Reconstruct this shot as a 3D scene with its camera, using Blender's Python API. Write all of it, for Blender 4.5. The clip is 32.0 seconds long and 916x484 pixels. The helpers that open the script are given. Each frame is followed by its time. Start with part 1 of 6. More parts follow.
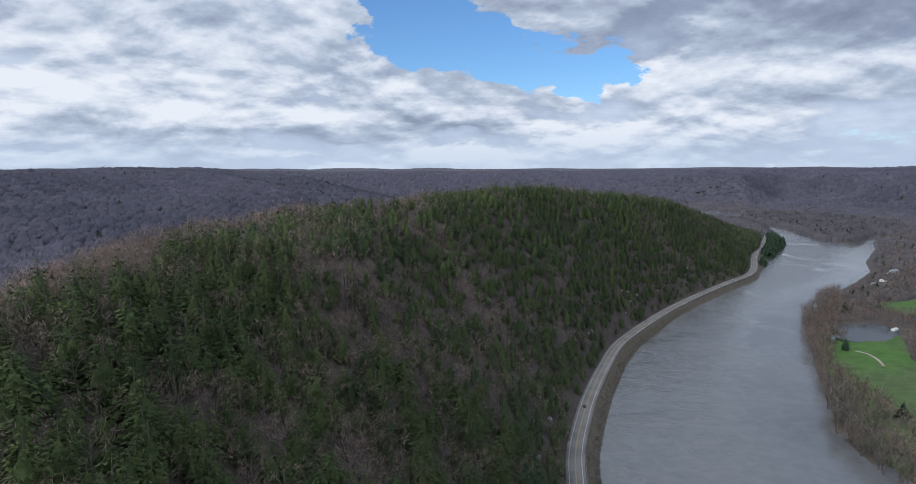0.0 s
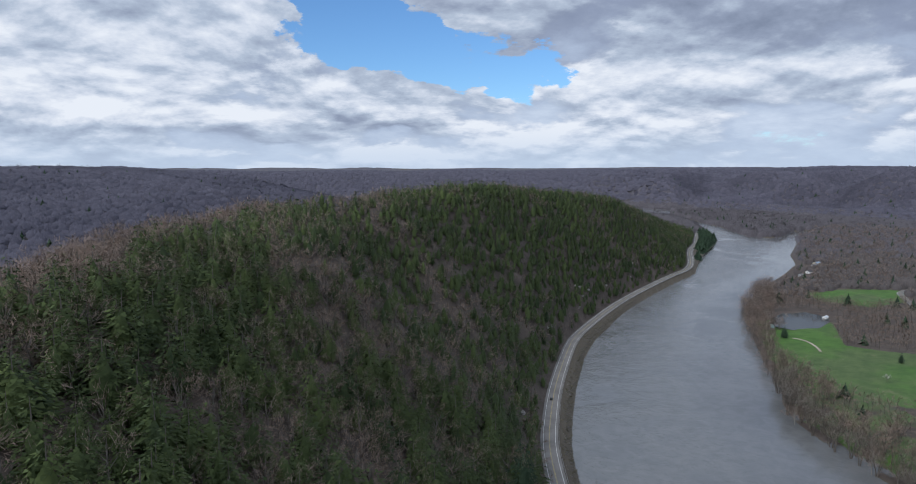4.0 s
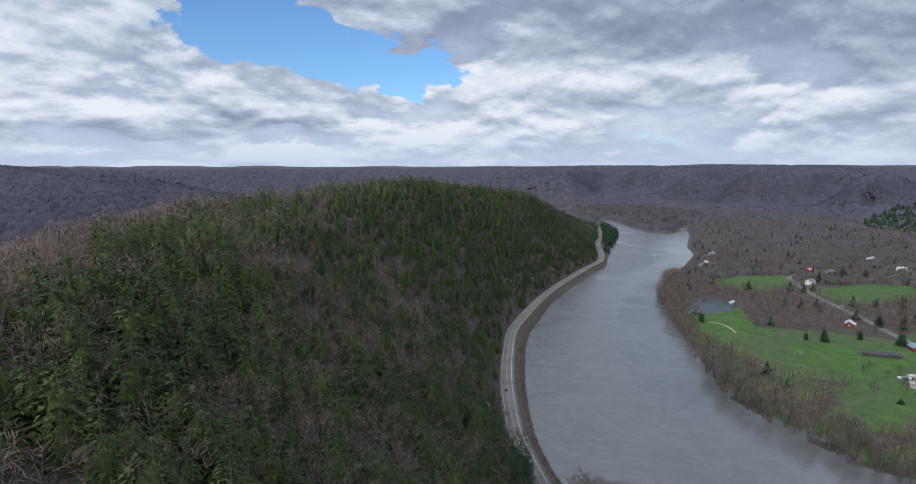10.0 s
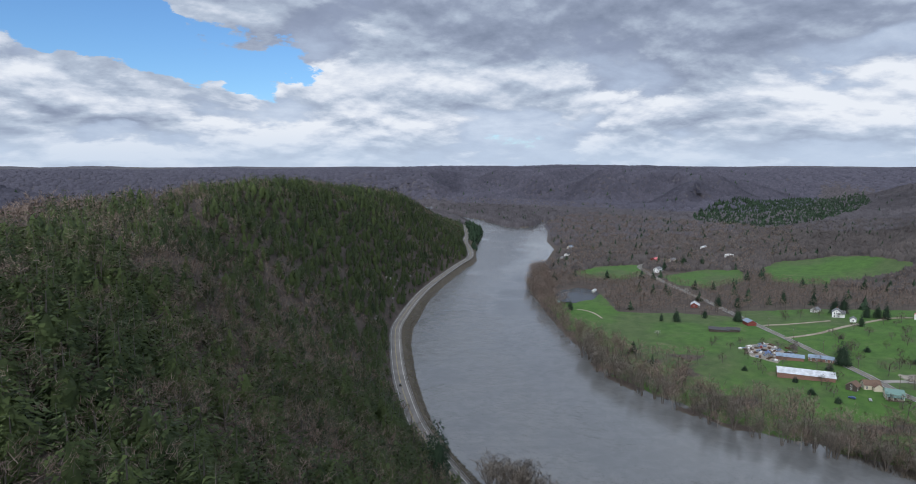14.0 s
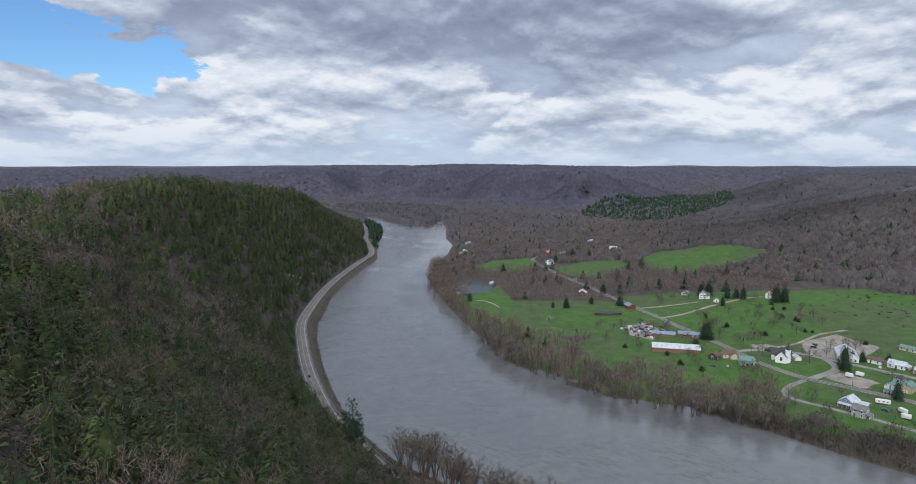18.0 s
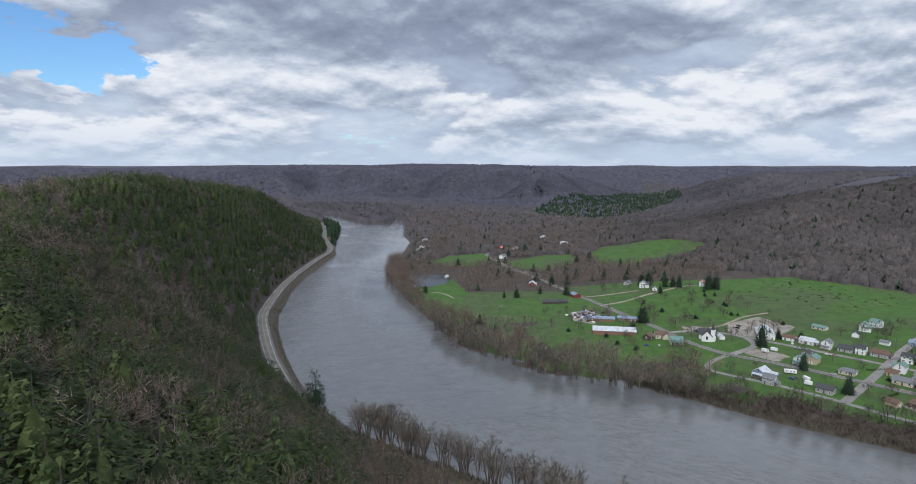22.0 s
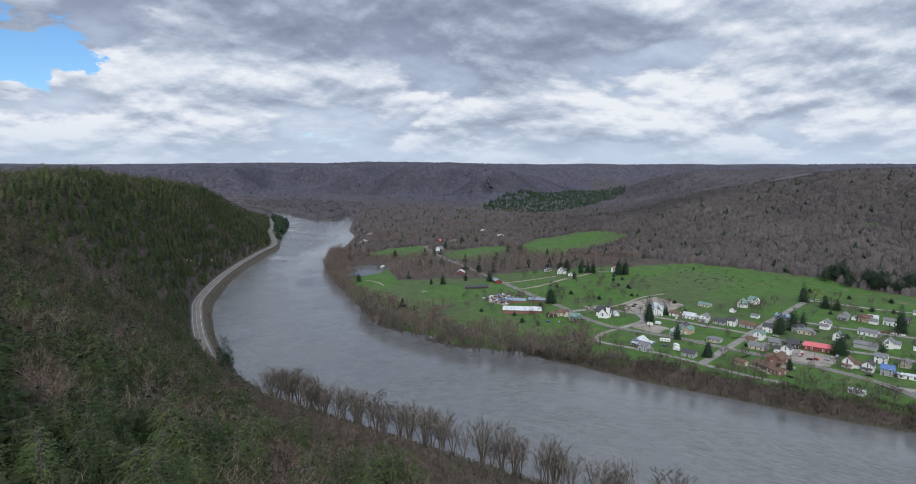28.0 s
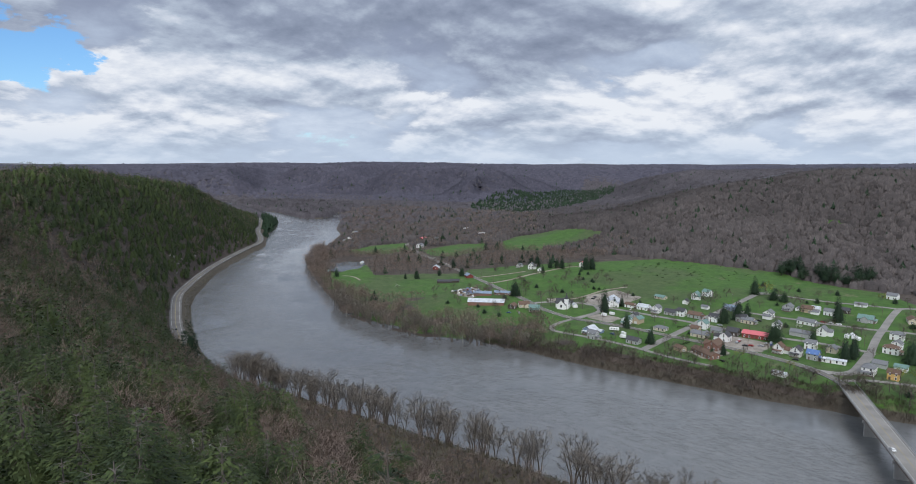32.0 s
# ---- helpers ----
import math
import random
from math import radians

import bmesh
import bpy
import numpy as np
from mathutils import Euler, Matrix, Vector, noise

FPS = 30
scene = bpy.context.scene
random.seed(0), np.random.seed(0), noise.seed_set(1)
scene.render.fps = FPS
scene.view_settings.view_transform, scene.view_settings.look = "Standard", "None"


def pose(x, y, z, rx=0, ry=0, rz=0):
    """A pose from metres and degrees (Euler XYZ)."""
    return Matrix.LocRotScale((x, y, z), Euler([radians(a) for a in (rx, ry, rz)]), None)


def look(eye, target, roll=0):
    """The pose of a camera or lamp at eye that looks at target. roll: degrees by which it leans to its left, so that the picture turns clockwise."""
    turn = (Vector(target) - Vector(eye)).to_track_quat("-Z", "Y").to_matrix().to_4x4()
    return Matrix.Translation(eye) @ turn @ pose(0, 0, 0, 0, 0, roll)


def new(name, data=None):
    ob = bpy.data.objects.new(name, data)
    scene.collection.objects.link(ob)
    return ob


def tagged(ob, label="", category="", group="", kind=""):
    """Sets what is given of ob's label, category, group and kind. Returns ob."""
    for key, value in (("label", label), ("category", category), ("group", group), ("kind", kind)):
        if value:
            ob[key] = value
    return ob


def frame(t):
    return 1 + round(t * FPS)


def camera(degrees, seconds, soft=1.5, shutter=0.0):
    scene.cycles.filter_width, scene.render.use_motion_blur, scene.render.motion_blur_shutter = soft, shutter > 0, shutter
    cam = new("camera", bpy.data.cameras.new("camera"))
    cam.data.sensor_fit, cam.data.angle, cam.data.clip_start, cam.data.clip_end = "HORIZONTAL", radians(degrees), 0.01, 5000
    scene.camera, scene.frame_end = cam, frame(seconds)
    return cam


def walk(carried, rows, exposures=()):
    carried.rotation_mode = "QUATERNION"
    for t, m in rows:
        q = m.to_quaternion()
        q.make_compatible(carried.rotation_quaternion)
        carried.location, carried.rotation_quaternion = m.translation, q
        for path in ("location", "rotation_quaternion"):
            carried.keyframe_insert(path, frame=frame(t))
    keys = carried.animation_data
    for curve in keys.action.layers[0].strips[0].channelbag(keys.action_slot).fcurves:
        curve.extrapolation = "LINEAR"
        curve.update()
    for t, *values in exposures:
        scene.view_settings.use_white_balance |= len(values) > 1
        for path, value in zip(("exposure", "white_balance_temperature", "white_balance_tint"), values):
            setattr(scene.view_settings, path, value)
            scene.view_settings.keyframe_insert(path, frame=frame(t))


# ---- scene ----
cam = camera(71.86, 32.0, soft=0.9)
PATH = [
    (0, (-0.00, 0.00, 166.85), (0.03, 99.28, 154.90), -0.23),
    (1, (-5.36, 0.61, 166.22), (-2.64, 99.86, 154.23), -0.21),
    (2, (-10.77, 1.20, 165.57), (-5.38, 100.33, 153.56), -0.19),
    (3, (-16.36, 1.73, 164.97), (-8.40, 100.69, 152.98), -0.18),
    (6, (-33.46, 4.15, 163.27), (-18.09, 102.22, 151.19), -0.12),
    (7, (-39.85, 5.87, 162.86), (-21.93, 103.50, 150.71), -0.12),
    (8, (-46.55, 7.65, 162.41), (-26.10, 104.78, 150.20), -0.12),
    (9, (-53.20, 9.56, 161.88), (-30.06, 106.08, 149.67), -0.11),
    (10, (-59.59, 11.62, 161.19), (-33.00, 107.24, 148.96), -0.10),
    (11, (-65.92, 13.54, 160.40), (-33.35, 107.29, 148.16), -0.09),
    (12, (-71.83, 15.02, 159.67), (-33.40, 106.53, 147.45), -0.07),
    (13, (-77.04, 15.66, 159.19), (-34.11, 105.15, 147.04), -0.07),
    (14, (-81.33, 14.92, 158.70), (-34.13, 102.24, 146.56), -0.06),
    (14.5, (-83.34, 14.05, 158.50), (-34.08, 100.23, 146.38), -0.05),
    (16.5, (-90.83, 5.19, 158.03), (-33.86, 86.48, 145.90), -0.04),
    (17, (-93.03, 2.16, 157.84), (-34.84, 82.57, 145.68), -0.03),
    (18, (-97.72, -4.37, 157.38), (-37.10, 74.21, 145.14), -0.02),
    (19, (-102.82, -11.29, 156.84), (-40.49, 65.94, 144.56), -0.00),
    (20, (-107.97, -18.41, 156.15), (-44.52, 57.91, 143.94), -0.02),
    (21, (-112.61, -25.85, 155.46), (-48.11, 49.59, 143.28), -0.04),
    (22, (-116.09, -34.01, 154.94), (-50.46, 40.44, 142.73), -0.01),
    (23, (-118.17, -43.24, 154.16), (-51.34, 30.13, 141.86), 0.04),
    (24, (-118.91, -53.45, 153.53), (-51.10, 19.00, 141.18), 0.07),
    (25, (-119.02, -64.35, 152.77), (-50.44, 7.36, 140.40), 0.05),
    (25.5, (-119.11, -69.88, 152.40), (-50.18, 1.50, 140.03), 0.05),
    (27.5, (-119.56, -91.90, 150.89), (-49.68, -21.44, 138.52), 0.02),
    (28, (-119.64, -97.33, 150.52), (-49.69, -26.95, 138.13), 0.01),
    (29, (-119.69, -108.23, 149.89), (-49.66, -37.92, 137.56), 0.01),
    (30, (-119.67, -119.25, 149.21), (-49.59, -48.99, 136.87), 0.01),
    (31, (-119.69, -130.42, 148.68), (-49.58, -60.19, 136.29), 0.03),
    (32, (-118.87, -141.30, 149.36), (-48.75, -71.08, 137.00), 0.03),
]
walk(cam, [(t, look(eye, target, roll)) for t, eye, target, roll in PATH], [(0.0, 0.0, 6230, 10), (13.0, 0.0, 6330, 10), (32.0, 0.0, 6430, 10)])

# ---- sky, sun ----
SUN_UP, SUN_AROUND = radians(40), radians(228)
world = bpy.data.worlds.new("sky")
scene.world = world
world.use_nodes = True


class Nodes:
    """A short way to write node trees."""

    def __init__(self, tree):
        self.tree = tree
        tree.nodes.clear()

    def add(self, kind, inputs=None, **settings):
        node = self.tree.nodes.new("ShaderNode" + kind)
        for key, value in settings.items():
            setattr(node, key, value)
        for key, value in (inputs or {}).items():
            if isinstance(value, bpy.types.NodeSocket):
                self.tree.links.new(value, node.inputs[key])
            else:
                node.inputs[key].default_value = value
        return node

    def math(self, op, a, b=0.0, c=0.0, clamp=False):
        return self.add("Math", {0: a, 1: b, 2: c}, operation=op, use_clamp=clamp).outputs[0]

    def vec(self, op, a, b=(0, 0, 0)):
        return self.add("VectorMath", {0: a, 1: b}, operation=op)

    def noise(self, where, scale, detail=4.0, rough=0.5, warp=0.0):
        return self.add("TexNoise", {"Vector": where, "Scale": scale, "Detail": detail, "Roughness": rough, "Distortion": warp})

    def mix(self, how, a, b, mode="MIX"):
        node = self.tree.nodes.new("ShaderNodeMix")
        node.data_type, node.blend_type = "RGBA", mode
        for slot, value in ((0, how), (6, a), (7, b)):
            if isinstance(value, bpy.types.NodeSocket):
                self.tree.links.new(value, node.inputs[slot])
            else:
                node.inputs[slot].default_value = value if slot == 0 else (*value, 1)[:4]
        return node.outputs[2]

    def ramp(self, value, stops):
        node = self.add("ValToRGB", {0: value})
        els = node.color_ramp.elements
        while len(els) < len(stops):
            els.new(0.5)
        for el, (pos, col) in zip(els, stops):
            el.position, el.color = pos, (*col, 1) if len(col) == 3 else col
        return node.outputs[0]

    def span(self, value, a, b, lo=0.0, hi=1.0):
        node = self.add("MapRange", {0: value, 1: a, 2: b, 3: lo, 4: hi}, interpolation_type="SMOOTHSTEP")
        return node.outputs[0]


n = Nodes(world.node_tree)
sky = n.add("TexSky", sky_type="NISHITA", sun_disc=False, sun_elevation=SUN_UP, sun_rotation=SUN_AROUND, altitude=400, air_density=1.0, dust_density=0.6, ozone_density=1.6)
way = n.add("TexCoord").outputs["Generated"]
xyz = n.add("SeparateXYZ", {0: way}).outputs
up = n.math("MAXIMUM", xyz[2], 0.0)
lift = n.math("ADD", up, 0.35)
flat = n.add("CombineXYZ", {0: n.math("DIVIDE", xyz[0], lift), 1: n.math("DIVIDE", xyz[1], lift), 2: 0.0}).outputs[0]
# the cloud layer, seen from below: broad masses, billows and wisps
rise = n.math("ADD", up, 0.31)
deck = n.add("CombineXYZ", {0: n.math("DIVIDE", xyz[0], rise), 1: n.math("DIVIDE", xyz[1], rise), 2: 0.0}).outputs[0]
broad = n.noise(deck, 0.75, 3, 0.5, 0.2).outputs[0]
billow = n.noise(flat, 3.0, 12, 0.6, 0.1).outputs[0]


def heap(where):
    """How deep the heaped cloud is."""
    bent = n.vec("ADD", where, n.vec("MULTIPLY", n.noise(where, 3.5, 5, 0.6).outputs[1], (0.35, 0.35, 0)).outputs[0]).outputs[0]
    puff = n.math("SUBTRACT", 1.0, n.add("TexVoronoi", {"Vector": bent, "Scale": 2.3, "Detail": 4.0, "Roughness": 0.55, "Smoothness": 0.3}, feature="SMOOTH_F1", normalize=True).outputs["Distance"])
    return n.math("ADD", n.math("MULTIPLY", n.noise(where, 1.5, 10, 0.57, 0.15).outputs[0], 0.72), n.math("MULTIPLY", puff, 0.22))


body = heap(deck)
relief = n.math("SUBTRACT", body, heap(n.vec("MULTIPLY", deck, (0.972, 0.972, 1.0)).outputs[0]))
swell = n.math("SUBTRACT", body, heap(n.vec("MULTIPLY", deck, (0.93, 0.93, 1.0)).outputs[0]))


def opening(place, reach, depth):
    """A gap in the layer round a place of it."""
    off = n.vec("MULTIPLY", n.vec("SUBTRACT", flat, place).outputs[0], reach).outputs[0]
    far = n.math("ADD", n.vec("LENGTH", off).outputs["Value"], n.math("MULTIPLY", n.math("SUBTRACT", billow, 0.5), 2.2))
    return n.math("MULTIPLY", n.span(far, 1.2, 0.55), depth)


gaps = n.math("ADD", opening((0.23, 1.93, 0), (3.4, 4.6, 0), 0.24), opening((-0.08, 1.77, 0), (4.2, 4.8, 0), 0.24))
gaps = n.math("ADD", gaps, opening((-0.13, 1.53, 0), (4.6, 4.4, 0), 0.24))
thick = n.math("SUBTRACT", n.math("ADD", n.math("MULTIPLY", billow, 0.5), n.math("MULTIPLY", body, 0.5)), gaps)
cover = n.span(thick, 0.33, 0.40)
veil = n.span(up, 0.07, 0.0)
cover = n.math("MAXIMUM", cover, n.math("MULTIPLY", veil, 0.8))
dense = n.vec("LENGTH", n.vec("MULTIPLY", n.vec("SUBTRACT", flat, (1.02, 1.42, 0)).outputs[0], (1.0, 1.6, 0)).outputs[0]).outputs["Value"]
dense = n.math("MULTIPLY", n.span(dense, 1.25, 0.2), 0.5)
heavy = n.math("ADD", n.math("MULTIPLY", n.math("SUBTRACT", broad, 0.5), 2.0), dense)
lit = n.math("ADD", n.math("MULTIPLY", relief, 4.5), n.math("MULTIPLY", swell, 2.6))
lit = n.math("DIVIDE", n.math("ADD", n.math("SUBTRACT", lit, heavy), 0.92), 1.5)
puffs = n.ramp(lit, [(0.0, (1.9, 2.3, 3.2)), (0.3, (3.0, 3.5, 4.6)), (0.533, (4.6, 5.3, 6.4)), (0.7, (6.6, 7.1, 8.0)), (0.867, (8.3, 8.6, 9.1))])
wisp = n.math("MULTIPLY", n.math("SUBTRACT", n.noise(deck, 3.4, 8, 0.62, 0.2).outputs[0], 0.5), 1.3)
floor_tone = n.math("ADD", n.math("SUBTRACT", 0.40, heavy), n.math("MULTIPLY", n.math("SUBTRACT", body, 0.45), -1.5))
veiled = n.ramp(n.math("DIVIDE", n.math("ADD", n.math("ADD", floor_tone, wisp), 0.45), 1.5), [(0.0, (1.9, 2.3, 3.3)), (0.367, (2.9, 3.4, 4.6)), (0.633, (4.4, 5.2, 6.6)), (0.9, (6.4, 7.2, 8.4))])
cloud = n.mix(n.span(body, 0.44, 0.50), veiled, puffs)
cloud = n.mix(n.math("MULTIPLY", veil, 0.7), cloud, (5.6, 6.6, 8.0))
blue = n.mix(1.0, sky.outputs[0], (0.74, 1.04, 1.34), "MULTIPLY")
toward = n.vec("DOT_PRODUCT", way, (math.sin(SUN_AROUND) * math.cos(SUN_UP), math.cos(SUN_AROUND) * math.cos(SUN_UP), math.sin(SUN_UP))).outputs["Value"]
cloud = n.vec("SCALE", cloud)
n.tree.links.new(n.math("ADD", 1.0, n.math("MULTIPLY", n.span(toward, 0.15, 1.0), 0.8)), cloud.inputs["Scale"])
glow = n.mix(cover, blue, cloud.outputs[0])
back = n.add("Background", {"Color": glow, "Strength": 0.1})
n.add("OutputWorld", {"Surface": back.outputs[0]})

sun = new("sun", bpy.data.lights.new("sun", "SUN"))
sun.data.energy, sun.data.angle, sun.data.color = 1.5, radians(16), (1.0, 0.95, 0.88)
sun.matrix_world = look((0, 0, 0), (-math.sin(SUN_AROUND) * math.cos(SUN_UP), -math.cos(SUN_AROUND) * math.cos(SUN_UP), -math.sin(SUN_UP)))
sun.location = (0, 0, 900)

# ---- materials ----
def material(name, rough=0.8, metal=0.0):
    m = bpy.data.materials.new(name)
    m.use_nodes = True
    k = Nodes(m.node_tree)
    shader = k.add("BsdfPrincipled", {"Roughness": rough, "Metallic": metal})
    k.add("OutputMaterial", {"Surface": shader.outputs[0]})
    k.shader = shader.inputs
    k.made = m
    k.put = lambda slot, value: k.tree.links.new(value, k.shader[slot])
    return k


def bump(k, height, strength=0.4, distance=0.05):
    k.put("Normal", k.add("Bump", {"Strength": strength, "Distance": distance, "Height": height}).outputs[0])


def leafy(name, dark, light, rough=0.75, grain_size=0.9, grained=0.5):
    """Foliage or twigs: every tree has its own tint, every spray its own shade."""
    k = material(name, rough)
    tree = k.math("ADD", k.add("Attribute", attribute_name="tint").outputs["Fac"], k.add("ObjectInfo").outputs["Random"])
    tree = k.math("FRACT", tree)
    spray = k.add("NewGeometry").outputs["Random Per Island"]
    grain = k.noise(k.add("TexCoord").outputs["Object"], grain_size, 3, 0.6).outputs[0]
    how = k.math("ADD", k.math("MULTIPLY", tree, 0.55), k.math("ADD", k.math("MULTIPLY", spray, 0.28), k.math("MULTIPLY", k.math("SUBTRACT", grain, 0.35), grained)), clamp=True)
    k.put("Base Color", k.mix(how, dark, light))
    k.shader["Specular IOR Level"].default_value = 0.25
    return k.made


def plain(name, colour, rough=0.7, metal=0.0, worn=0.25, scale=1.5):
    """Painted or worn surfaces: one colour with stains and grain."""
    k = material(name, rough, metal)
    at = k.add("TexCoord").outputs["Object"]
    stain = k.noise(at, scale, 5, 0.6).outputs[0]
    grain = k.noise(at, scale * 14, 3, 0.6).outputs[0]
    how = k.math("ADD", k.math("MULTIPLY", stain, 0.75), k.math("MULTIPLY", grain, 0.25))
    deep = tuple(c * (1 - worn) for c in colour)
    pale = tuple(min(0.9, c * (1 + worn * 0.6)) for c in colour)
    k.put("Base Color", k.mix(k.span(how, 0.3, 0.7), deep, pale))
    bump(k, grain, 0.15, 0.01)
    return k.made


HEMLOCK = leafy("hemlock_needles", (0.020, 0.036, 0.017), (0.100, 0.132, 0.040))
PINE = leafy("pine_needles", (0.016, 0.032, 0.020), (0.045, 0.082, 0.040))
TWIG = leafy("bare_twigs", (0.185, 0.136, 0.108), (0.335, 0.258, 0.212), 0.9)
GARDEN_TWIG = leafy("garden_twigs", (0.090, 0.073, 0.058), (0.185, 0.155, 0.125), 0.9)
MAPLE_TWIG = leafy("maple_twigs", (0.155, 0.132, 0.108), (0.275, 0.238, 0.198), 0.9)
# far twigs: distance haze is painted into the base colour as mauve
HAZED_TWIG = leafy("hazed_bare_wood", (0.062, 0.061, 0.082), (0.120, 0.115, 0.147), 0.95, 0.35, 0.7)
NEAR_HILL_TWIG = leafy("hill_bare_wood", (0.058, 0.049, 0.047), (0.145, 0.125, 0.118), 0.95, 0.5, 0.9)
# far inner crowns carry the same painted haze, a tone darker
HAZED_DIM = leafy("hazed_inner_wood", (0.056, 0.055, 0.074), (0.106, 0.102, 0.130), 0.95, 0.35, 0.9)
# inner crown mass, a tone darker than the hill twigs
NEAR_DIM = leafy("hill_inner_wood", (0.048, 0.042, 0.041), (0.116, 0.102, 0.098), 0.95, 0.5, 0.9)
# mid-distance pair: a weaker haze tint painted into brown wood
HALF_HAZED_DIM = leafy("half_hazed_inner_wood", (0.054, 0.049, 0.054), (0.116, 0.106, 0.115), 0.95, 0.4, 0.8)
HALF_HAZED_TWIG = leafy("half_hazed_bare_wood", (0.062, 0.056, 0.062), (0.140, 0.127, 0.138), 0.95, 0.4, 0.8)
BUDDING = leafy("budding_leaves", (0.16, 0.17, 0.035), (0.32, 0.31, 0.07))
BLOSSOM = leafy("white_blossom", (0.5, 0.5, 0.42), (0.75, 0.75, 0.68))
BUSH = leafy("river_bush", (0.105, 0.105, 0.055), (0.235, 0.205, 0.13))
HEDGE = leafy("hedge_leaves", (0.02, 0.035, 0.012), (0.05, 0.08, 0.025))

k = material("bark", 0.95)
at = k.add("TexCoord").outputs["Object"]
k.put("Base Color", k.mix(k.noise(at, 1.3, 5, 0.65).outputs[0], (0.055, 0.045, 0.038), (0.21, 0.185, 0.16)))
BARK = k.made
k = material("pale_bark", 0.9)
at = k.add("TexCoord").outputs["Object"]
k.put("Base Color", k.mix(k.noise(at, 0.8, 5, 0.65).outputs[0], (0.16, 0.14, 0.12), (0.42, 0.39, 0.34)))
PALE_BARK = k.made
BLEACHED = plain("bleached_wood", (0.55, 0.53, 0.50), 0.9, worn=0.25)

# ground: leaf litter under the woods, grass on the open land, mud and stones at the water
k = material("ground", 0.95)
at = k.add("NewGeometry").outputs["Position"]
big = k.noise(at, 0.012, 5, 0.6).outputs[0]
mid = k.noise(at, 0.11, 6, 0.62).outputs[0]
small = k.noise(at, 1.1, 5, 0.65).outputs[0]
tone = k.math("ADD", k.math("MULTIPLY", mid, 0.6), k.math("MULTIPLY", small, 0.4))
litter = k.mix(k.span(tone, 0.3, 0.7), (0.045, 0.034, 0.028), (0.110, 0.086, 0.071))
lush = k.mix(k.span(tone, 0.32, 0.68), (0.036, 0.092, 0.013), (0.076, 0.162, 0.025))
rough_grass = k.mix(k.span(tone, 0.32, 0.68), (0.042, 0.078, 0.021), (0.092, 0.132, 0.042))
grass = k.mix(k.span(big, 0.42, 0.6), lush, rough_grass)
grass = k.mix(k.span(k.noise(at, 0.035, 6, 0.7).outputs[0], 0.6, 0.72), grass, (0.13, 0.14, 0.065))
mud = k.mix(tone, (0.040, 0.033, 0.024), (0.115, 0.097, 0.072))
gravel = k.mix(k.span(tone, 0.35, 0.65), (0.20, 0.175, 0.145), (0.40, 0.36, 0.31))


def cover_of(name, soft=0.5):
    fac = k.add("Attribute", attribute_name=name).outputs["Fac"]
    edge = k.math("ADD", fac, k.math("MULTIPLY", k.math("SUBTRACT", tone, 0.5), soft))
    return k.span(edge, 0.4, 0.6)


# far litter blends to a treetop tone with haze painted in by distance
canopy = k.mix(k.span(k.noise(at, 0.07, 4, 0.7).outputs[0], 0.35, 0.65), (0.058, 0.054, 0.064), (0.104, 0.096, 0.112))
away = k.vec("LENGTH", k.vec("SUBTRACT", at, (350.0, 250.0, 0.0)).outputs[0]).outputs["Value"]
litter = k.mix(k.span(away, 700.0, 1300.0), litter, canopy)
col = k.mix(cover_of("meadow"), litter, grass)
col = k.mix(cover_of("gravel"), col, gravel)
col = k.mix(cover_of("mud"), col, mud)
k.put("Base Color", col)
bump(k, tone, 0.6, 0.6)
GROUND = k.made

# water: broad smooth stretches, ripples and boils
k = material("river_water", 0.07)
at = k.add("NewGeometry").outputs["Position"]
calm = k.noise(at, 0.014, 7, 0.68, 0.4).outputs[0]
drift = k.vec("MULTIPLY", at, (1.0, 0.5, 1.0)).outputs[0]
swirl = k.noise(at, 0.11, 6, 0.66, 0.8).outputs[0]
chop = k.noise(drift, 0.36, 5, 0.66, 0.6).outputs[0]
ripple = k.noise(at, 1.7, 3, 0.6).outputs[0]
silt = k.span(k.math("ADD", k.math("MULTIPLY", swirl, 0.5), k.math("MULTIPLY", calm, 0.5)), 0.36, 0.66)
k.put("Base Color", k.mix(silt, (0.118, 0.121, 0.122), (0.158, 0.161, 0.163)))
still = k.add("Attribute", attribute_name="still").outputs["Fac"]
rough = k.math("MULTIPLY", k.span(calm, 0.36, 0.60, 0.25, 1.0), k.math("SUBTRACT", 1.0, k.math("MULTIPLY", still, 0.8)))
k.put("Roughness", k.span(rough, 0.0, 1.0, 0.03, 0.2))
k.shader["IOR"].default_value = 1.85
height = k.math("ADD", k.math("MULTIPLY", swirl, k.math("ADD", k.math("MULTIPLY", rough, 0.30), 0.02)), k.math("ADD", k.math("MULTIPLY", chop, k.math("MULTIPLY", rough, 0.55)), k.math("MULTIPLY", ripple, k.math("MULTIPLY", rough, 0.05))))
bump(k, height, 1.0, 1.0)
WATER = k.made
k = material("pond_water", 0.05)
k.shader["Base Color"].default_value = (0.03, 0.034, 0.028, 1)
bump(k, k.noise(k.add("NewGeometry").outputs["Position"], 0.5, 3, 0.5).outputs[0], 0.2, 0.15)
POND_WATER = k.made


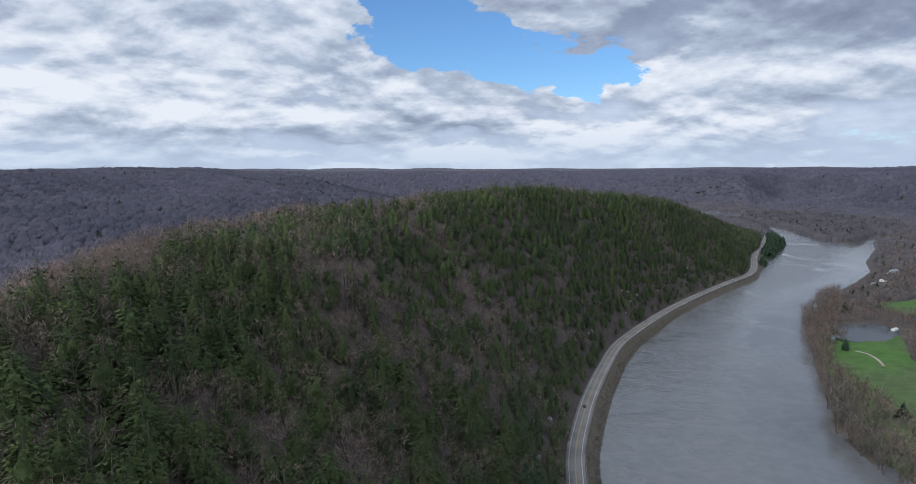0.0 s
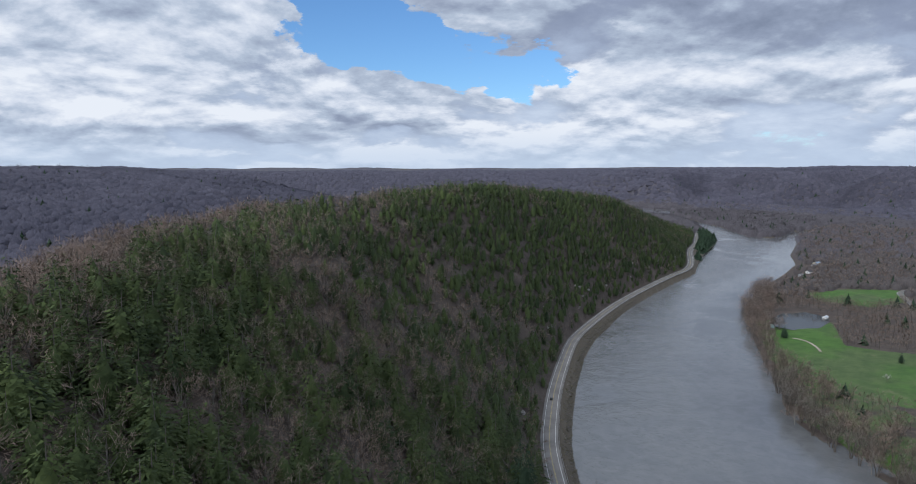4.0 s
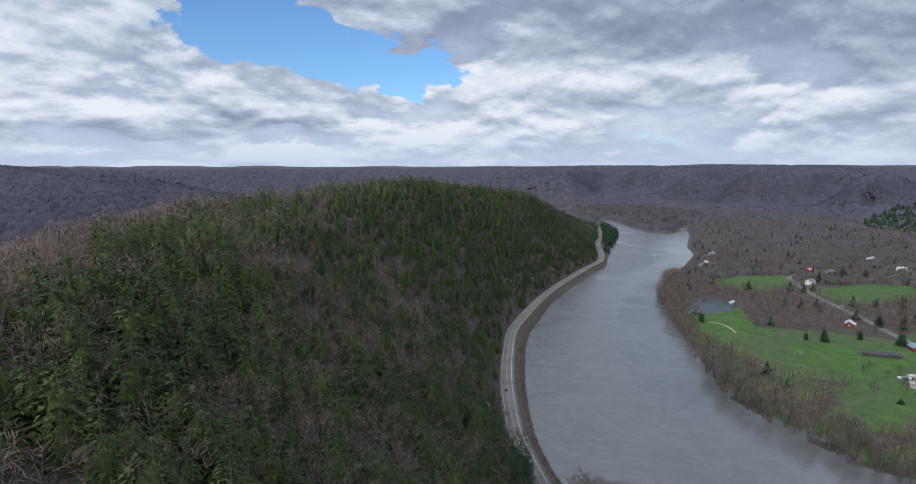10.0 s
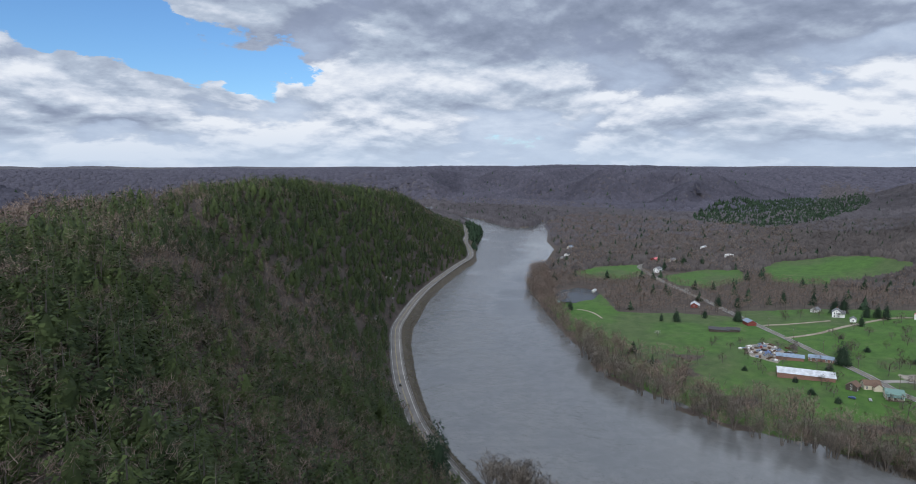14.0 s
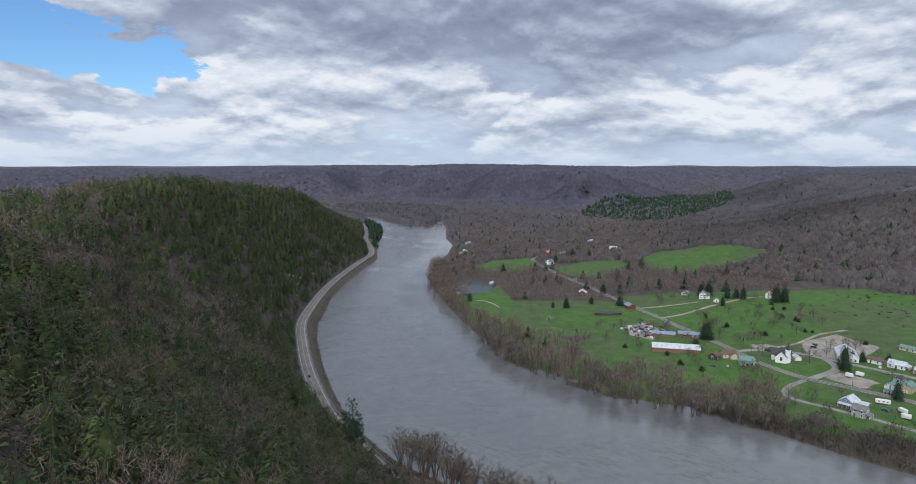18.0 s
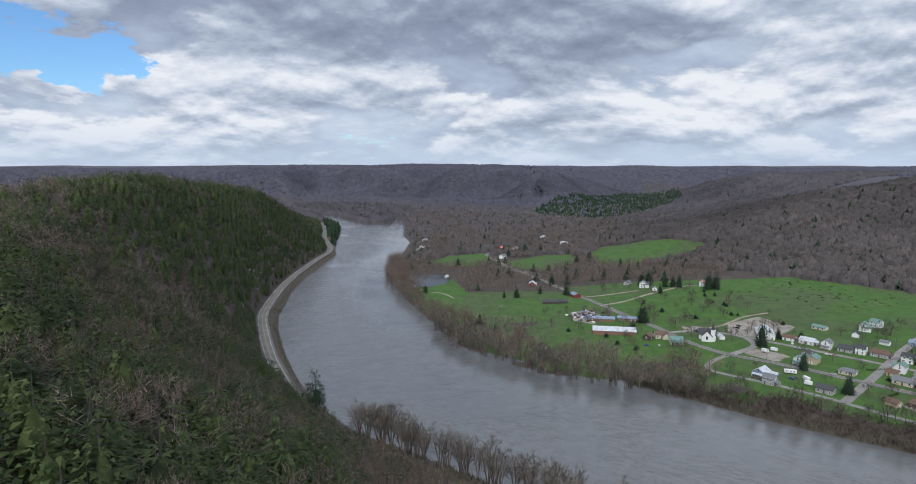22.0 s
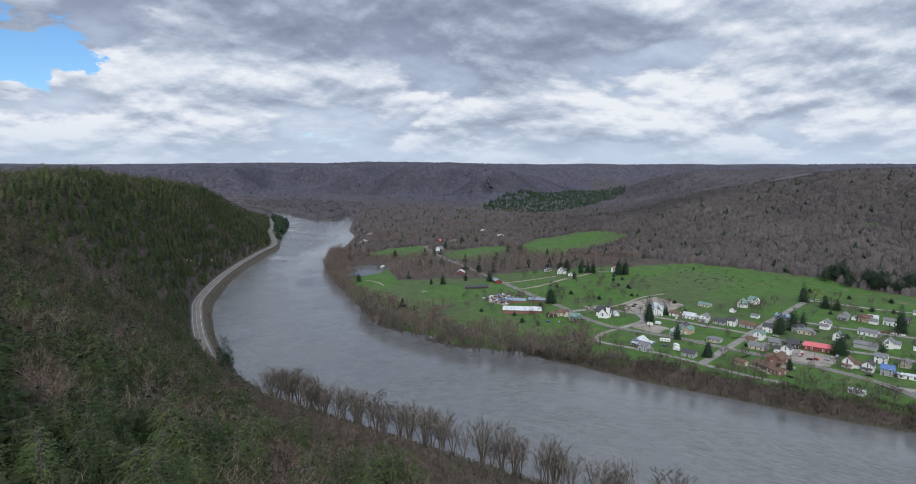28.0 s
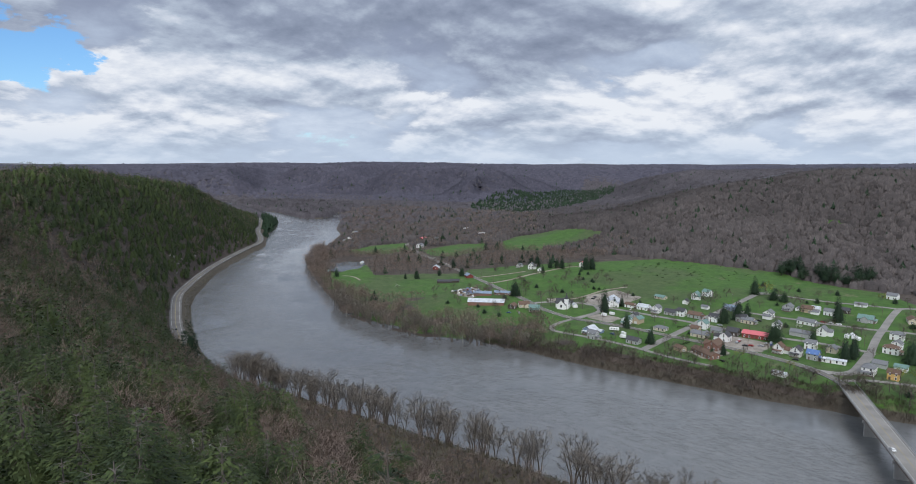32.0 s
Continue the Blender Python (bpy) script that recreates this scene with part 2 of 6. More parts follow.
def paving(name, dark, light, rough=0.9):
    k = material(name, rough)
    at = k.add("NewGeometry").outputs["Position"]
    patch = k.noise(at, 0.09, 5, 0.6).outputs[0]
    grit = k.noise(at, 2.3, 5, 0.7).outputs[0]
    k.put("Base Color", k.mix(k.span(k.math("ADD", k.math("MULTIPLY", patch, 0.65), k.math("MULTIPLY", grit, 0.35)), 0.33, 0.67), dark, light))
    bump(k, grit, 0.3, 0.02)
    return k.made


ASPHALT = paving("grey_asphalt", (0.125, 0.118, 0.112), (0.205, 0.195, 0.185))
LANE = paving("chipped_lane", (0.20, 0.19, 0.175), (0.33, 0.31, 0.285))
DIRT = paving("dirt_track", (0.20, 0.165, 0.12), (0.40, 0.35, 0.28))
SAND = paving("sandy_gravel", (0.36, 0.31, 0.23), (0.58, 0.52, 0.42))
CONCRETE = paving("concrete", (0.26, 0.25, 0.235), (0.40, 0.385, 0.36))
STONE = paving("riprap_stone", (0.09, 0.08, 0.068), (0.26, 0.24, 0.21))
ROCK = paving("bare_rock", (0.14, 0.13, 0.12), (0.36, 0.34, 0.32))
WHITE_LINE = plain("white_road_paint", (0.62, 0.62, 0.60), 0.6, worn=0.35)
YELLOW_LINE = plain("yellow_road_paint", (0.36, 0.29, 0.13), 0.6, worn=0.35)
STEEL = plain("galvanised_steel", (0.36, 0.37, 0.38), 0.45, 0.6)
RUST = plain("rusty_steel", (0.13, 0.075, 0.045), 0.8, 0.2)
TIMBER = plain("weathered_timber", (0.16, 0.125, 0.095), 0.9, worn=0.4)

WHITE = plain("white_clapboard", (0.87, 0.87, 0.86), 0.55, worn=0.05)
CREAM = plain("cream_siding", (0.62, 0.56, 0.44), 0.7, worn=0.12)
GREYWALL = plain("grey_siding", (0.40, 0.41, 0.41), 0.7, worn=0.15)
BLUEWALL = plain("blue_siding", (0.20, 0.27, 0.38), 0.7, worn=0.15)
TANWALL = plain("tan_siding", (0.50, 0.40, 0.28), 0.7, worn=0.15)
ORANGEWALL = plain("ochre_siding", (0.62, 0.40, 0.14), 0.7, worn=0.15)
REDWALL = plain("barn_red_boards", (0.22, 0.05, 0.04), 0.8, worn=0.35)
BRICK = plain("red_brick", (0.25, 0.135, 0.105), 0.85, worn=0.3, scale=3)
DARKWALL = plain("dark_boards", (0.08, 0.065, 0.055), 0.85, worn=0.35)
GREYROOF = plain("grey_shingles", (0.20, 0.205, 0.215), 0.85, worn=0.3, scale=2.5)
DARKROOF = plain("charcoal_shingles", (0.075, 0.075, 0.082), 0.85, worn=0.35, scale=2.5)
BROWNROOF = plain("brown_shingles", (0.165, 0.105, 0.075), 0.85, worn=0.35, scale=2.5)
PALEROOF = plain("pale_metal_sheet", (0.60, 0.63, 0.66), 0.4, worn=0.3, scale=0.35)
BLUEROOF = plain("blue_metal_sheet", (0.10, 0.19, 0.42), 0.45, worn=0.15)
SLATEROOF = plain("slate_blue_sheet", (0.24, 0.31, 0.40), 0.5, worn=0.2, scale=0.5)
REDROOF = plain("red_metal_sheet", (0.68, 0.16, 0.18), 0.5, worn=0.12)
GREENROOF = plain("green_metal_sheet", (0.16, 0.27, 0.24), 0.5, worn=0.2)
k = material("window_glass", 0.08)
k.shader["Base Color"].default_value = (0.03, 0.035, 0.04, 1)
GLASS = k.made
RUBBER = plain("tyre_rubber", (0.02, 0.02, 0.02), 0.9)
TARP = plain("white_tarp", (0.82, 0.82, 0.81), 0.5, worn=0.08)
BLACKTARP = plain("black_tarp", (0.03, 0.032, 0.035), 0.6, worn=0.2)
# ---- the lie of the land ----
ROAD = [(62, -420), (62, -260), (58, -140), (42, -60), (36, 20), (38, 100), (45, 180), (54, 255), (58, 291), (65, 335), (76, 376), (93, 429),
        (119, 497), (141, 548), (164, 587), (210, 656), (253, 714), (308, 781), (378, 861), (423, 910), (462, 975),
        (524, 1105), (585, 1205), (629, 1289), (687, 1409), (700, 1520), (735, 1680), (760, 1850), (640, 2250), (400, 2750), (260, 3500)]
LEFT = [(150, -420), (132, -130), (118, 0), (110, 60), (97, 130), (84, 200), (71, 270), (74, 311), (81, 346), (94, 389), (113, 444), (141, 514), (168, 568), (194, 607), (239, 681), (284, 741), (340, 811), (411, 896), (460, 963), (500, 1020), (545, 1095), (600, 1175), (640, 1235), (692, 1325), (715, 1400), (755, 1500), (810, 1650), (845, 1850), (720, 2250), (470, 2800), (320, 3500)]
RIGHT = [(345, -420), (325, -120), (309, -61), (291, 0), (281, 60), (271, 110), (266, 165), (257, 195), (241, 225), (229, 275), (226, 320),
         (232, 375), (245, 405), (265, 445), (283, 487), (312, 550), (345, 615), (358, 648), (386, 690), (460, 785), (560, 885), (640, 975),
         (700, 1080), (820, 1240), (905, 1375), (985, 1430), (1100, 1560), (1180, 1750), (1120, 2000), (900, 2350), (600, 2850), (440, 3500)]
ISLE = [(793, 1368), (822, 1335), (876, 1360), (955, 1455), (1060, 1480), (1200, 1700), (1180, 1950), (1000, 2150), (905, 2030), (870, 1820), (850, 1600), (817, 1455)]
EAST_FOOT = [(760, -2000), (690, -500), (660, -100), (665, 80), (680, 210), (690, 330), (700, 440), (735, 560), (850, 690), (1050, 850), (1300, 960), (1700, 1080), (2300, 1430), (3600, 2050)]
NORTH_FOOT = [(470, 3700), (620, 2900), (870, 2480), (1180, 2180), (1360, 1760), (1420, 1400), (1560, 1230), (1900, 1330), (2600, 1720), (3600, 2300)]
POND = [(362, 590), (372, 573), (398, 572), (428, 596), (440, 618), (430, 640), (402, 634), (378, 616)]


def to_line(line, x, y):
    """The distance from a line of points to each (x, y), positive on the line's right side, and the way along it, in points."""
    best = np.full(np.shape(x), 1e12)
    sign = np.ones(np.shape(x))
    along = np.zeros(np.shape(x))
    for i, ((ax, ay), (bx, by)) in enumerate(zip(line, line[1:])):
        ex, ey = bx - ax, by - ay
        t = np.clip(((x - ax) * ex + (y - ay) * ey) / (ex * ex + ey * ey), 0, 1)
        dx, dy = x - ax - t * ex, y - ay - t * ey
        d = dx * dx + dy * dy
        nearer = d < best
        best = np.where(nearer, d, best)
        sign = np.where(nearer, np.where(ex * dy - ey * dx < 0, 1.0, -1.0), sign)
        along = np.where(nearer, i + t, along)
    return np.sqrt(best) * sign, along


def inside(ring, x, y):
    """Whether each (x, y) lies in a ring of points."""
    found = np.zeros(np.shape(x), bool)
    for (ax, ay), (bx, by) in zip(ring, ring[1:] + ring[:1]):
        if ay != by:
            found ^= ((ay > y) != (by > y)) & (x < (bx - ax) * (y - ay) / (by - ay) + ax)
    return found


def to_ring(ring, x, y):
    """The distance to a ring's edge, positive within."""
    d, _ = to_line(ring + ring[:1], x, y)
    return np.where(inside(ring, x, y), 1.0, -1.0) * np.abs(d)


def wave(x, y, size, seed):
    """Smooth, uneven swell between about -1 and 1 with features of that many metres."""
    out = np.zeros(np.shape(x))
    gen = np.random.RandomState(seed)
    for _ in range(7):
        a, p, k = gen.uniform(0, 6.283), gen.uniform(0, 6.283), gen.uniform(0.6, 1.7) * 6.283 / size
        out = out + np.sin((x * math.cos(a) + y * math.sin(a)) * k + p + 0.9 * np.sin((y * math.cos(a) - x * math.sin(a)) * k * 0.7 + p * 3))
    return out / 3.6


def ease(v, a, b):
    t = np.clip((v - a) / (b - a), 0, 1)
    return t * t * (3 - 2 * t)


def land(x, y):
    """The height of the ground at each (x, y)."""
    x, y = np.asarray(x, float), np.asarray(y, float)
    d_road, along = to_line(ROAD, x, y)
    d_road = -d_road
    d_left = -to_line(LEFT, x, y)[0]
    d_right = to_line(RIGHT, x, y)[0]
    # the wooded hill over the river road
    ry = np.interp(along, np.arange(len(ROAD)), [p[1] for p in ROAD])
    top = np.interp(ry, [-400, 0, 150, 315, 430, 620, 720, 850, 977, 1100, 1200, 1300, 1400, 1500, 1700], [112, 110, 113, 122, 127, 132, 123, 108, 92, 74, 58, 40, 18, 4, 4])
    steep = 1 + 0.3 * ease(ry, 380, 560)
    dd = d_road * steep + wave(x, y, 170, 3) * np.clip(d_road * 0.12, 0, 12)
    rise = np.interp(dd, [0, 6, 45, 80, 117, 140, 170, 195, 230, 280, 340, 420, 500, 800, 1150, 1700], [0, 0.02, 0.32, 0.58, 0.80, 0.91, 0.985, 0.98, 0.85, 0.71, 0.61, 0.54, 0.50, 0.42, 0.75, 1.0])
    back = ease(d_road, 450, 1500)
    west = 7 + rise * (top * (1 - back) + 138 * back) + wave(x, y, 60, 5) * 1.5 * ease(d_road, 30, 90) + wave(x, y, 700, 6) * 9 * ease(d_road, 500, 1200)
    shelf = np.minimum(7, np.maximum(-3, d_left * 0.55))
    west = np.where(d_road > 0, np.maximum(west, 7), shelf)
    # the plain across the river and the hills behind it
    rise_r = np.interp(d_right, [-14, -3, 0, 5, 14, 26, 50, 100, 180, 300, 420, 700], [-3, -1.4, -0.5, 0.2, 0.7, 2.6, 5.8, 9, 11, 17, 22, 24])
    rise_r = rise_r - 1.5 * np.clip(wave(x, y, 34, 17) + 0.3, 0, 1) * ease(-y, -480, -430) * ease(d_right, 2, 8) * ease(-d_right, -26, -15)
    low = 0.62 + 0.38 * ease(-y, -470, -300)
    bluff = np.interp(d_right, [-12, 0, 4, 15, 45, 100, 180, 300, 420, 700], [-3, 0.2, 2.0, 7.6, 9.2, 10, 12.5, 17, 22, 24])
    town = ease(-y, -195, -120)
    rise_r = rise_r * (1 - town) + bluff * town
    plain = np.where(d_right > 0, rise_r * low, rise_r) + wave(x, y, 120, 8) * 0.5 * ease(d_right, 20, 80)
    spur = wave(x, y, 420, 9) * 70 + wave(x, y, 900, 10) * 50
    d_east = to_line(EAST_FOOT, x, y)[0]
    d_north, far_along = to_line(NORTH_FOOT, x, y)
    d_north = -d_north
    nose = 0.4 + 0.6 * ease(np.hypot(x - 1250, y - 960), 150, 780)
    east = 106 * nose * ease(d_east + spur * 0.35 * ease(d_east, 0, 150), -30, 430) + 14 * ease(d_east, 500, 1500) + wave(x, y, 1100, 11) * 7 * ease(d_east, 200, 900)
    north = 122 * ease(d_north + spur * ease(d_north, 0, 200), -20, 420) + 14 * ease(d_north, 400, 1500) + wave(x, y, 1300, 12) * 9 * ease(d_north, 300, 900)
    cut = ease(1 - np.abs(wave(x, y, 800, 15)) * 1.1, 0, 1)
    dale = 0.5 + 0.5 * np.sin(far_along * 7.2 + 0.5 + 0.8 * np.sin(d_north / 260.0) + 0.6 * wave(x, y, 900, 16))
    north = north - 55 * dale * ease(d_north, 30, 220) * (1 - 0.8 * ease(d_north, 380, 800))
    east = east - 18 * cut * ease(d_east, 60, 250) * (1 - 0.8 * ease(d_east, 380, 700))
    right = plain + np.maximum(np.where(d_east > -30, east, 0), np.where(d_north > -20, north, 0))
    z = np.where(d_left > 0, np.where(d_right > 0, np.maximum(west, right), west), np.where(d_right > -12, right, np.where(d_left > -14, shelf, -3)))
    far = np.hypot(x - 100, y - 200)
    z = z + 15 * np.exp(-((x + 230) ** 2 + (y - 1900) ** 2) / 350000.0) * ease(d_road, 400, 800)
    z = np.maximum(z, 134 * ease(far, 2500, 3300) + 8 * ease(far, 3200, 4500) + wave(x, y, 900, 14) * 6 * ease(far, 2900, 3400) - 3.2)
    isle = to_ring(ISLE, x, y)
    z = np.where(isle > -8, np.maximum(z, np.minimum(3.0, isle * 0.4)), z)
    pond = to_ring(POND, x, y)
    return np.where(pond > -6, np.minimum(z, 3.4 - np.clip(pond, -6, 3) * 0.5), z)


# == build ==
def thing(name, label, category, at=(0, 0, 0), turn=0.0, group="", kind=""):
    ob = new(name)
    ob.matrix_basis = pose(*at, 0, 0, turn)
    return tagged(ob, label, category, group, kind)


def mesh_of(name, verts, faces, mats, which=None, smooth=False, tint=None, normals=None):
    """A mesh from arrays: verts (n, 3), faces all triangles or all quads."""
    verts, faces = np.asarray(verts, np.float32), np.asarray(faces, np.int32)
    me = bpy.data.meshes.new(name)
    sides = faces.shape[1]
    me.vertices.add(len(verts))
    me.vertices.foreach_set("co", verts.ravel())
    me.loops.add(faces.size)
    me.loops.foreach_set("vertex_index", faces.ravel())
    me.polygons.add(len(faces))
    me.polygons.foreach_set("loop_start", np.arange(0, faces.size, sides, dtype=np.int32))
    me.polygons.foreach_set("loop_total", np.full(len(faces), sides, np.int32))
    for m in mats:
        me.materials.append(m)
    if which is not None:
        me.polygons.foreach_set("material_index", np.asarray(which, np.int32))
    me.polygons.foreach_set("use_smooth", np.full(len(faces), smooth))
    if tint is not None:
        me.attributes.new("tint", "FLOAT", "POINT").data.foreach_set("value", np.asarray(tint, np.float32))
    if normals is not None:
        me.polygons.foreach_set("use_smooth", np.ones(len(faces), bool))
        me.attributes.new("custom_normal", "FLOAT_VECTOR", "POINT").data.foreach_set("vector", np.asarray(normals, np.float32).ravel())
    me.update()
    me.validate()
    return me


def part(name, bm, mat, parent, label="", where=None):
    """Links a bmesh, or a mesh, as one mesh object under a thing or a part."""
    if isinstance(bm, bpy.types.Mesh):
        me = bm
    else:
        me = bpy.data.meshes.new(name)
        bm.to_mesh(me)
        bm.free()
        me.materials.append(mat)
    ob = new(name, me)
    ob.parent = parent
    if where is not None:
        ob.matrix_basis = where
    return tagged(ob, label) if label else ob


def steps(*spans):
    out = []
    for a, b, step in spans:
        out += list(np.arange(a, b, step))
    return np.array(out + [spans[-1][1]])


# streets: name, centre line, width
STREETS = {
    "river_road": ([p for p in ROAD if 170 < p[1] < 1700], 10.4),
    "main_street": ([(316, -48), (327, -40), (338, -29), (348, -14), (354, 4), (357, 21), (358, 45), (358, 70), (358, 91), (359, 119), (358, 140),
                     (357, 165), (355, 183), (357, 205), (363, 227), (377, 255), (388, 281), (399, 307), (416, 341), (435, 377), (453, 413),
                     (476, 459), (495, 498), (522, 565), (555, 629), (578, 671), (592, 694), (606, 712), (640, 728), (700, 740)], 6.6),
    "bridge_junction": ([(348, -20), (352, -32), (362, -38), (380, -38), (417, -36)], 7.0),
    "cross_street": ([(311, 90), (329, 90), (357, 91), (394, 92), (418, 93), (471, 94), (541, 93), (560, 93)], 6.0),
    "back_street": ([(357, 250), (372, 246), (390, 238), (408, 216), (409, 198), (409, 169), (409, 144), (409, 115), (409, 92), (409, 81), (409, 58), (412, 23), (417, -1), (418, -34)], 5.0),
    "bridge_avenue": ([(417, -36), (459, -31), (513, -27), (557, -25), (578, -27), (590, -50), (600, -120)], 5.6),
    "upper_street": ([(472, 94), (475, 58), (479, 17), (487, -23), (497, -50), (505, -120)], 4.6),
    "hill_street": ([(541, 93), (557, 87), (560, 61), (565, 20), (573, -25)], 4.4),
    "church_street": ([(409, 195), (393, 180), (372, 180), (355, 183)], 5.6),
    "river_lane": ([(355, 183), (338, 186), (322, 184), (314, 175), (313, 155), (312, 138), (312, 110), (311, 90), (309, 60), (311, 36)], 4.2),
    "bank_lane": ([(340, -38), (349, -46), (361, -73), (372, -130)], 4.4),
}
DRIVES = {
    "farm_lane": ([(421, 347), (455, 339), (508, 336), (544, 330), (562, 316)], 3.6),
    "house_lane": ([(445, 388), (473, 372), (500, 358)], 3.0),
    "pond_track": ([(352, 545), (356, 532), (352, 512), (346, 498)], 2.2),
    "field_track": ([(395, 238), (430, 226), (470, 224), (500, 214)], 3.0),
}


def level(line):
    """A street's line in even steps, with its heights."""
    pts = [Vector((*p, 0)) for p in line]
    out = [pts[0]]
    for i in range(len(pts) - 1):
        a, b, c, d = pts[max(i - 1, 0)], pts[i], pts[i + 1], pts[min(i + 2, len(pts) - 1)]
        count = max(2, int((c - b).length / 7))
        for j in range(1, count + 1):
            t = j / count
            out.append(0.5 * (2 * b + (c - a) * t + (2 * a - 5 * b + 4 * c - d) * t * t + (3 * b - a - 3 * c + d) * t ** 3))
    xs, ys = np.array([p.x for p in out]), np.array([p.y for p in out])
    zs = np.maximum(land(xs, ys), 2.0)
    for _ in range(3):
        zs[1:-1] = (zs[:-2] + zs[1:-1] * 2 + zs[2:]) / 4
    return xs, ys, zs


WAYS = {}
for name, (line, wide) in (*STREETS.items(), *DRIVES.items()):
    xs, ys, zs = level(line)
    if name == "river_road":
        zs[:] = 7.0
    if name == "main_street":
        far = np.hypot(xs - 316, ys + 48)
        zs = np.where(far < 70, 11.0 + (np.interp(70, far, zs) - 11.0) * np.clip(far / 70, 0, 1), zs)
    WAYS[name] = (xs, ys, zs, wide)

# the ground: one sheet, fine near the river and coarse far off
gx = steps((-4700, -1500, 160), (-1500, -400, 40), (-400, -160, 12), (-160, 720, 5.5), (720, 1000, 10), (1000, 1800, 25), (1800, 4900, 120))
gy = steps((-1500, -420, 90), (-420, -160, 14), (-160, 720, 5.5), (720, 1500, 10), (1500, 2600, 28), (2600, 5000, 120))
X, Y = np.meshgrid(gx, gy)
Z = land(X, Y)
for name, (xs, ys, zs, wide) in WAYS.items():
    box = (X > xs.min() - 25) & (X < xs.max() + 25) & (Y > ys.min() - 25) & (Y < ys.max() + 25)
    d, along = to_line(list(zip(xs, ys)), X[box], Y[box])
    own = np.interp(along, np.arange(len(zs)), zs) - 0.22
    hold = ease(-np.abs(d), -(wide / 2 + 9), -(wide / 2 + 3.5))
    if name == "river_road":
        hold = np.where(d > 0, ease(-np.abs(d), -(wide / 2 + 6), -(wide / 2 + 2.0)), hold)
    Z[box] = Z[box] * (1 - hold) + own * hold

# what grows or lies where
MEADOWS = [
    [(300, 470), (322, 530), (352, 572), (375, 584), (430, 606), (415, 574), (378, 512), (395, 487), (425, 470), (452, 432), (436, 400), (400, 360), (330, 345), (285, 400)],
    [(410, 330), (455, 425), (480, 440), (540, 400), (602, 315), (668, 262), (666, 184), (668, 111), (640, 64), (632, -5), (592, -40), (598, -160), (330, -160), (314, -40), (297, 60), (290, 130), (330, 200), (330, 260), (350, 290)],
    [(330, 350), (410, 330), (452, 420), (430, 440)],
    [(572, 634), (654, 633), (691, 600), (677, 588), (622, 544), (550, 542), (537, 574)],
    [(480, 684), (495, 733), (560, 742), (618, 724), (571, 660), (508, 642)],
    [(724, 598), (797, 614), (823, 560), (823, 498), (802, 433), (770, 420), (704, 449), (665, 490), (650, 520)],
    [(330, 300), (300, 345), (340, 355), (400, 335), (380, 300), (350, 280)],
    [(873, 121), (870, 99), (852, 94), (855, 116)],
    [(288, 335), (284, 255), (312, 205), (360, 230), (362, 300), (330, 330)],
]
GRAVELS = [
    [(362, 150), (382, 148), (384, 176), (366, 178)],
    [(362, 22), (392, 22), (394, 60), (362, 58)],
    [(352, 308), (380, 318), (396, 345), (372, 352), (350, 330)],
    [(415, 175), (470, 178), (480, 215), (440, 225), (412, 212)],
    [(320, 46), (345, 36), (350, 46), (330, 66)],
    [(392, 232), (408, 224), (415, 240), (398, 250)],
]
fx, fy = X.ravel(), Y.ravel()
d_right_all = to_line(RIGHT, fx, fy)[0]
d_left_all = -to_line(LEFT, fx, fy)[0]
d_road_all = -to_line(ROAD, fx, fy)[0]
meadow = np.zeros(fx.size)
for ring in MEADOWS:
    meadow = np.maximum(meadow, np.clip(0.5 + to_ring(ring, fx, fy) / 14, 0, 1))
meadow = np.maximum(meadow, 0.42 * ((d_left_all > 12) & (d_road_all < -6) & (fy < 220)))
meadow = np.maximum(meadow, (0.54 + 0.14 * wave(fx, fy, 40, 18)) * ((d_right_all > 9) & (d_right_all < 75) & (fy > 130) & (fy < 620)))
meadow = meadow * (d_left_all < 0) + np.where(d_left_all > 0, np.minimum(meadow, 0.5), 0)
gravel = np.zeros(fx.size)
for ring in GRAVELS:
    gravel = np.maximum(gravel, np.clip(0.5 + to_ring(ring, fx, fy) / 7, 0, 1))
mudd = np.clip(0.5 + (7 - np.where(d_left_all > 0, d_left_all * 0.6, d_right_all)) / 8, 0, 1) * ((fy < 260) | (d_right_all < 5))
rows, cols = X.shape
index = np.arange(rows * cols).reshape(rows, cols)
quads = np.stack([index[:-1, :-1], index[:-1, 1:], index[1:, 1:], index[1:, :-1]], -1).reshape(-1, 4)
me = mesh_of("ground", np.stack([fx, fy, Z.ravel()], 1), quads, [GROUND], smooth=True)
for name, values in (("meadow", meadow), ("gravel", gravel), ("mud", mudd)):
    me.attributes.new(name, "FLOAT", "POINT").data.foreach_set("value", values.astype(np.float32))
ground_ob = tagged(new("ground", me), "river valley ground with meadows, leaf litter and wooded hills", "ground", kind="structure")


def height(x, y):
    """The height of the built ground sheet."""
    i = min(max(int(np.searchsorted(gx, x)) - 1, 0), len(gx) - 2)
    j = min(max(int(np.searchsorted(gy, y)) - 1, 0), len(gy) - 2)
    u, v = (x - gx[i]) / (gx[i + 1] - gx[i]), (y - gy[j]) / (gy[j + 1] - gy[j])
    return float((Z[j, i] * (1 - u) + Z[j, i + 1] * u) * (1 - v) + (Z[j + 1, i] * (1 - u) + Z[j + 1, i + 1] * u) * v)


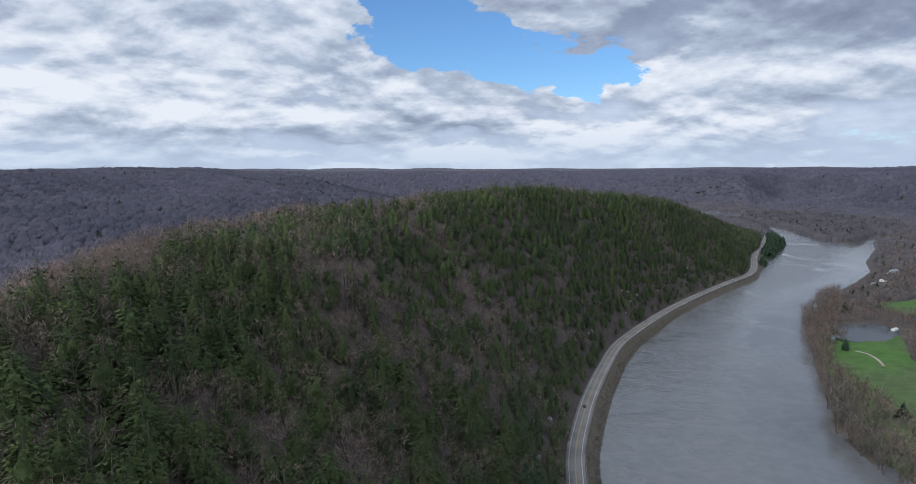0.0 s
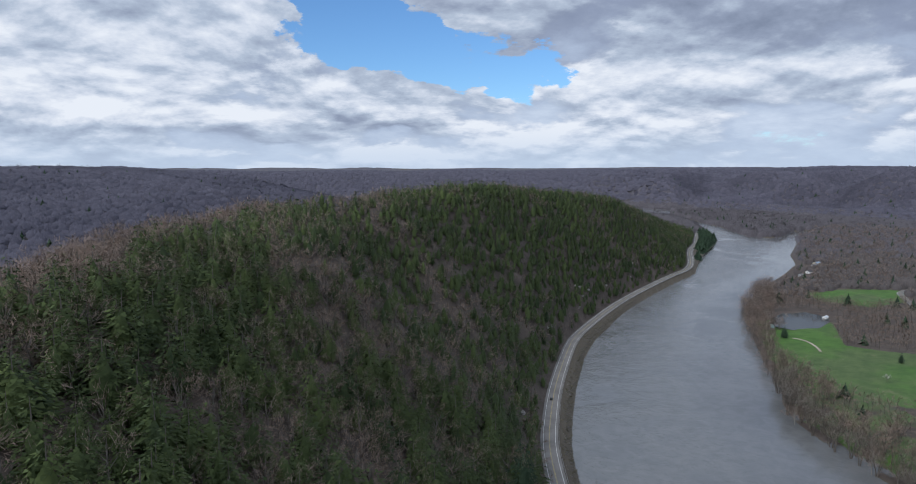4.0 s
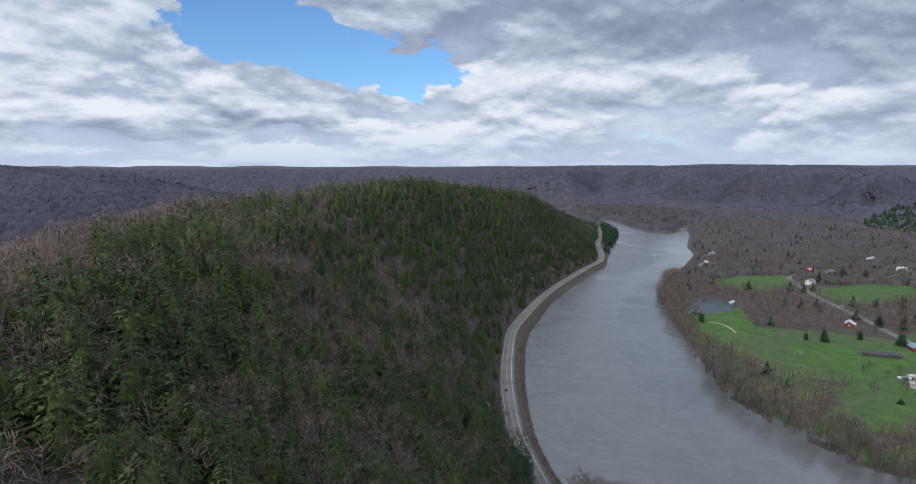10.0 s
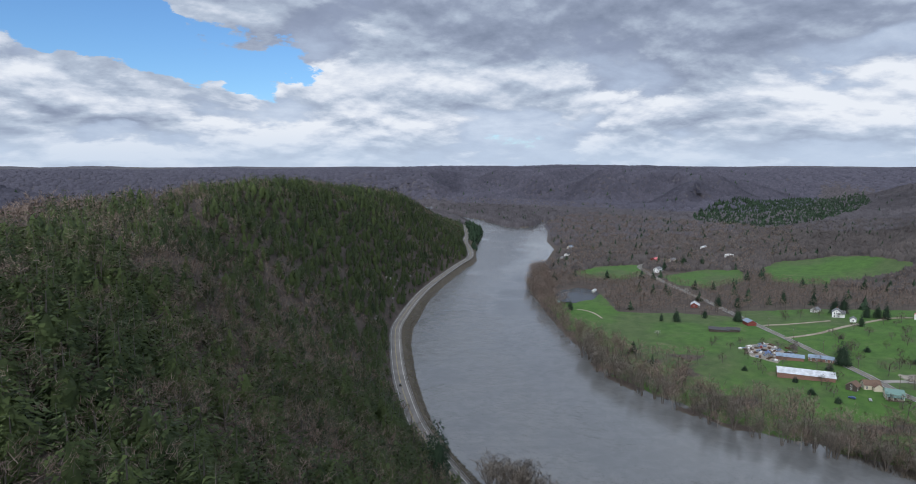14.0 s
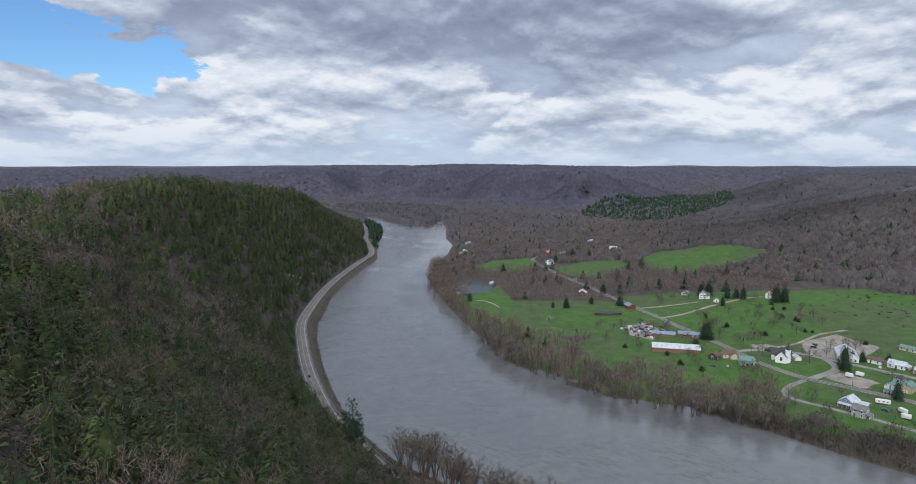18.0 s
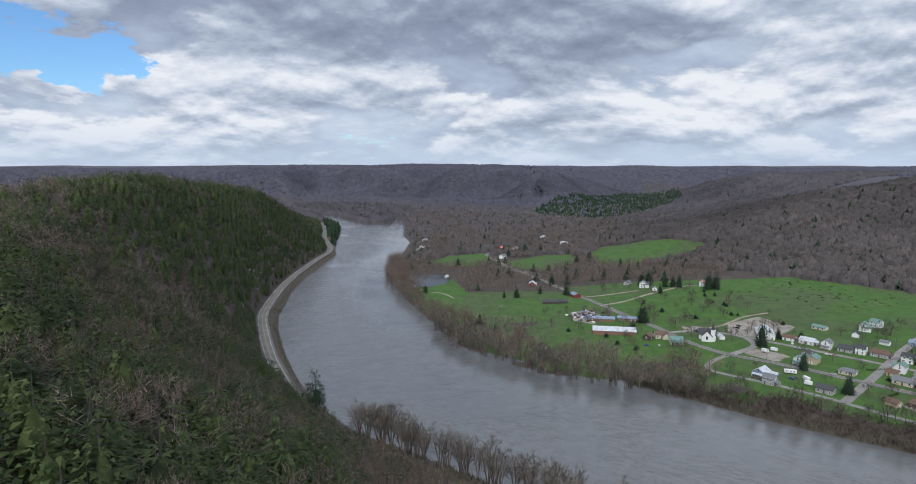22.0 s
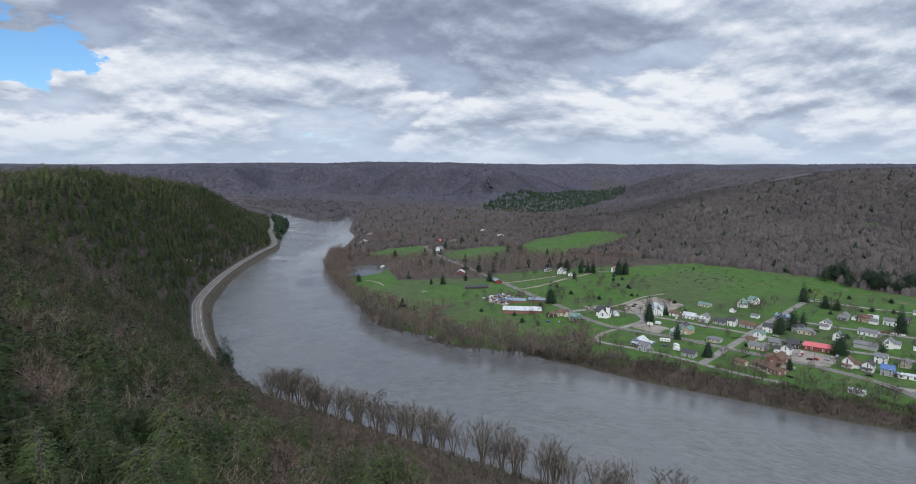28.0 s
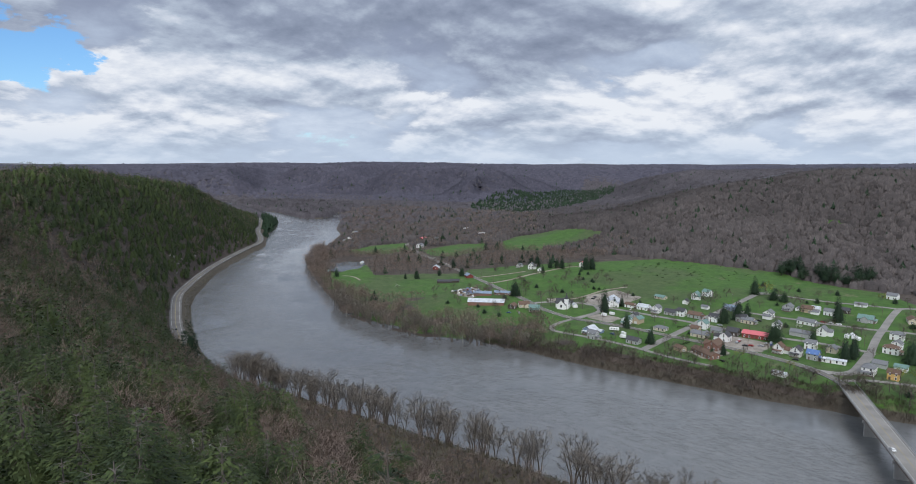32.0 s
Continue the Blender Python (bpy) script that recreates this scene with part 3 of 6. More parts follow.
def heights(x, y):
    i = np.clip(np.searchsorted(gx, x) - 1, 0, len(gx) - 2)
    j = np.clip(np.searchsorted(gy, y) - 1, 0, len(gy) - 2)
    u, v = (x - gx[i]) / (gx[i + 1] - gx[i]), (y - gy[j]) / (gy[j + 1] - gy[j])
    return (Z[j, i] * (1 - u) + Z[j, i + 1] * u) * (1 - v) + (Z[j + 1, i] * (1 - u) + Z[j + 1, i + 1] * u) * v


wx, wy = np.linspace(20, 1300, 129), np.concatenate([np.linspace(-430, 900, 134), np.linspace(930, 3600, 60)])
WX, WY = np.meshgrid(wx, wy)
index = np.arange(WX.size).reshape(WX.shape)
quads = np.stack([index[:-1, :-1], index[:-1, 1:], index[1:, 1:], index[1:, :-1]], -1).reshape(-1, 4)
river = mesh_of("river", np.stack([WX.ravel(), WY.ravel(), 0 * WX.ravel()], 1), quads, [WATER])
# sheltered water under the far bank lies stiller
still = ease(to_line(RIGHT, WX.ravel(), WY.ravel())[0], -75, -25)
river.attributes.new("still", "FLOAT", "POINT").data.foreach_set("value", still.astype(np.float32))
tagged(new("river", river), "wide grey river with ripples and slow boils", "river", kind="structure")
bm = bmesh.new()
bm.faces.new([bm.verts.new((x + (x - 400) * 0.12, y + (y - 605) * 0.12, 3.2)) for x, y in POND])
me = bpy.data.meshes.new("pond")
bm.to_mesh(me)
bm.free()
me.materials.append(POND_WATER)
tagged(new("pond", me), "small dark farm pond beside the meadow", "pond", kind="structure")


def ribbon(xs, ys, zs, left, right, lift, drop=0.0, dashes=None):
    """A strip along a line between two offsets (positive to its right), with sides that go down by drop."""
    tx, ty = np.gradient(xs), np.gradient(ys)
    size = np.hypot(tx, ty)
    nx, ny = ty / size, -tx / size
    verts, faces = [], []
    cut = [(left, lift - drop), (left, lift), (right, lift), (right, lift - drop)] if drop else [(left, lift), (right, lift)]
    w = len(cut)
    for i in range(len(xs)):
        verts += [(xs[i] + nx[i] * o, ys[i] + ny[i] * o, zs[i] + z) for o, z in cut]
    for i in range(len(xs) - 1):
        if dashes and i % dashes[1] >= dashes[0]:
            continue
        faces += [(i * w + j, i * w + j + 1, (i + 1) * w + j + 1, (i + 1) * w + j) for j in range(w - 1)]
    return verts, faces


LOOKS = {"river_road": "grey two-lane river road with worn paint lines", "main_street": "grey asphalt village main street", "bridge_avenue": "pale asphalt street leading to the bridge"}
for name, (xs, ys, zs, wide) in WAYS.items():
    paved = name in STREETS
    v, f = ribbon(xs, ys, zs, -wide / 2, wide / 2, 0.06, 0.6)
    mat = ASPHALT if name in ("river_road", "main_street") else LANE if paved else DIRT
    road = tagged(new("road_" + name, mesh_of(name, v, f, [mat])), LOOKS.get(name, "pale chipped village lane" if paved else "worn dirt track through grass"), "road", kind="structure")
    if name in ("river_road", "main_street"):
        half = wide / 2 - (1.7 if name == "river_road" else 0.35)
        for side in (-1, 1):
            v, f = ribbon(xs, ys, zs, side * half - 0.11, side * half + 0.11, 0.085)
            part("edge_line", mesh_of("edge_line", v, f, [WHITE_LINE]), None, road, "worn white edge line")
            v, f = ribbon(xs, ys, zs, side * 0.18 - 0.1, side * 0.18 + 0.1, 0.085)
            part("centre_line", mesh_of("centre_line", v, f, [YELLOW_LINE]), None, road, "worn yellow centre line")

# ---- trees: shapes of unit height, planted by place ----
def prism(path, radii, sides=3):
    """A tapered tube along a path."""
    verts, faces = [], []
    for i, p in enumerate(path):
        t = (path[min(i + 1, len(path) - 1)] - path[max(i - 1, 0)]).normalized()
        a = t.orthogonal().normalized()
        b = t.cross(a)
        verts += [p + (a * math.cos(6.2832 * j / sides) + b * math.sin(6.2832 * j / sides)) * radii[i] for j in range(sides)]
    for i in range(len(path) - 1):
        for j in range(sides):
            a, b = i * sides + j, i * sides + (j + 1) % sides
            faces += [(a, b, b + sides), (a, b + sides, a + sides)]
    return verts, faces


class Shape:
    """Triangles with a material and a soft normal each: foliage shades as the mass that it belongs to."""

    def __init__(self):
        self.verts, self.faces, self.mats, self.normals = [], [], [], []

    def add(self, verts, faces, mat, toward=None):
        base = len(self.verts)
        self.verts += [tuple(v) for v in verts]
        if toward is None:
            middle = sum((Vector(v) for v in verts), Vector()) / len(verts)
            self.normals += [tuple((Vector(v) - middle).normalized() if len(verts) > 4 else Vector((0, 0, 1))) for v in verts]
        else:
            self.normals += [tuple(toward)] * len(verts)
            f = faces[0]
            if (Vector(verts[f[1]]) - Vector(verts[f[0]])).cross(Vector(verts[f[2]]) - Vector(verts[f[0]])).dot(toward) < 0:
                faces = [g[::-1] for g in faces]
        self.faces += [tuple(base + i for i in f) for f in faces]
        self.mats += [mat] * len(faces)

    def soft(self, verts, faces, mat, normals):
        base = len(self.verts)
        self.verts += [tuple(v) for v in verts]
        self.normals += [tuple(v) for v in normals]
        self.faces += [tuple(base + i for i in f) for f in faces]
        self.mats += [mat] * len(faces)

    def tube(self, path, radii, sides, mat):
        verts, faces = prism(path, radii, sides)
        base = len(self.verts)
        self.verts += [tuple(v) for v in verts]
        self.normals += [tuple((v - path[i // sides]).normalized()) for i, v in enumerate(verts)]
        self.faces += [tuple(base + i for i in f) for f in faces]
        self.mats += [mat] * len(faces)

    def arrays(self):
        return np.array(self.verts, np.float32), np.array(self.faces, np.int32), np.array(self.mats, np.int32), np.array(self.normals, np.float32)


def any_way(gen, up=0.0):
    return Vector((gen.uniform(-1, 1), gen.uniform(-1, 1), gen.uniform(-1, 1) + up))


def conifer(gen, tiers, boughs, dense, size, wide=0.27, bare=0.05, ragged=0.3, droop=0.4, full=0.62, flat=0.26, slim=1.0, limbs=True, core=0.45, shell=1500):
    """A conifer one metre high: a trunk and bough spines (material 0) and small needle sprays along every bough (material 1)."""
    s = Shape()
    lean = Vector((gen.uniform(-0.03, 0.03), gen.uniform(-0.03, 0.03), 0))
    s.tube([Vector((0, 0, -0.06)), lean * 0.5 + Vector((0, 0, 0.5)), lean + Vector((0, 0, 0.97))], [0.02, 0.013, 0.002], 5 if limbs else 3, 0)
    lobes = [gen.uniform(0, 6.2832) for _ in range(3)]

    def lobe(a, z):
        return 1 + 0.17 * math.sin(a * 2 + lobes[0] + z * 5) + 0.12 * math.sin(a * 3 + lobes[1] - z * 9)

    def girth(z):
        return wide * min(1.0, max(0.0, (1.0 - z) / (1 - bare))) ** full * (0.72 + 0.28 * min(1, max(0, z - bare) / 0.2)) + 0.012

    # the close inner foliage: an uneven core that the boughs hide
    rings, points = (5, 9) if limbs else (3, 6)
    rim = []
    for i in range(rings):
        z = bare + 0.02 + (0.66 - bare) * i / rings
        for j in range(points):
            a = 6.2832 * (j + 0.5 * (i % 2) + gen.uniform(-0.3, 0.3)) / points
            r = girth(z) * core * lobe(a, z) * gen.uniform(0.7, 1.15)
            rim.append(Vector((math.cos(a) * r, math.sin(a) * r, z + gen.uniform(-0.04, 0.04))) + lean * z)
    rim.append(lean * 0.72 + Vector((0, 0, 0.72)))
    soft = [(Vector((p.x, p.y, 0.06)) * 8 + any_way(gen) * 0.3).normalized() for p in rim]
    faces = []
    for i in range(rings):
        for j in range(points):
            p, q = i * points + j, i * points + (j + 1) % points
            if i == rings - 1:
                faces.append((p, q, len(rim) - 1))
            else:
                faces += [(p, q, q + points), (p, q + points, p + points)]
    s.soft(rim, faces, 1, soft)
    # drooping sprays that lie over the core like loose shingles
    for i in range(shell):
        z = bare + (0.96 - bare) * (1 - math.sqrt(1 - gen.random() * 0.985))
        a = gen.uniform(0, 6.2832)
        out, side = Vector((math.cos(a), math.sin(a), 0)), Vector((-math.sin(a), math.cos(a), 0))
        r = girth(z) * lobe(a, z) * gen.uniform(core * 0.9, 0.95)
        long = (0.35 * girth(z) + 0.025) * gen.uniform(0.6, 1.3) * (0.34 if limbs else 0.68)
        p = out * r + Vector((0, 0, z + 0.3 * long)) + lean * z
        w = (side + out * gen.uniform(-0.5, 0.5) + Vector((0, 0, gen.uniform(-0.4, 0.4)))) * long * gen.uniform(0.28, 0.5)
        tip = p + (out * gen.uniform(0.5, 0.9) + side * gen.uniform(-0.4, 0.4) + Vector((0, 0, gen.uniform(-0.75, -0.15)))) * long
        s.add([p + w, p - w, tip], [(0, 1, 2)], 1, (out * 0.75 + Vector((0, 0, 0.55)) + any_way(gen) * 0.4).normalized())
    for i in range(tiers):
        z = bare + (0.99 - bare) * (i + gen.random() * 0.9) / tiers
        count = max(3, round(boughs * (1.05 - 0.5 * z)))
        for j in range(count):
            a = 6.2832 * (j + gen.random() * 0.9) / count + i * 2.4
            out = Vector((math.cos(a), math.sin(a), 0))
            side = Vector((-out.y, out.x, 0))
            length = max(0.02, girth(z) * lobe(a, z) * gen.uniform(1 - ragged, 1 + ragged * 0.7))
            base = Vector((0, 0, z)) + lean * z
            fall = -droop * length * gen.uniform(0.5, 1.4) + (0.35 * length if z > 0.85 else 0)

            def spine(u):
                return base + out * length * u + Vector((0, 0, length * 0.22 * math.sin(u * 2.2) + fall * u * u))

            if limbs:
                e = side * 0.003
                s.add([spine(0) + e, spine(0) - e, spine(0.85)], [(0, 1, 2)], 0, Vector((0, 0, 1)))
            shade = any_way(gen) * 0.22
            for m in range(max(2, round(length * dense))):
                u = 0.25 + 0.8 * gen.random() ** 0.6
                across = gen.uniform(-1, 1)
                c = spine(u) + side * across * length * flat * (1.3 - u) + Vector((0, 0, (gen.uniform(-0.5, 0.4) - 0.5 * abs(across)) * size))
                d = (out * gen.uniform(0.3, 1.1) + side * (across * 0.7 + gen.uniform(-0.5, 0.5)) + Vector((0, 0, gen.uniform(-0.8, 0.25)))).normalized() * size * gen.uniform(0.6, 1.4)
                w = (d.cross(out * gen.uniform(-0.6, 0.9) + side * gen.uniform(-0.5, 0.5) + Vector((0, 0, 0.8)))).normalized() * size * slim * gen.uniform(0.22, 0.4)
                n = (out * 0.75 * u + side * across * 0.25 + Vector((0, 0, 0.5)) + shade * 0.8 + any_way(gen) * 0.22).normalized()
                s.add([c + w, c - w, c + d], [(0, 1, 2)], 1, n)
    return s.arrays()


def bare_tree(gen, stems=1, limbs=8, twigs=5, fans=3, wide=0.33, trunk=0.018, low=0.25, fan=0.05, thin=0.0035, fine=0.004, rise=1.0, mass=0.0):
    """A leafless tree one metre high: stems, limbs and branches (material 0) and fans of fine twigs (material 1)."""
    s = Shape()
    heart = Vector((0, 0, 0.5))
    if mass:
        dome(s, gen, wide * mass, 0.35, 0.55 + 0.35 * mass, 1, 3, 8)
    for k in range(stems):
        a0 = 6.2832 * (k + gen.random() * 0.5) / stems
        splay = Vector((math.cos(a0), math.sin(a0), 0)) * (0.16 * wide / 0.33 if stems > 1 else 0.03) * gen.uniform(0.6, 1.3)
        high = gen.uniform(0.8, 0.97) if stems > 1 else 0.9
        stem = [Vector((0, 0, -0.05)) + splay * 0.1, splay * 0.35 + Vector((0, 0, 0.3 * high)), splay * 0.8 + Vector((0, 0, 0.62 * high)), splay * 1.25 + Vector((0, 0, high))]
        s.tube(stem, [trunk, trunk * 0.75, trunk * 0.45, trunk * 0.12], 5 if twigs > 4 else 3, 0)
        for i in range(limbs):
            u = low + (0.97 - low) * (i + gen.random()) / limbs
            at = u * 3
            b = min(2, int(at))
            base = stem[b].lerp(stem[b + 1], at - b)
            a = i * 2.4 + gen.uniform(-0.5, 0.5) + a0
            reach = wide * (1.1 - 0.72 * u) * gen.uniform(0.65, 1.15) * (0.7 if stems > 1 else 1)
            lift = reach * gen.uniform(0.6, 1.3) * rise
            out = Vector((math.cos(a), math.sin(a), 0))
            limb = [base, base + out * reach * 0.5 + Vector((0, 0, lift * 0.4)), base + out * reach + Vector((0, 0, min(lift, 0.97 - base.z)))]
            s.tube(limb, [trunk * 0.42 * (1.2 - u), trunk * 0.22, trunk * 0.05], 3, 0)
            for j in range(twigs):
                v = 0.25 + 0.75 * (j + gen.random()) / twigs
                start = limb[0].lerp(limb[1], v * 2) if v < 0.5 else limb[1].lerp(limb[2], v * 2 - 1)
                d = (out * gen.uniform(0.1, 0.8) + Vector((gen.uniform(-0.8, 0.8), gen.uniform(-0.8, 0.8), gen.uniform(0.2, 1.2)))).normalized()
                end = start + d * wide * 0.36 * gen.uniform(0.5, 1.2)
                side = (end - heart).normalized()
                flat = d.orthogonal().normalized() * thin
                s.add([start + flat, start - flat, end], [(0, 1, 2)], 0, (side + any_way(gen, 0.4) * 0.3).normalized())
                for m in range(fans):
                    p = start.lerp(end, gen.uniform(0.3, 1.0))
                    q = p + (d * 0.7 + any_way(gen, 0.35)).normalized() * fan * gen.uniform(0.6, 1.5)
                    f2 = (q - p).cross(any_way(gen)).normalized() * fine
                    s.add([p + f2, p - f2, q], [(0, 1, 2)], 1, (side + any_way(gen, 0.5) * 0.25).normalized())
    return s.arrays()


def low_tree(gen, count=14, wide=0.34, base=0.15, cone=False):
    """A far tree: ragged tiers of sprays round a stem, or a bush of leafless shoots."""
    s = Shape()
    s.add([Vector((-0.02, 0, -0.1)), Vector((0.02, 0, -0.1)), Vector((0, 0, 0.6))], [(0, 1, 2)], 0)
    for i in range(count):
        a, v = gen.uniform(0, 6.2832), (i + gen.random()) / count
        r = wide * (1 - v) * 1.1 + 0.02 if cone else wide * math.sqrt(max(0.03, 1 - (2 * v - 0.75) ** 2))
        z = base + (0.98 - base) * v
        p = Vector((math.cos(a) * r, math.sin(a) * r, z - (0.12 if cone else 0.02)))
        t = Vector((-math.sin(a), math.cos(a), 0)) * r * gen.uniform(0.5, 0.85)
        s.add([p - t - Vector((0, 0, 0.05)), p + t - Vector((0, 0, 0.05)), Vector((0, 0, min(1.0, z + gen.uniform(0.06, 0.16))))], [(0, 1, 2)], 1, (Vector((math.cos(a), math.sin(a), 0.75)) + any_way(gen) * 0.35).normalized())
    return s.arrays()


def dome(s, gen, wide, low, high, mat, rings=2, points=7):
    """An uneven crown, seen as one soft mass."""
    verts, normals, faces = [Vector((gen.uniform(-0.1, 0.1) * wide, gen.uniform(-0.1, 0.1) * wide, high))], [Vector((0, 0, 1))], []
    for i in range(rings):
        t = (i + 1) / rings
        for j in range(points):
            a = 6.2832 * (j + 0.5 * i + gen.uniform(-0.25, 0.25)) / points
            r = wide * math.sin(t * 1.57) * gen.uniform(0.75, 1.2)
            verts.append(Vector((math.cos(a) * r, math.sin(a) * r, low + (high - low) * (math.cos(t * 1.57) + gen.uniform(-0.12, 0.1)))))
            normals.append(Vector((math.cos(a) * t, math.sin(a) * t, 0.9)).normalized())
    for j in range(points):
        k = (j + 1) % points
        faces.append((0, 1 + j, 1 + k))
        for i in range(rings - 1):
            p, q = 1 + i * points, 1 + (i + 1) * points
            faces += [(p + j, q + j, p + k), (p + k, q + j, q + k)]
    s.soft(verts, faces, mat, normals)


def broom_tree(gen, boughs=16, twigs=14, wide=0.36, thin=0.003, limb=0.006, long=0.14, trunk=0.014, fork=0.3, flat=0.62, sides=3):
    """A leafless tree one metre high: limbs that fan out of a short trunk (material 0) into a rounded haze of fine twigs (material 1)."""
    s = Shape()
    lean = Vector((gen.uniform(-0.04, 0.04), gen.uniform(-0.04, 0.04), 0))
    s.tube([Vector((0, 0, -0.06)), lean + Vector((0, 0, fork)), lean * 1.6 + Vector((0, 0, 0.72))], [trunk, trunk * 0.75, trunk * 0.25], sides, 0)
    lobes = [gen.uniform(0, 6.2832) for _ in range(2)]
    for i in range(boughs):
        a = 2.4 * i + gen.uniform(-0.35, 0.35)
        up = (0.06 + 0.94 * (i + gen.random()) / boughs)
        out = math.sqrt(max(0.0, 1 - up * up * 0.9)) * (1 + 0.2 * math.sin(2 * a + lobes[0]))
        way = Vector((math.cos(a) * out, math.sin(a) * out, 0))
        start = lean + Vector((0, 0, fork * gen.uniform(0.75, 1.2) + 0.12 * up))
        end = lean + way * wide * gen.uniform(0.78, 1.0) + Vector((0, 0, 0.40 + flat * 0.80 * up * gen.uniform(0.85, 1.08)))
        mid = start.lerp(end, 0.5) + way * wide * 0.06 - Vector((0, 0, 0.03))
        e = way.cross(Vector((0, 0, 1)))
        e = (e if e.length > 0.01 else Vector((1, 0, 0))).normalized() * limb
        s.add([start + e, start - e, mid + e * 0.6, mid - e * 0.6, end], [(0, 1, 2), (1, 3, 2), (2, 3, 4)], 0, (way + Vector((0, 0, 0.8))).normalized())
        grow = (end - start).normalized()
        for j in range(twigs):
            u = 0.45 + 0.6 * math.sqrt(gen.random())
            p = (start.lerp(mid, u * 2) if u < 0.5 else mid.lerp(end, u * 2 - 1)) + any_way(gen) * 0.05 * wide / 0.36
            d = (grow * 0.7 + any_way(gen, 0.3) * 0.9).normalized() * long * gen.uniform(0.55, 1.3)
            w = d.cross(any_way(gen)).normalized() * thin * gen.uniform(0.7, 1.3)
            s.add([p + w, p - w, p + d], [(0, 1, 2)], 1, (way * 0.7 + Vector((0, 0, 0.55)) + any_way(gen) * 0.35).normalized())
    return s.arrays()


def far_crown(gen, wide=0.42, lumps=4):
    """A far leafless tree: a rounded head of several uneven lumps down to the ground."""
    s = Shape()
    # the low inner mass takes the darker of the two wood tones
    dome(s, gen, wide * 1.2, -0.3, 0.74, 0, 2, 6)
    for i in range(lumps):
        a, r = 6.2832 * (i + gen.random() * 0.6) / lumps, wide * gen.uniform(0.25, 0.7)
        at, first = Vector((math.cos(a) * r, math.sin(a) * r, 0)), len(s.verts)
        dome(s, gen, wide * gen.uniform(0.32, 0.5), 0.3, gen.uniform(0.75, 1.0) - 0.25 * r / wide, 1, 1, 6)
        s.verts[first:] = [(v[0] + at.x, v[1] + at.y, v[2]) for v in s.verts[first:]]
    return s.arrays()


def shrub(gen, count=34, wide=0.8, fine=0.016):
    """A leafless bush of many thin shoots."""
    s = Shape()
    for i in range(count):
        a, r = gen.uniform(0, 6.2832), wide * math.sqrt(gen.random())
        p = Vector((math.cos(a) * r * 0.6, math.sin(a) * r * 0.6, -0.1))
        q = Vector((math.cos(a) * r * 1.1, math.sin(a) * r * 1.1, gen.uniform(0.45, 1.0) * (1.15 - 0.4 * r / wide)))
        w = Vector((math.sin(a * 3), math.cos(a * 3), 0.3)) * fine * gen.uniform(0.6, 1.5)
        s.add([p + w * 0.4, p - w * 0.4, q + w, q - w], [(0, 1, 2), (1, 3, 2)], 1, (Vector((math.cos(a) * r / wide, math.sin(a) * r / wide, 0.7)) + any_way(gen) * 0.4).normalized())
    return s.arrays()


gen = random.Random(5)
FINE_HEMLOCKS = [conifer(gen, 26, 10, 170, 0.022, wide=gen.uniform(0.25, 0.31), slim=0.75, droop=0.55) for _ in range(5)]
HEMLOCKS = [conifer(gen, 17, 9, 95, 0.032, wide=gen.uniform(0.24, 0.30), slim=0.8, droop=0.55) for _ in range(5)]
PINES = [conifer(gen, 14, 6, 110, 0.05, wide=0.27, bare=0.2, ragged=0.5, droop=-0.1, full=0.45, flat=0.34, slim=0.6) for _ in range(3)]
SPRUCES = [conifer(gen, 20, 8, 80, 0.045, wide=0.27, bare=0.03, full=0.68, ragged=0.4, slim=0.65, core=0.62) for _ in range(3)]
MID_HEMLOCKS = [conifer(gen, 8, 5, 40, 0.060, wide=gen.uniform(0.24, 0.30), slim=0.8, limbs=False, droop=0.6, core=0.42, shell=250) for _ in range(8)]
FAR_HEMLOCKS = [conifer(gen, 5, 4, 14, 0.090, wide=gen.uniform(0.25, 0.31), slim=0.85, limbs=False, droop=0.6, core=0.45, shell=72) for _ in range(8)]
BARES = [broom_tree(gen, 32, 48, 0.38, 0.0017, 0.0040, 0.105, 0.012, sides=5) for _ in range(6)]
TALL_MAPLES = [bare_tree(gen, gen.choice((3, 4, 5)), 9, 7, 11, 0.36, 0.016, 0.34, fan=0.055, thin=0.0024, fine=0.0018, rise=1.7) for _ in range(6)]
MID_BARES = [broom_tree(gen, 13, 20, 0.40, 0.0032, 0.006, 0.115) for _ in range(8)]
MID_MAPLES = [bare_tree(gen, 3, 7, 3, 11, 0.34, 0.015, 0.36, 0.080, 0.0034, 0.0032, rise=1.5) for _ in range(5)]
RIDGE_BARES = [broom_tree(gen, 9, 9, 0.38, 0.0075, 0.008, 0.15) for _ in range(8)]
GARDEN_BARES = [broom_tree(gen, 16, 18, 0.40, 0.0075, 0.011, 0.12, 0.022) for _ in range(6)]
FAR_BARES = [far_crown(gen, gen.uniform(0.40, 0.52)) for _ in range(9)]


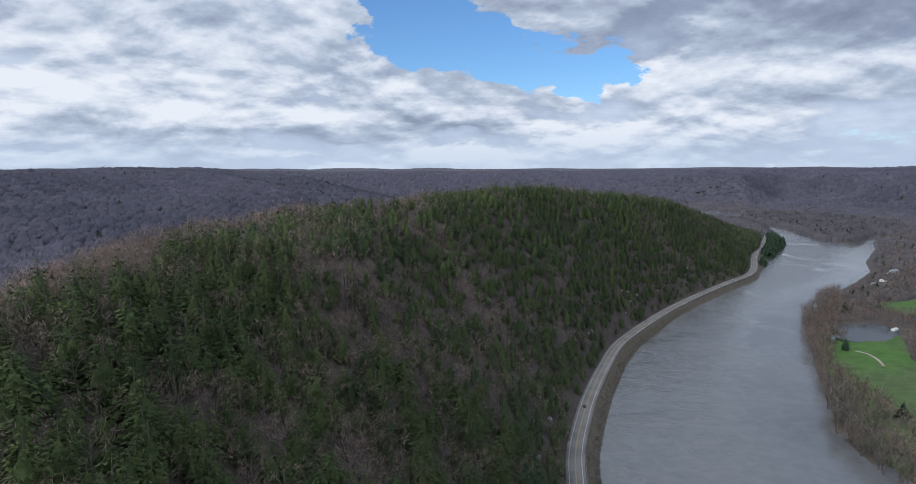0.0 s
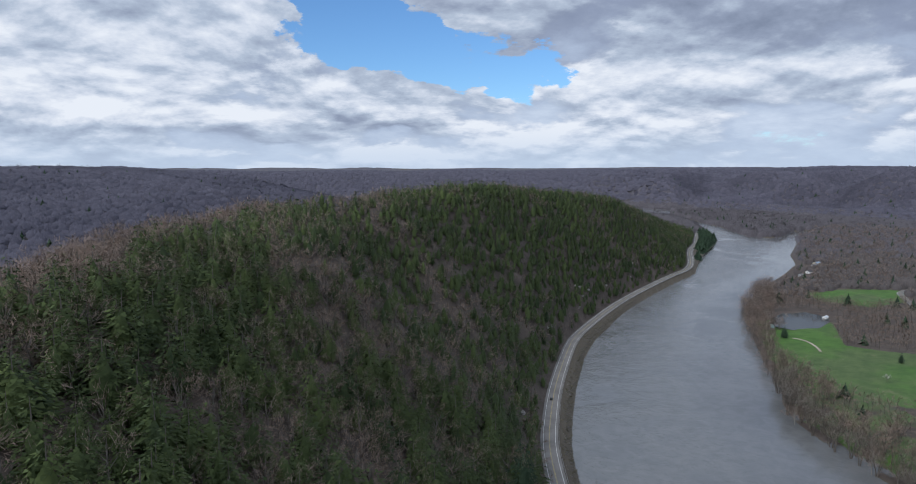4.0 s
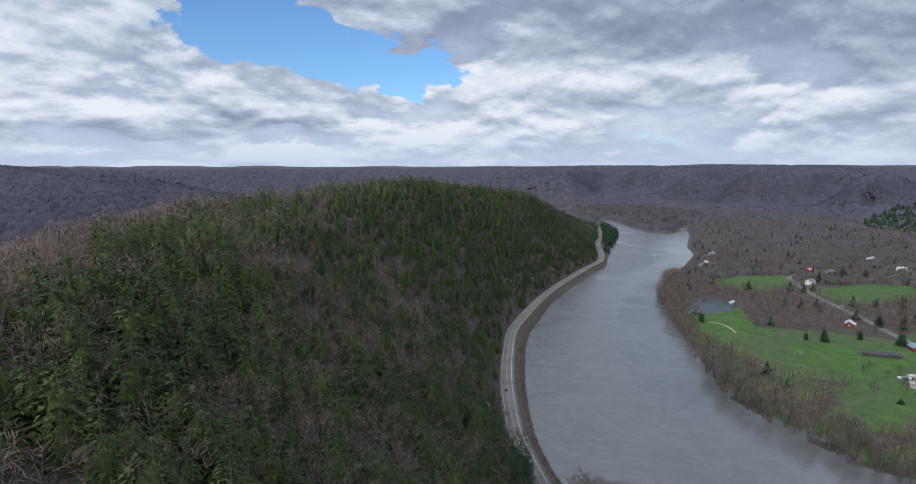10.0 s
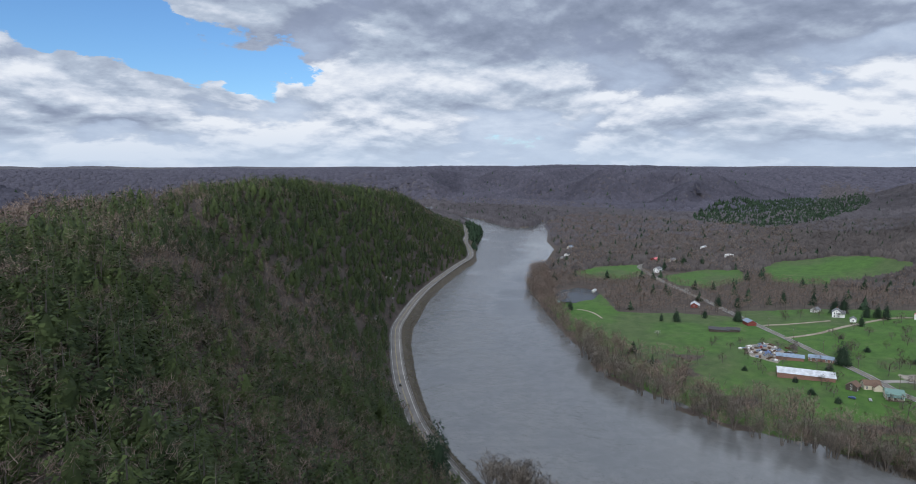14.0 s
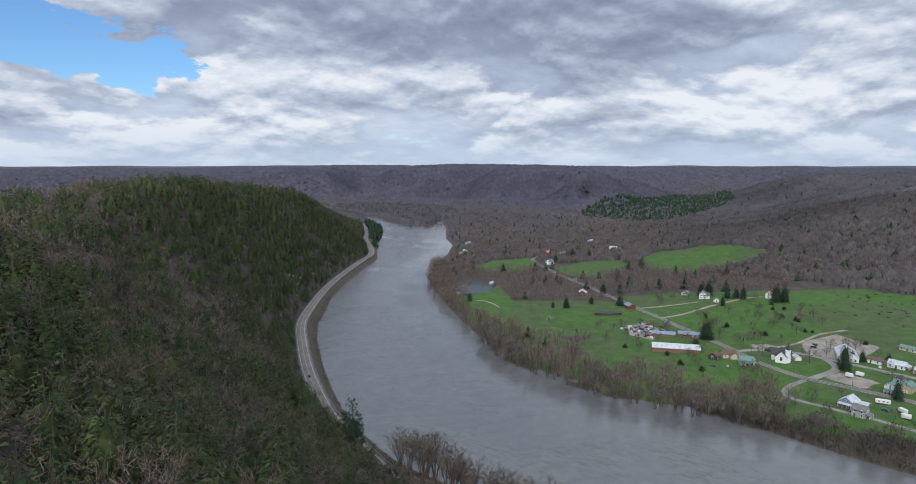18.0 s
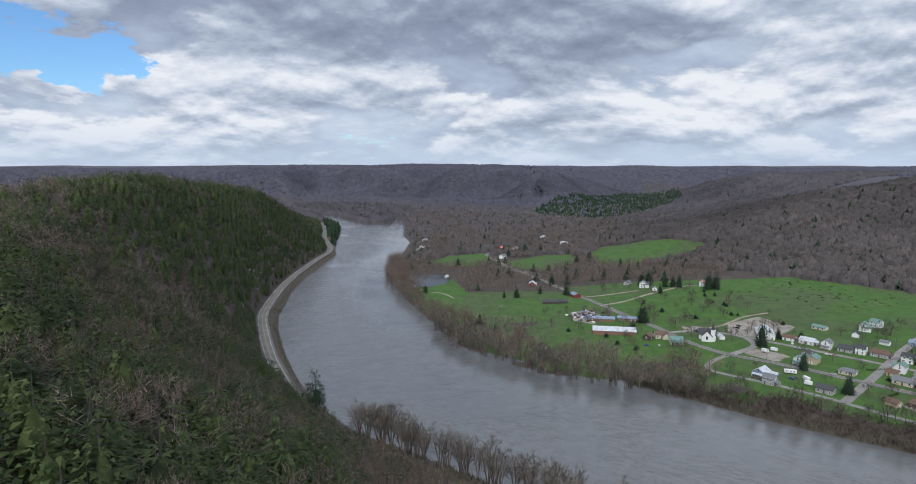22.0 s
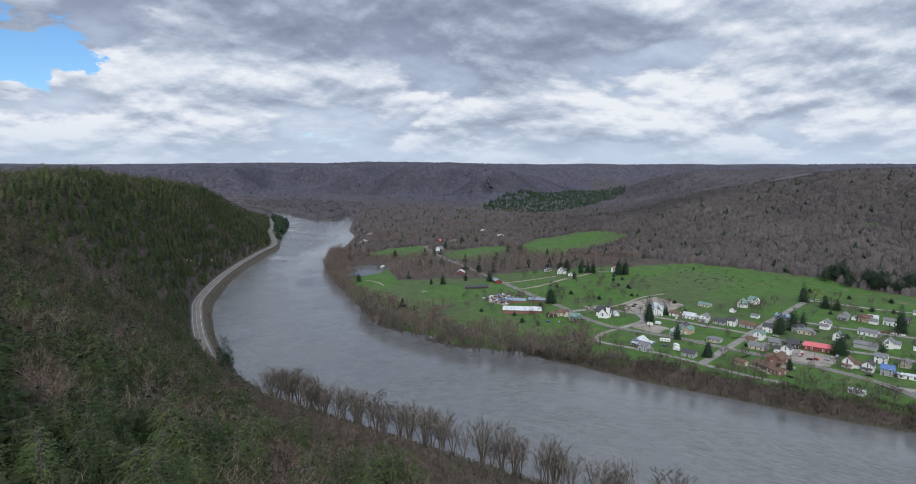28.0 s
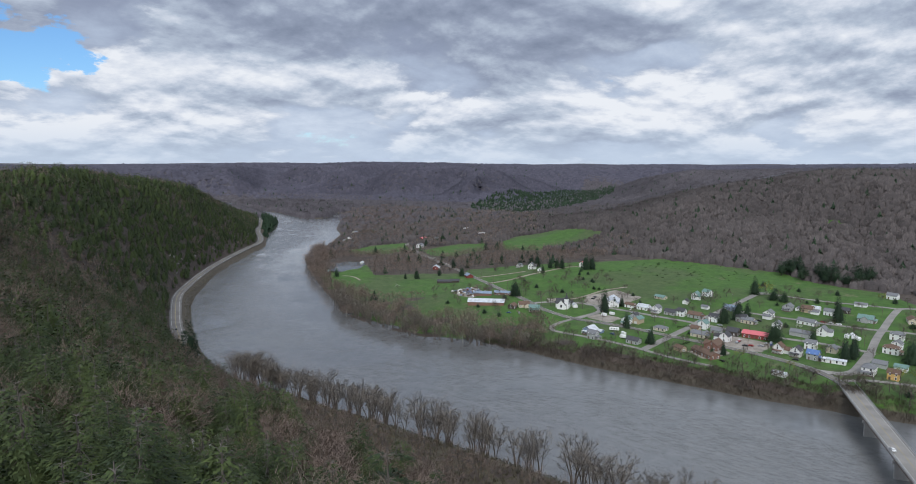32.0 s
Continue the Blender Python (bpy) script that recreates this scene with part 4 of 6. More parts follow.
def grove(name, label, category, kinds, mats, xs, ys, tall, wide=1.0, seed=1, sink=0.02, spread=0.2, slope=1.5):
    """Many trees as one mesh."""
    gen = np.random.RandomState(seed)
    count = len(xs)
    if not count:
        return None
    zs = heights(xs, ys)
    tall = np.broadcast_to(tall, count) * gen.uniform(1 - spread * 1.1, 1 + spread, count)
    girth = tall * wide * gen.uniform(0.85, 1.2, count)
    turn = gen.uniform(0, 6.2832, count)
    kind = gen.randint(0, len(kinds), count)
    tint = np.clip(0.5 + 0.3 * wave(xs, ys, 110, seed) + gen.uniform(-0.36, 0.36, count), 0, 0.99)
    fall_x, fall_y = (heights(xs - 9, ys) - heights(xs + 9, ys)) / 18, (heights(xs, ys - 9) - heights(xs, ys + 9)) / 18
    V, F, M, T, N = [], [], [], [], []
    base = 0
    for k, (v, f, m, nn) in enumerate(kinds):
        sel = np.where(kind == k)[0]
        if not len(sel):
            continue
        c, s = np.cos(turn[sel])[:, None], np.sin(turn[sel])[:, None]
        px = (v[:, 0] * c - v[:, 1] * s) * girth[sel][:, None] + xs[sel][:, None]
        py = (v[:, 0] * s + v[:, 1] * c) * girth[sel][:, None] + ys[sel][:, None]
        pz = v[:, 2] * tall[sel][:, None] + zs[sel][:, None] - sink * tall[sel][:, None]
        V.append(np.stack([px, py, pz], -1).reshape(-1, 3))
        lit = np.stack([nn[:, 0] * c - nn[:, 1] * s + slope * fall_x[sel][:, None], nn[:, 0] * s + nn[:, 1] * c + slope * fall_y[sel][:, None], np.broadcast_to(nn[:, 2], px.shape)], -1).reshape(-1, 3)
        N.append(lit / np.linalg.norm(lit, axis=1)[:, None])
        F.append((f[None] + (np.arange(len(sel)) * len(v))[:, None, None]).reshape(-1, 3) + base)
        M.append(np.tile(m, len(sel)))
        T.append(np.repeat(tint[sel], len(v)))
        base += len(sel) * len(v)
    me = mesh_of(name, np.concatenate(V), np.concatenate(F), mats, np.concatenate(M), tint=np.concatenate(T), normals=np.concatenate(N))
    return tagged(new(name, me), label, category, kind="stuff")


def tree_meshes(kinds, mats, name):
    """Trunk and crown meshes of each shape."""
    out = []
    for v, f, m, nn in kinds:
        pair = []
        for i, piece in ((0, "trunk"), (1, "crown")):
            ff = f[m == i]
            used, where = np.unique(ff, return_inverse=True)
            pair.append(mesh_of(name + "_" + piece, v[used], where.reshape(ff.shape), [mats[i]], normals=nn[used]))
        out.append(pair)
    return out


def plant(name, label, category, meshes, x, y, tall, wide=1.0, gen=random, group="", lower=0.0):
    ob = thing(name, label, category, (x, y, height(x, y) - 0.02 * tall - lower), gen.uniform(0, 360), group)
    ob.scale = (tall * wide, tall * wide, tall)
    trunk, crown = gen.choice(meshes)
    part("trunk", trunk, None, ob)
    part("crown", crown, None, ob)
    return ob


def scatter(x0, x1, y0, y1, step, seed):
    gen = np.random.RandomState(seed)
    a, b = np.meshgrid(np.arange(x0, x1, step), np.arange(y0, y1, step))
    a, b = a.ravel(), b.ravel()
    return a + gen.uniform(-0.48, 0.48, a.size) * step, b + gen.uniform(-0.48, 0.48, a.size) * step


HEM = tree_meshes(HEMLOCKS, (BARK, HEMLOCK), "hemlock")
SPR = tree_meshes(SPRUCES, (BARK, PINE), "spruce")
FINE_HEM = tree_meshes(FINE_HEMLOCKS, (BARK, HEMLOCK), "hemlock")
PIN = tree_meshes(PINES, (BARK, PINE), "pine")
BAR = tree_meshes(BARES, (BARK, TWIG), "bare_tree")
TAL = tree_meshes(TALL_MAPLES, (BARK, MAPLE_TWIG), "tall_maple")
GAR = tree_meshes(GARDEN_BARES, (BARK, GARDEN_TWIG), "garden_tree")
PAL = tree_meshes(BARES[:2], (PALE_BARK, TWIG), "pale_tree")


def clear_of_roads(x, y, gap=4.0):
    ok = np.ones(len(x), bool)
    for xs, ys, zs, wide in WAYS.values():
        ok &= np.abs(to_line(list(zip(xs, ys)), x, y)[0]) > wide / 2 + gap
    return ok


# the hill over the river road
x, y = scatter(-420, 720, -260, 1480, 6.7, 21)
d_road = -to_line(ROAD, x, y)[0]
d_left = -to_line(LEFT, x, y)[0]
keep = (d_road > 7) & (d_left > 0) & (d_road < 330)
x, y, d_road = x[keep], y[keep], d_road[keep]
keep = clear_of_roads(x, y, 2.5)
x, y, d_road = x[keep], y[keep], d_road[keep]
crest = ease(d_road, 145, 190)
share = 0.62 + 0.34 * wave(x, y, 95, 31) + 0.26 * wave(x, y, 33, 32) - 0.75 * ease(d_road, 185, 235) * ease(-y, -640, -420) - 0.3 * ease(d_road, 210, 260)
share = share + 0.35 * ease(y, 380, 600) * ease(-d_road, -190, -120) - 1.2 * ease(-y, -190, -90) * ease(-d_road, -88, -42)
share = share - 0.9 * crest * ease(-x, 100, 150) * ease(y, 90, 180) + 0.25 * ease(-x, 50, 80) * ease(-y, -260, -200)
dark = np.random.RandomState(7).uniform(0, 1, x.size) < share
near = (x > -150) & (x < 28) & (y > -135) & (y < 95) & (x + 0.55 * y < 40)
middle = ~near & (np.hypot(x + 100, y + 20) < 330)
far = ~near & ~middle
gen = random.Random(11)
counts = {True: 0, False: 0}
over = np.zeros(x.size, bool)
for i in np.argsort(np.hypot(x + 85, y + 55)):
    if not near[i]:
        continue
    if counts[bool(dark[i])] >= 300:
        over[i] = True
        continue
    counts[bool(dark[i])] += 1
    if dark[i]:
        plant("hemlock_tree", "dark green hemlock tree on the wooded hillside", "tree", FINE_HEM if counts[True] < 64 else HEM, float(x[i]), float(y[i]), gen.uniform(11.5, 20), gen.uniform(1.0, 1.25), gen, "hillside hemlocks")
    elif gen.random() < 0.12:
        plant("bare_tree", "pale-barked leafless tree on the wooded hillside", "tree", PAL, float(x[i]), float(y[i]), gen.uniform(11, 15), 1.1, gen, "hillside leafless trees")
    else:
        plant("bare_tree", "brown leafless tree on the wooded hillside", "tree", BAR, float(x[i]), float(y[i]), gen.uniform(12, 16.5), gen.uniform(1.1, 1.3), gen, "hillside leafless trees")
sel = (middle | over) & dark
grove("hillside_hemlocks", "dense dark hemlock wood on the steep slope", "forest", MID_HEMLOCKS, [BARK, HEMLOCK], x[sel], y[sel], 15.0, 1.2, 3, spread=0.32)
sel = (middle | over) & ~dark
grove("hillside_bare_wood", "brown leafless trees between the hemlocks", "forest", MID_BARES, [BARK, TWIG], x[sel], y[sel], 14.5, 1.25, 4)
sel = far & dark
grove("ridge_hemlocks", "dark hemlock wood along the far slope", "forest", FAR_HEMLOCKS, [BARK, HEMLOCK], x[sel], y[sel], 12.5, 1.28, 5, spread=0.32)
sel = far & ~dark
grove("ridge_bare_wood", "leafless trees along the ridge", "forest", RIDGE_BARES, [BARK, TWIG], x[sel], y[sel], 13.0, 1.0, 6)

# saplings and brush under the hill's trees
x, y = scatter(-190, 70, -150, 330, 3.0, 23)
d_road = -to_line(ROAD, x, y)[0]
sel = (d_road > 6) & (d_road < 230)
UNDER = [shrub(random.Random(i + 40), 14, 0.9, 0.010) for i in range(6)]
grove("hillside_undergrowth", "brown saplings and brush under the hillside trees", "bush", UNDER, [BARK, TWIG], x[sel], y[sel], 2.2, 1.0, 24, spread=0.5)

# ---- woods across the river, on the banks and far off ----
PINE_CLUMPS = [low_tree(random.Random(i + 70), 30, 0.3, 0.04, True) for i in range(5)]
VILLAGE = [(300, -160), (300, 130), (315, 190), (318, 260), (330, 330), (360, 352), (400, 340), (430, 225), (480, 220), (540, 130), (585, 40), (592, -160)]


CLEARINGS = [(669, 957), (652, 938), (602, 880), (574, 857), (592, 662), (684, 722), (669, 742), (836, 790), (782, 694), (461, 482), (433, 612)]


def wooded(x0, x1, y0, y1, step, seed, low=0.6):
    """Places on dry land outside meadows, village and roads."""
    x, y = scatter(x0, x1, y0, y1, step, seed)
    keep = (heights(x, y) > low) & ~inside(VILLAGE, x, y)
    for ring in MEADOWS:
        keep &= ~inside(ring, x, y)
    for hx, hy in CLEARINGS:
        keep &= np.hypot(x - hx + 6, y - hy + 9) > 19
    x, y = x[keep], y[keep]
    keep = clear_of_roads(x, y, 3.0) & (to_ring(POND, x, y) < -4)
    return x[keep], y[keep]


# trees that stand in the flood along the far bank, and the woods behind them
x, y = wooded(225, 480, 170, 1000, 7.6, 41, -1.2)
d = to_line(RIGHT, x, y)[0]
strip = np.where(y < 330, 42, 30) + 12 * wave(x, y, 60, 42)
sel = (d > 0.5) & (d < strip)
gen = random.Random(12)
order = [i for i in np.where(sel)[0] if y[i] < 430 and d[i] < 14]
singles = set(order[:130])
for i in singles:
    pale = gen.random() < 0.2
    plant("flooded_maple", "pale-barked leafless tree in the flooded bank" if pale else "leafless maple standing in the flooded bank", "tree", PAL if pale else TAL, float(x[i]), float(y[i]), gen.uniform(13, 19), gen.uniform(1.0, 1.3), gen, "flooded bank trees", 0.5)
rest = np.array([i for i in np.where(sel)[0] if i not in singles])
grove("bank_wood", "leafless trees crowded along the far bank", "forest", MID_MAPLES + MID_BARES, [BARK, TWIG], x[rest], y[rest], 15.0, 1.1, 43)
x, y = wooded(225, 1180, 330, 1500, 8.6, 44)
d = to_line(RIGHT, x, y)[0]
sel = (d > np.where((y < 1000) & (x < 474), 24, 1.5)) & (to_line(EAST_FOOT, x, y)[0] < 60)
x, y = x[sel], y[sel]
pick = np.random.RandomState(45).uniform(0, 1, x.size)
nearer = np.hypot(x - 400, y - 400) < 330
grove("plain_wood", "brown leafless woods between the meadows", "forest", RIDGE_BARES, [BARK, TWIG], x[nearer & (pick > 0.05)], y[nearer & (pick > 0.05)], 10.5, 1.3, 46)
# past this line the woods switch to the weaker painted haze tint
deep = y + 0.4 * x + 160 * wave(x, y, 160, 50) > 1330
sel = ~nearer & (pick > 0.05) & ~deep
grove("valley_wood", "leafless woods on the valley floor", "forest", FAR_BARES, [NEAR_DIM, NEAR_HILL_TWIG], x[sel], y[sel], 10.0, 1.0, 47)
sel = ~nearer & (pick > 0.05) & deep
grove("far_valley_wood", "haze-tinted leafless woods where the valley narrows", "forest", FAR_BARES, [HALF_HAZED_DIM, HALF_HAZED_TWIG], x[sel], y[sel], 10.0, 1.0, 57)
grove("valley_tops", "taller brown leafless trees over the valley woods", "forest", RIDGE_BARES, [BARK, TWIG], x[~nearer & (pick > 0.72)], y[~nearer & (pick > 0.72)], 13.5, 1.2, 49)
grove("valley_pines", "scattered dark pines among the leafless woods", "forest", PINE_CLUMPS, [BARK, PINE], x[pick < 0.04], y[pick < 0.04], 13.0, 1.1, 48)
# hills
PINE_PATCH = [(1098, 922), (1245, 1180), (1437, 1330), (1711, 1420), (2306, 1560), (2600, 1500), (2306, 1326), (1960, 1120), (1297, 903)]


def hill_wood(name, label, x0, x1, y0, y1, step, seed, tall, test, mats):
    x, y = wooded(x0, x1, y0, y1, step, seed)
    sel = test(x, y)
    x, y = x[sel], y[sel]
    pick = np.random.RandomState(seed + 1).uniform(0, 1, x.size) - 0.75 * inside(PINE_PATCH, x, y)
    pines = 0.03 if step < 10 else 0.012
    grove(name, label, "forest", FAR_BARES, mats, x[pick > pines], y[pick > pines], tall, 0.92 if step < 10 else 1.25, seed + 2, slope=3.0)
    tops = (pick > 0.06) & (np.random.RandomState(seed + 4).uniform(0, 1, x.size) < (0.14 if step < 10 else 0.07))
    grove(name + "_tops", "taller leafless trees over the far woods", "forest", RIDGE_BARES, [BARK, mats[1]], x[tops], y[tops], tall * 1.25, 1.1, seed + 5)
    grove(name + "_pines", "dark pines dotted through the far woods", "forest", PINE_CLUMPS, [BARK, PINE], x[pick <= pines], y[pick <= pines], tall * 1.15, 1.2, seed + 3)


# brown wood, then two pairs with painted haze, stronger with distance
NEAR_WOOD, HALF_HAZED_WOOD, HAZED_WOOD = [NEAR_DIM, NEAR_HILL_TWIG], [HALF_HAZED_DIM, HALF_HAZED_TWIG], [HAZED_DIM, HAZED_TWIG]
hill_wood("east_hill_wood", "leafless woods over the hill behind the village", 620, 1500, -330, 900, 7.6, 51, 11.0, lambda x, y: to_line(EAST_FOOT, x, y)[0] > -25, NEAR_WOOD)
hill_wood("north_hill_wood", "leafless woods over the far valley side", 1100, 2600, 1050, 2700, 12.0, 56, 13.0, lambda x, y: -to_line(NORTH_FOOT, x, y)[0] > -40, HAZED_WOOD)
hill_wood("trib_wood", "leafless woods in the side valley", 1180, 2680, 560, 1760, 12.0, 61, 12.0, lambda x, y: (-to_line(NORTH_FOOT, x, y)[0] < -40), HALF_HAZED_WOOD)
hill_wood("west_hill_wood", "leafless woods over the hills behind the ridge", -1500, 480, 150, 2300, 11.5, 66, 12.0, lambda x, y: (-to_line(ROAD, x, y)[0] > 322) & (y > -0.55 * x - 60), HAZED_WOOD)
hill_wood("isle_wood", "leafless willows on the river island", 780, 1250, 1330, 2200, 9.0, 71, 14.0, lambda x, y: to_ring(ISLE, x, y) > 2, HALF_HAZED_WOOD)
hill_wood("upriver_wood", "leafless woods along the river upstream", 420, 1420, 1400, 2600, 13.0, 76, 12.0, lambda x, y: (to_ring(ISLE, x, y) < -8) & (heights(x, y) < 20), HALF_HAZED_WOOD)

# the last rim of wooded hills before the sky, in the haze-painted colours
x, y = scatter(-2600, 3600, 0, 3700, 20.0, 120)
r, way = np.hypot(x - 100, y - 200), np.degrees(np.arctan2(x, y))
sel = (r > 2150) & (r < 3450) & (way > -46) & (way < 88) & ~((x > 1100) & (x < 2600) & (y > 560) & (y < 2700)) & ~((x > -1500) & (x < 480) & (y < 2300))
x, y = x[sel], y[sel]
sel = heights(x, y) > 12
grove("skyline_wood", "leafless woods on the skyline hills", "forest", FAR_BARES, [HAZED_DIM, HAZED_TWIG], x[sel], y[sel], 14.0, 1.9, 121)

# the near bank: a row of tall leafless maples on a brushy shelf
gen = random.Random(14)
spots = []
for py in np.linspace(-125, 258, 114):
    px = np.interp(py, [q[1] for q in LEFT[:9]], [q[0] for q in LEFT[:9]])
    for back in (gen.uniform(1, 5), gen.uniform(6, 11)):
        if gen.random() < ((0.62 if back < 5.5 else 0.34) * (0.4 + 0.6 * (math.sin(py * 0.21) + 0.7 * math.sin(py * 0.083 + 1) > -0.5))):
            spots.append((px - back, py + gen.uniform(-2, 2)))
for px, py in spots:
    plant("riverside_maple", "tall leafless maple with several stems on the near bank", "tree", TAL, px, py, gen.uniform(14.5, 23), gen.uniform(0.95, 1.3), gen, "near bank maples")
x, y = scatter(-10, 135, -150, 240, 3.2, 81)
d_l, d_r = -to_line(LEFT, x, y)[0], -to_line(ROAD, x, y)[0]
sel = (d_l > 2) & (d_r < 8)
BUSHES = [shrub(random.Random(i), 30, 0.8, 0.02) for i in range(5)]
grove("shelf_brush", "olive and brown brush on the river shelf", "bush", BUSHES, [BARK, BUSH], x[sel], y[sel], 1.9, 1.2, 82)
x, y = scatter(20, 560, 240, 1180, 2.6, 83)
d_l, d_r = -to_line(LEFT, x, y)[0], -to_line(ROAD, x, y)[0]
sel = (d_l > 0.4) & (d_r < -6.4) & (np.random.RandomState(84).uniform(0, 1, x.size) < 0.75)
grove("road_bank_brush", "dry brush on the stony bank below the road", "bush", BUSHES, [BARK, BUSH], x[sel], y[sel], 1.3, 1.2, 85)
sel = (d_l > 0.0) & (d_r < -6.0) & (d_l < 6)
bx, by = x[sel], y[sel]
ROCKS = []
for i in range(4):
    r = random.Random(i + 60)
    s = Shape()
    ring = [Vector((math.cos(a * 1.2566) * r.uniform(0.4, 0.6), math.sin(a * 1.2566) * r.uniform(0.4, 0.6), r.uniform(-0.2, 0.1))) for a in range(5)]
    s.add(ring + [Vector((r.uniform(-0.1, 0.1), r.uniform(-0.1, 0.1), r.uniform(0.35, 0.55)))], [(a, (a + 1) % 5, 5) for a in range(5)], 0)
    ROCKS.append(s.arrays())
grove("riprap", "grey stones along the foot of the road bank", "stones", ROCKS, [STONE], bx, by, 1.1, 1.5, 86)
# woods on the near shelf's upper side
x, y = scatter(-20, 125, -150, 240, 5.4, 87)
d_l, d_r = -to_line(LEFT, x, y)[0], -to_line(ROAD, x, y)[0]
sel = (d_l > 19) & (d_r < 9) & (np.random.RandomState(88).uniform(0, 1, x.size) < 0.55)
grove("shelf_wood", "small leafless trees between brush and bank", "forest", MID_BARES, [BARK, TWIG], x[sel], y[sel], 11.0, 1.15, 89)
# conifers on the point where the road turns
x, y = scatter(470, 700, 1010, 1420, 7.0, 91)
d_l, d_r = -to_line(LEFT, x, y)[0], -to_line(ROAD, x, y)[0]
sel = (d_l > 2) & (d_r < -7) & ((y > 1120) | (np.random.RandomState(92).uniform(0, 1, x.size) < 0.25))
grove("point_conifers", "dark conifers on the wooded point", "forest", PINE_CLUMPS, [BARK, PINE], x[sel], y[sel], 14.0, 1.25, 93)
# a tall pine leaning out over the road's edge, a bleached dead tree
plant("leaning_pine", "tall ragged pine standing out over the river road", "tree", PIN, 29, 236, 33, 0.62, gen)

SNAG = bare_tree(random.Random(4), 1, 8, 3, 2, 0.34, 0.016, 0.35, fan=0.06, thin=0.006, fine=0.004)
SNAG_MESHES = tree_meshes([SNAG], (BLEACHED, BLEACHED), "dead_tree")
plant("dead_tree", "bleached dead tree among the hillside hemlocks", "tree", SNAG_MESHES, -84, -51, 15, 0.8, gen)

# ---- buildings ----
def block(bm, x0, x1, y0, y1, z0, z1):
    v = [bm.verts.new((x, y, z)) for z in (z0, z1) for x, y in ((x0, y0), (x1, y0), (x1, y1), (x0, y1))]
    for f in ((3, 2, 1, 0), (4, 5, 6, 7), (0, 1, 5, 4), (1, 2, 6, 5), (2, 3, 7, 6), (3, 0, 4, 7)):
        bm.faces.new([v[i] for i in f])


def gabled(w, d, h, rise):
    """Walls with gables at both ends of x."""
    bm = bmesh.new()
    a, b = w / 2, d / 2
    low = [(-a, -b), (a, -b), (a, b), (-a, b)]
    lo = [bm.verts.new((x, y, -0.8)) for x, y in low]
    hi = [bm.verts.new((x, y, h)) for x, y in low]
    r0, r1 = bm.verts.new((-a, 0, h + rise)), bm.verts.new((a, 0, h + rise))
    bm.faces.new(lo[::-1])
    for i, j in ((0, 1), (2, 3)):
        bm.faces.new((lo[i], lo[j], hi[j], hi[i]))
    bm.faces.new((lo[1], lo[2], hi[2], r1, hi[1]))
    bm.faces.new((lo[3], lo[0], hi[0], r0, hi[3]))
    bm.faces.new((hi[0], hi[1], r1, r0))
    bm.faces.new((hi[2], hi[3], r0, r1))
    return bm


def gable_roof(w, d, h, rise, over=0.45, thick=0.18):
    bm = bmesh.new()
    a, b = w / 2 + over, d / 2 + over
    drop = rise * over / (d / 2)
    for s in (-1, 1):
        pts = [(-a, s * b, h - drop), (a, s * b, h - drop), (a, 0, h + rise), (-a, 0, h + rise)]
        lo = [bm.verts.new((x, y, z + 0.03)) for x, y, z in pts]
        hi = [bm.verts.new((x, y, z + thick + 0.03)) for x, y, z in pts]
        for f in ((0, 1, 2, 3), (7, 6, 5, 4), (0, 4, 5, 1), (1, 5, 6, 2), (2, 6, 7, 3), (3, 7, 4, 0)):
            both = lo + hi
            bm.faces.new([both[i] for i in f])
    bmesh.ops.recalc_face_normals(bm, faces=bm.faces)
    return bm


def hip_roof(w, d, h, rise, over=0.45):
    bm = bmesh.new()
    a, b = w / 2 + over, d / 2 + over
    run = max(0.3, (w - d) / 2)
    lo = [bm.verts.new(p) for p in ((-a, -b, h - 0.15), (a, -b, h - 0.15), (a, b, h - 0.15), (-a, b, h - 0.15))]
    mid = [bm.verts.new((v.co.x, v.co.y, h + 0.03)) for v in lo]
    r0, r1 = bm.verts.new((-run, 0, h + rise)), bm.verts.new((run, 0, h + rise))
    bm.faces.new(lo[::-1])
    for i in range(4):
        bm.faces.new((lo[i], lo[(i + 1) % 4], mid[(i + 1) % 4], mid[i]))
    bm.faces.new((mid[0], mid[1], r1, r0))
    bm.faces.new((mid[2], mid[3], r0, r1))
    bm.faces.new((mid[1], mid[2], r1))
    bm.faces.new((mid[3], mid[0], r0))
    return bm


def small_mesh(name, build, mat):
    bm = bmesh.new()
    build(bm)
    me = bpy.data.meshes.new(name)
    bm.to_mesh(me)
    bm.free()
    me.materials.append(mat)
    return me


def frame_bars(bm):
    block(bm, -0.62, -0.48, -0.05, 0.06, -0.85, 0.85)
    block(bm, 0.48, 0.62, -0.05, 0.06, -0.85, 0.85)
    block(bm, -0.48, 0.48, -0.05, 0.06, 0.72, 0.85)
    block(bm, -0.66, 0.66, -0.12, 0.06, -0.95, -0.85)
    block(bm, -0.48, 0.48, -0.04, 0.06, -0.04, 0.04)


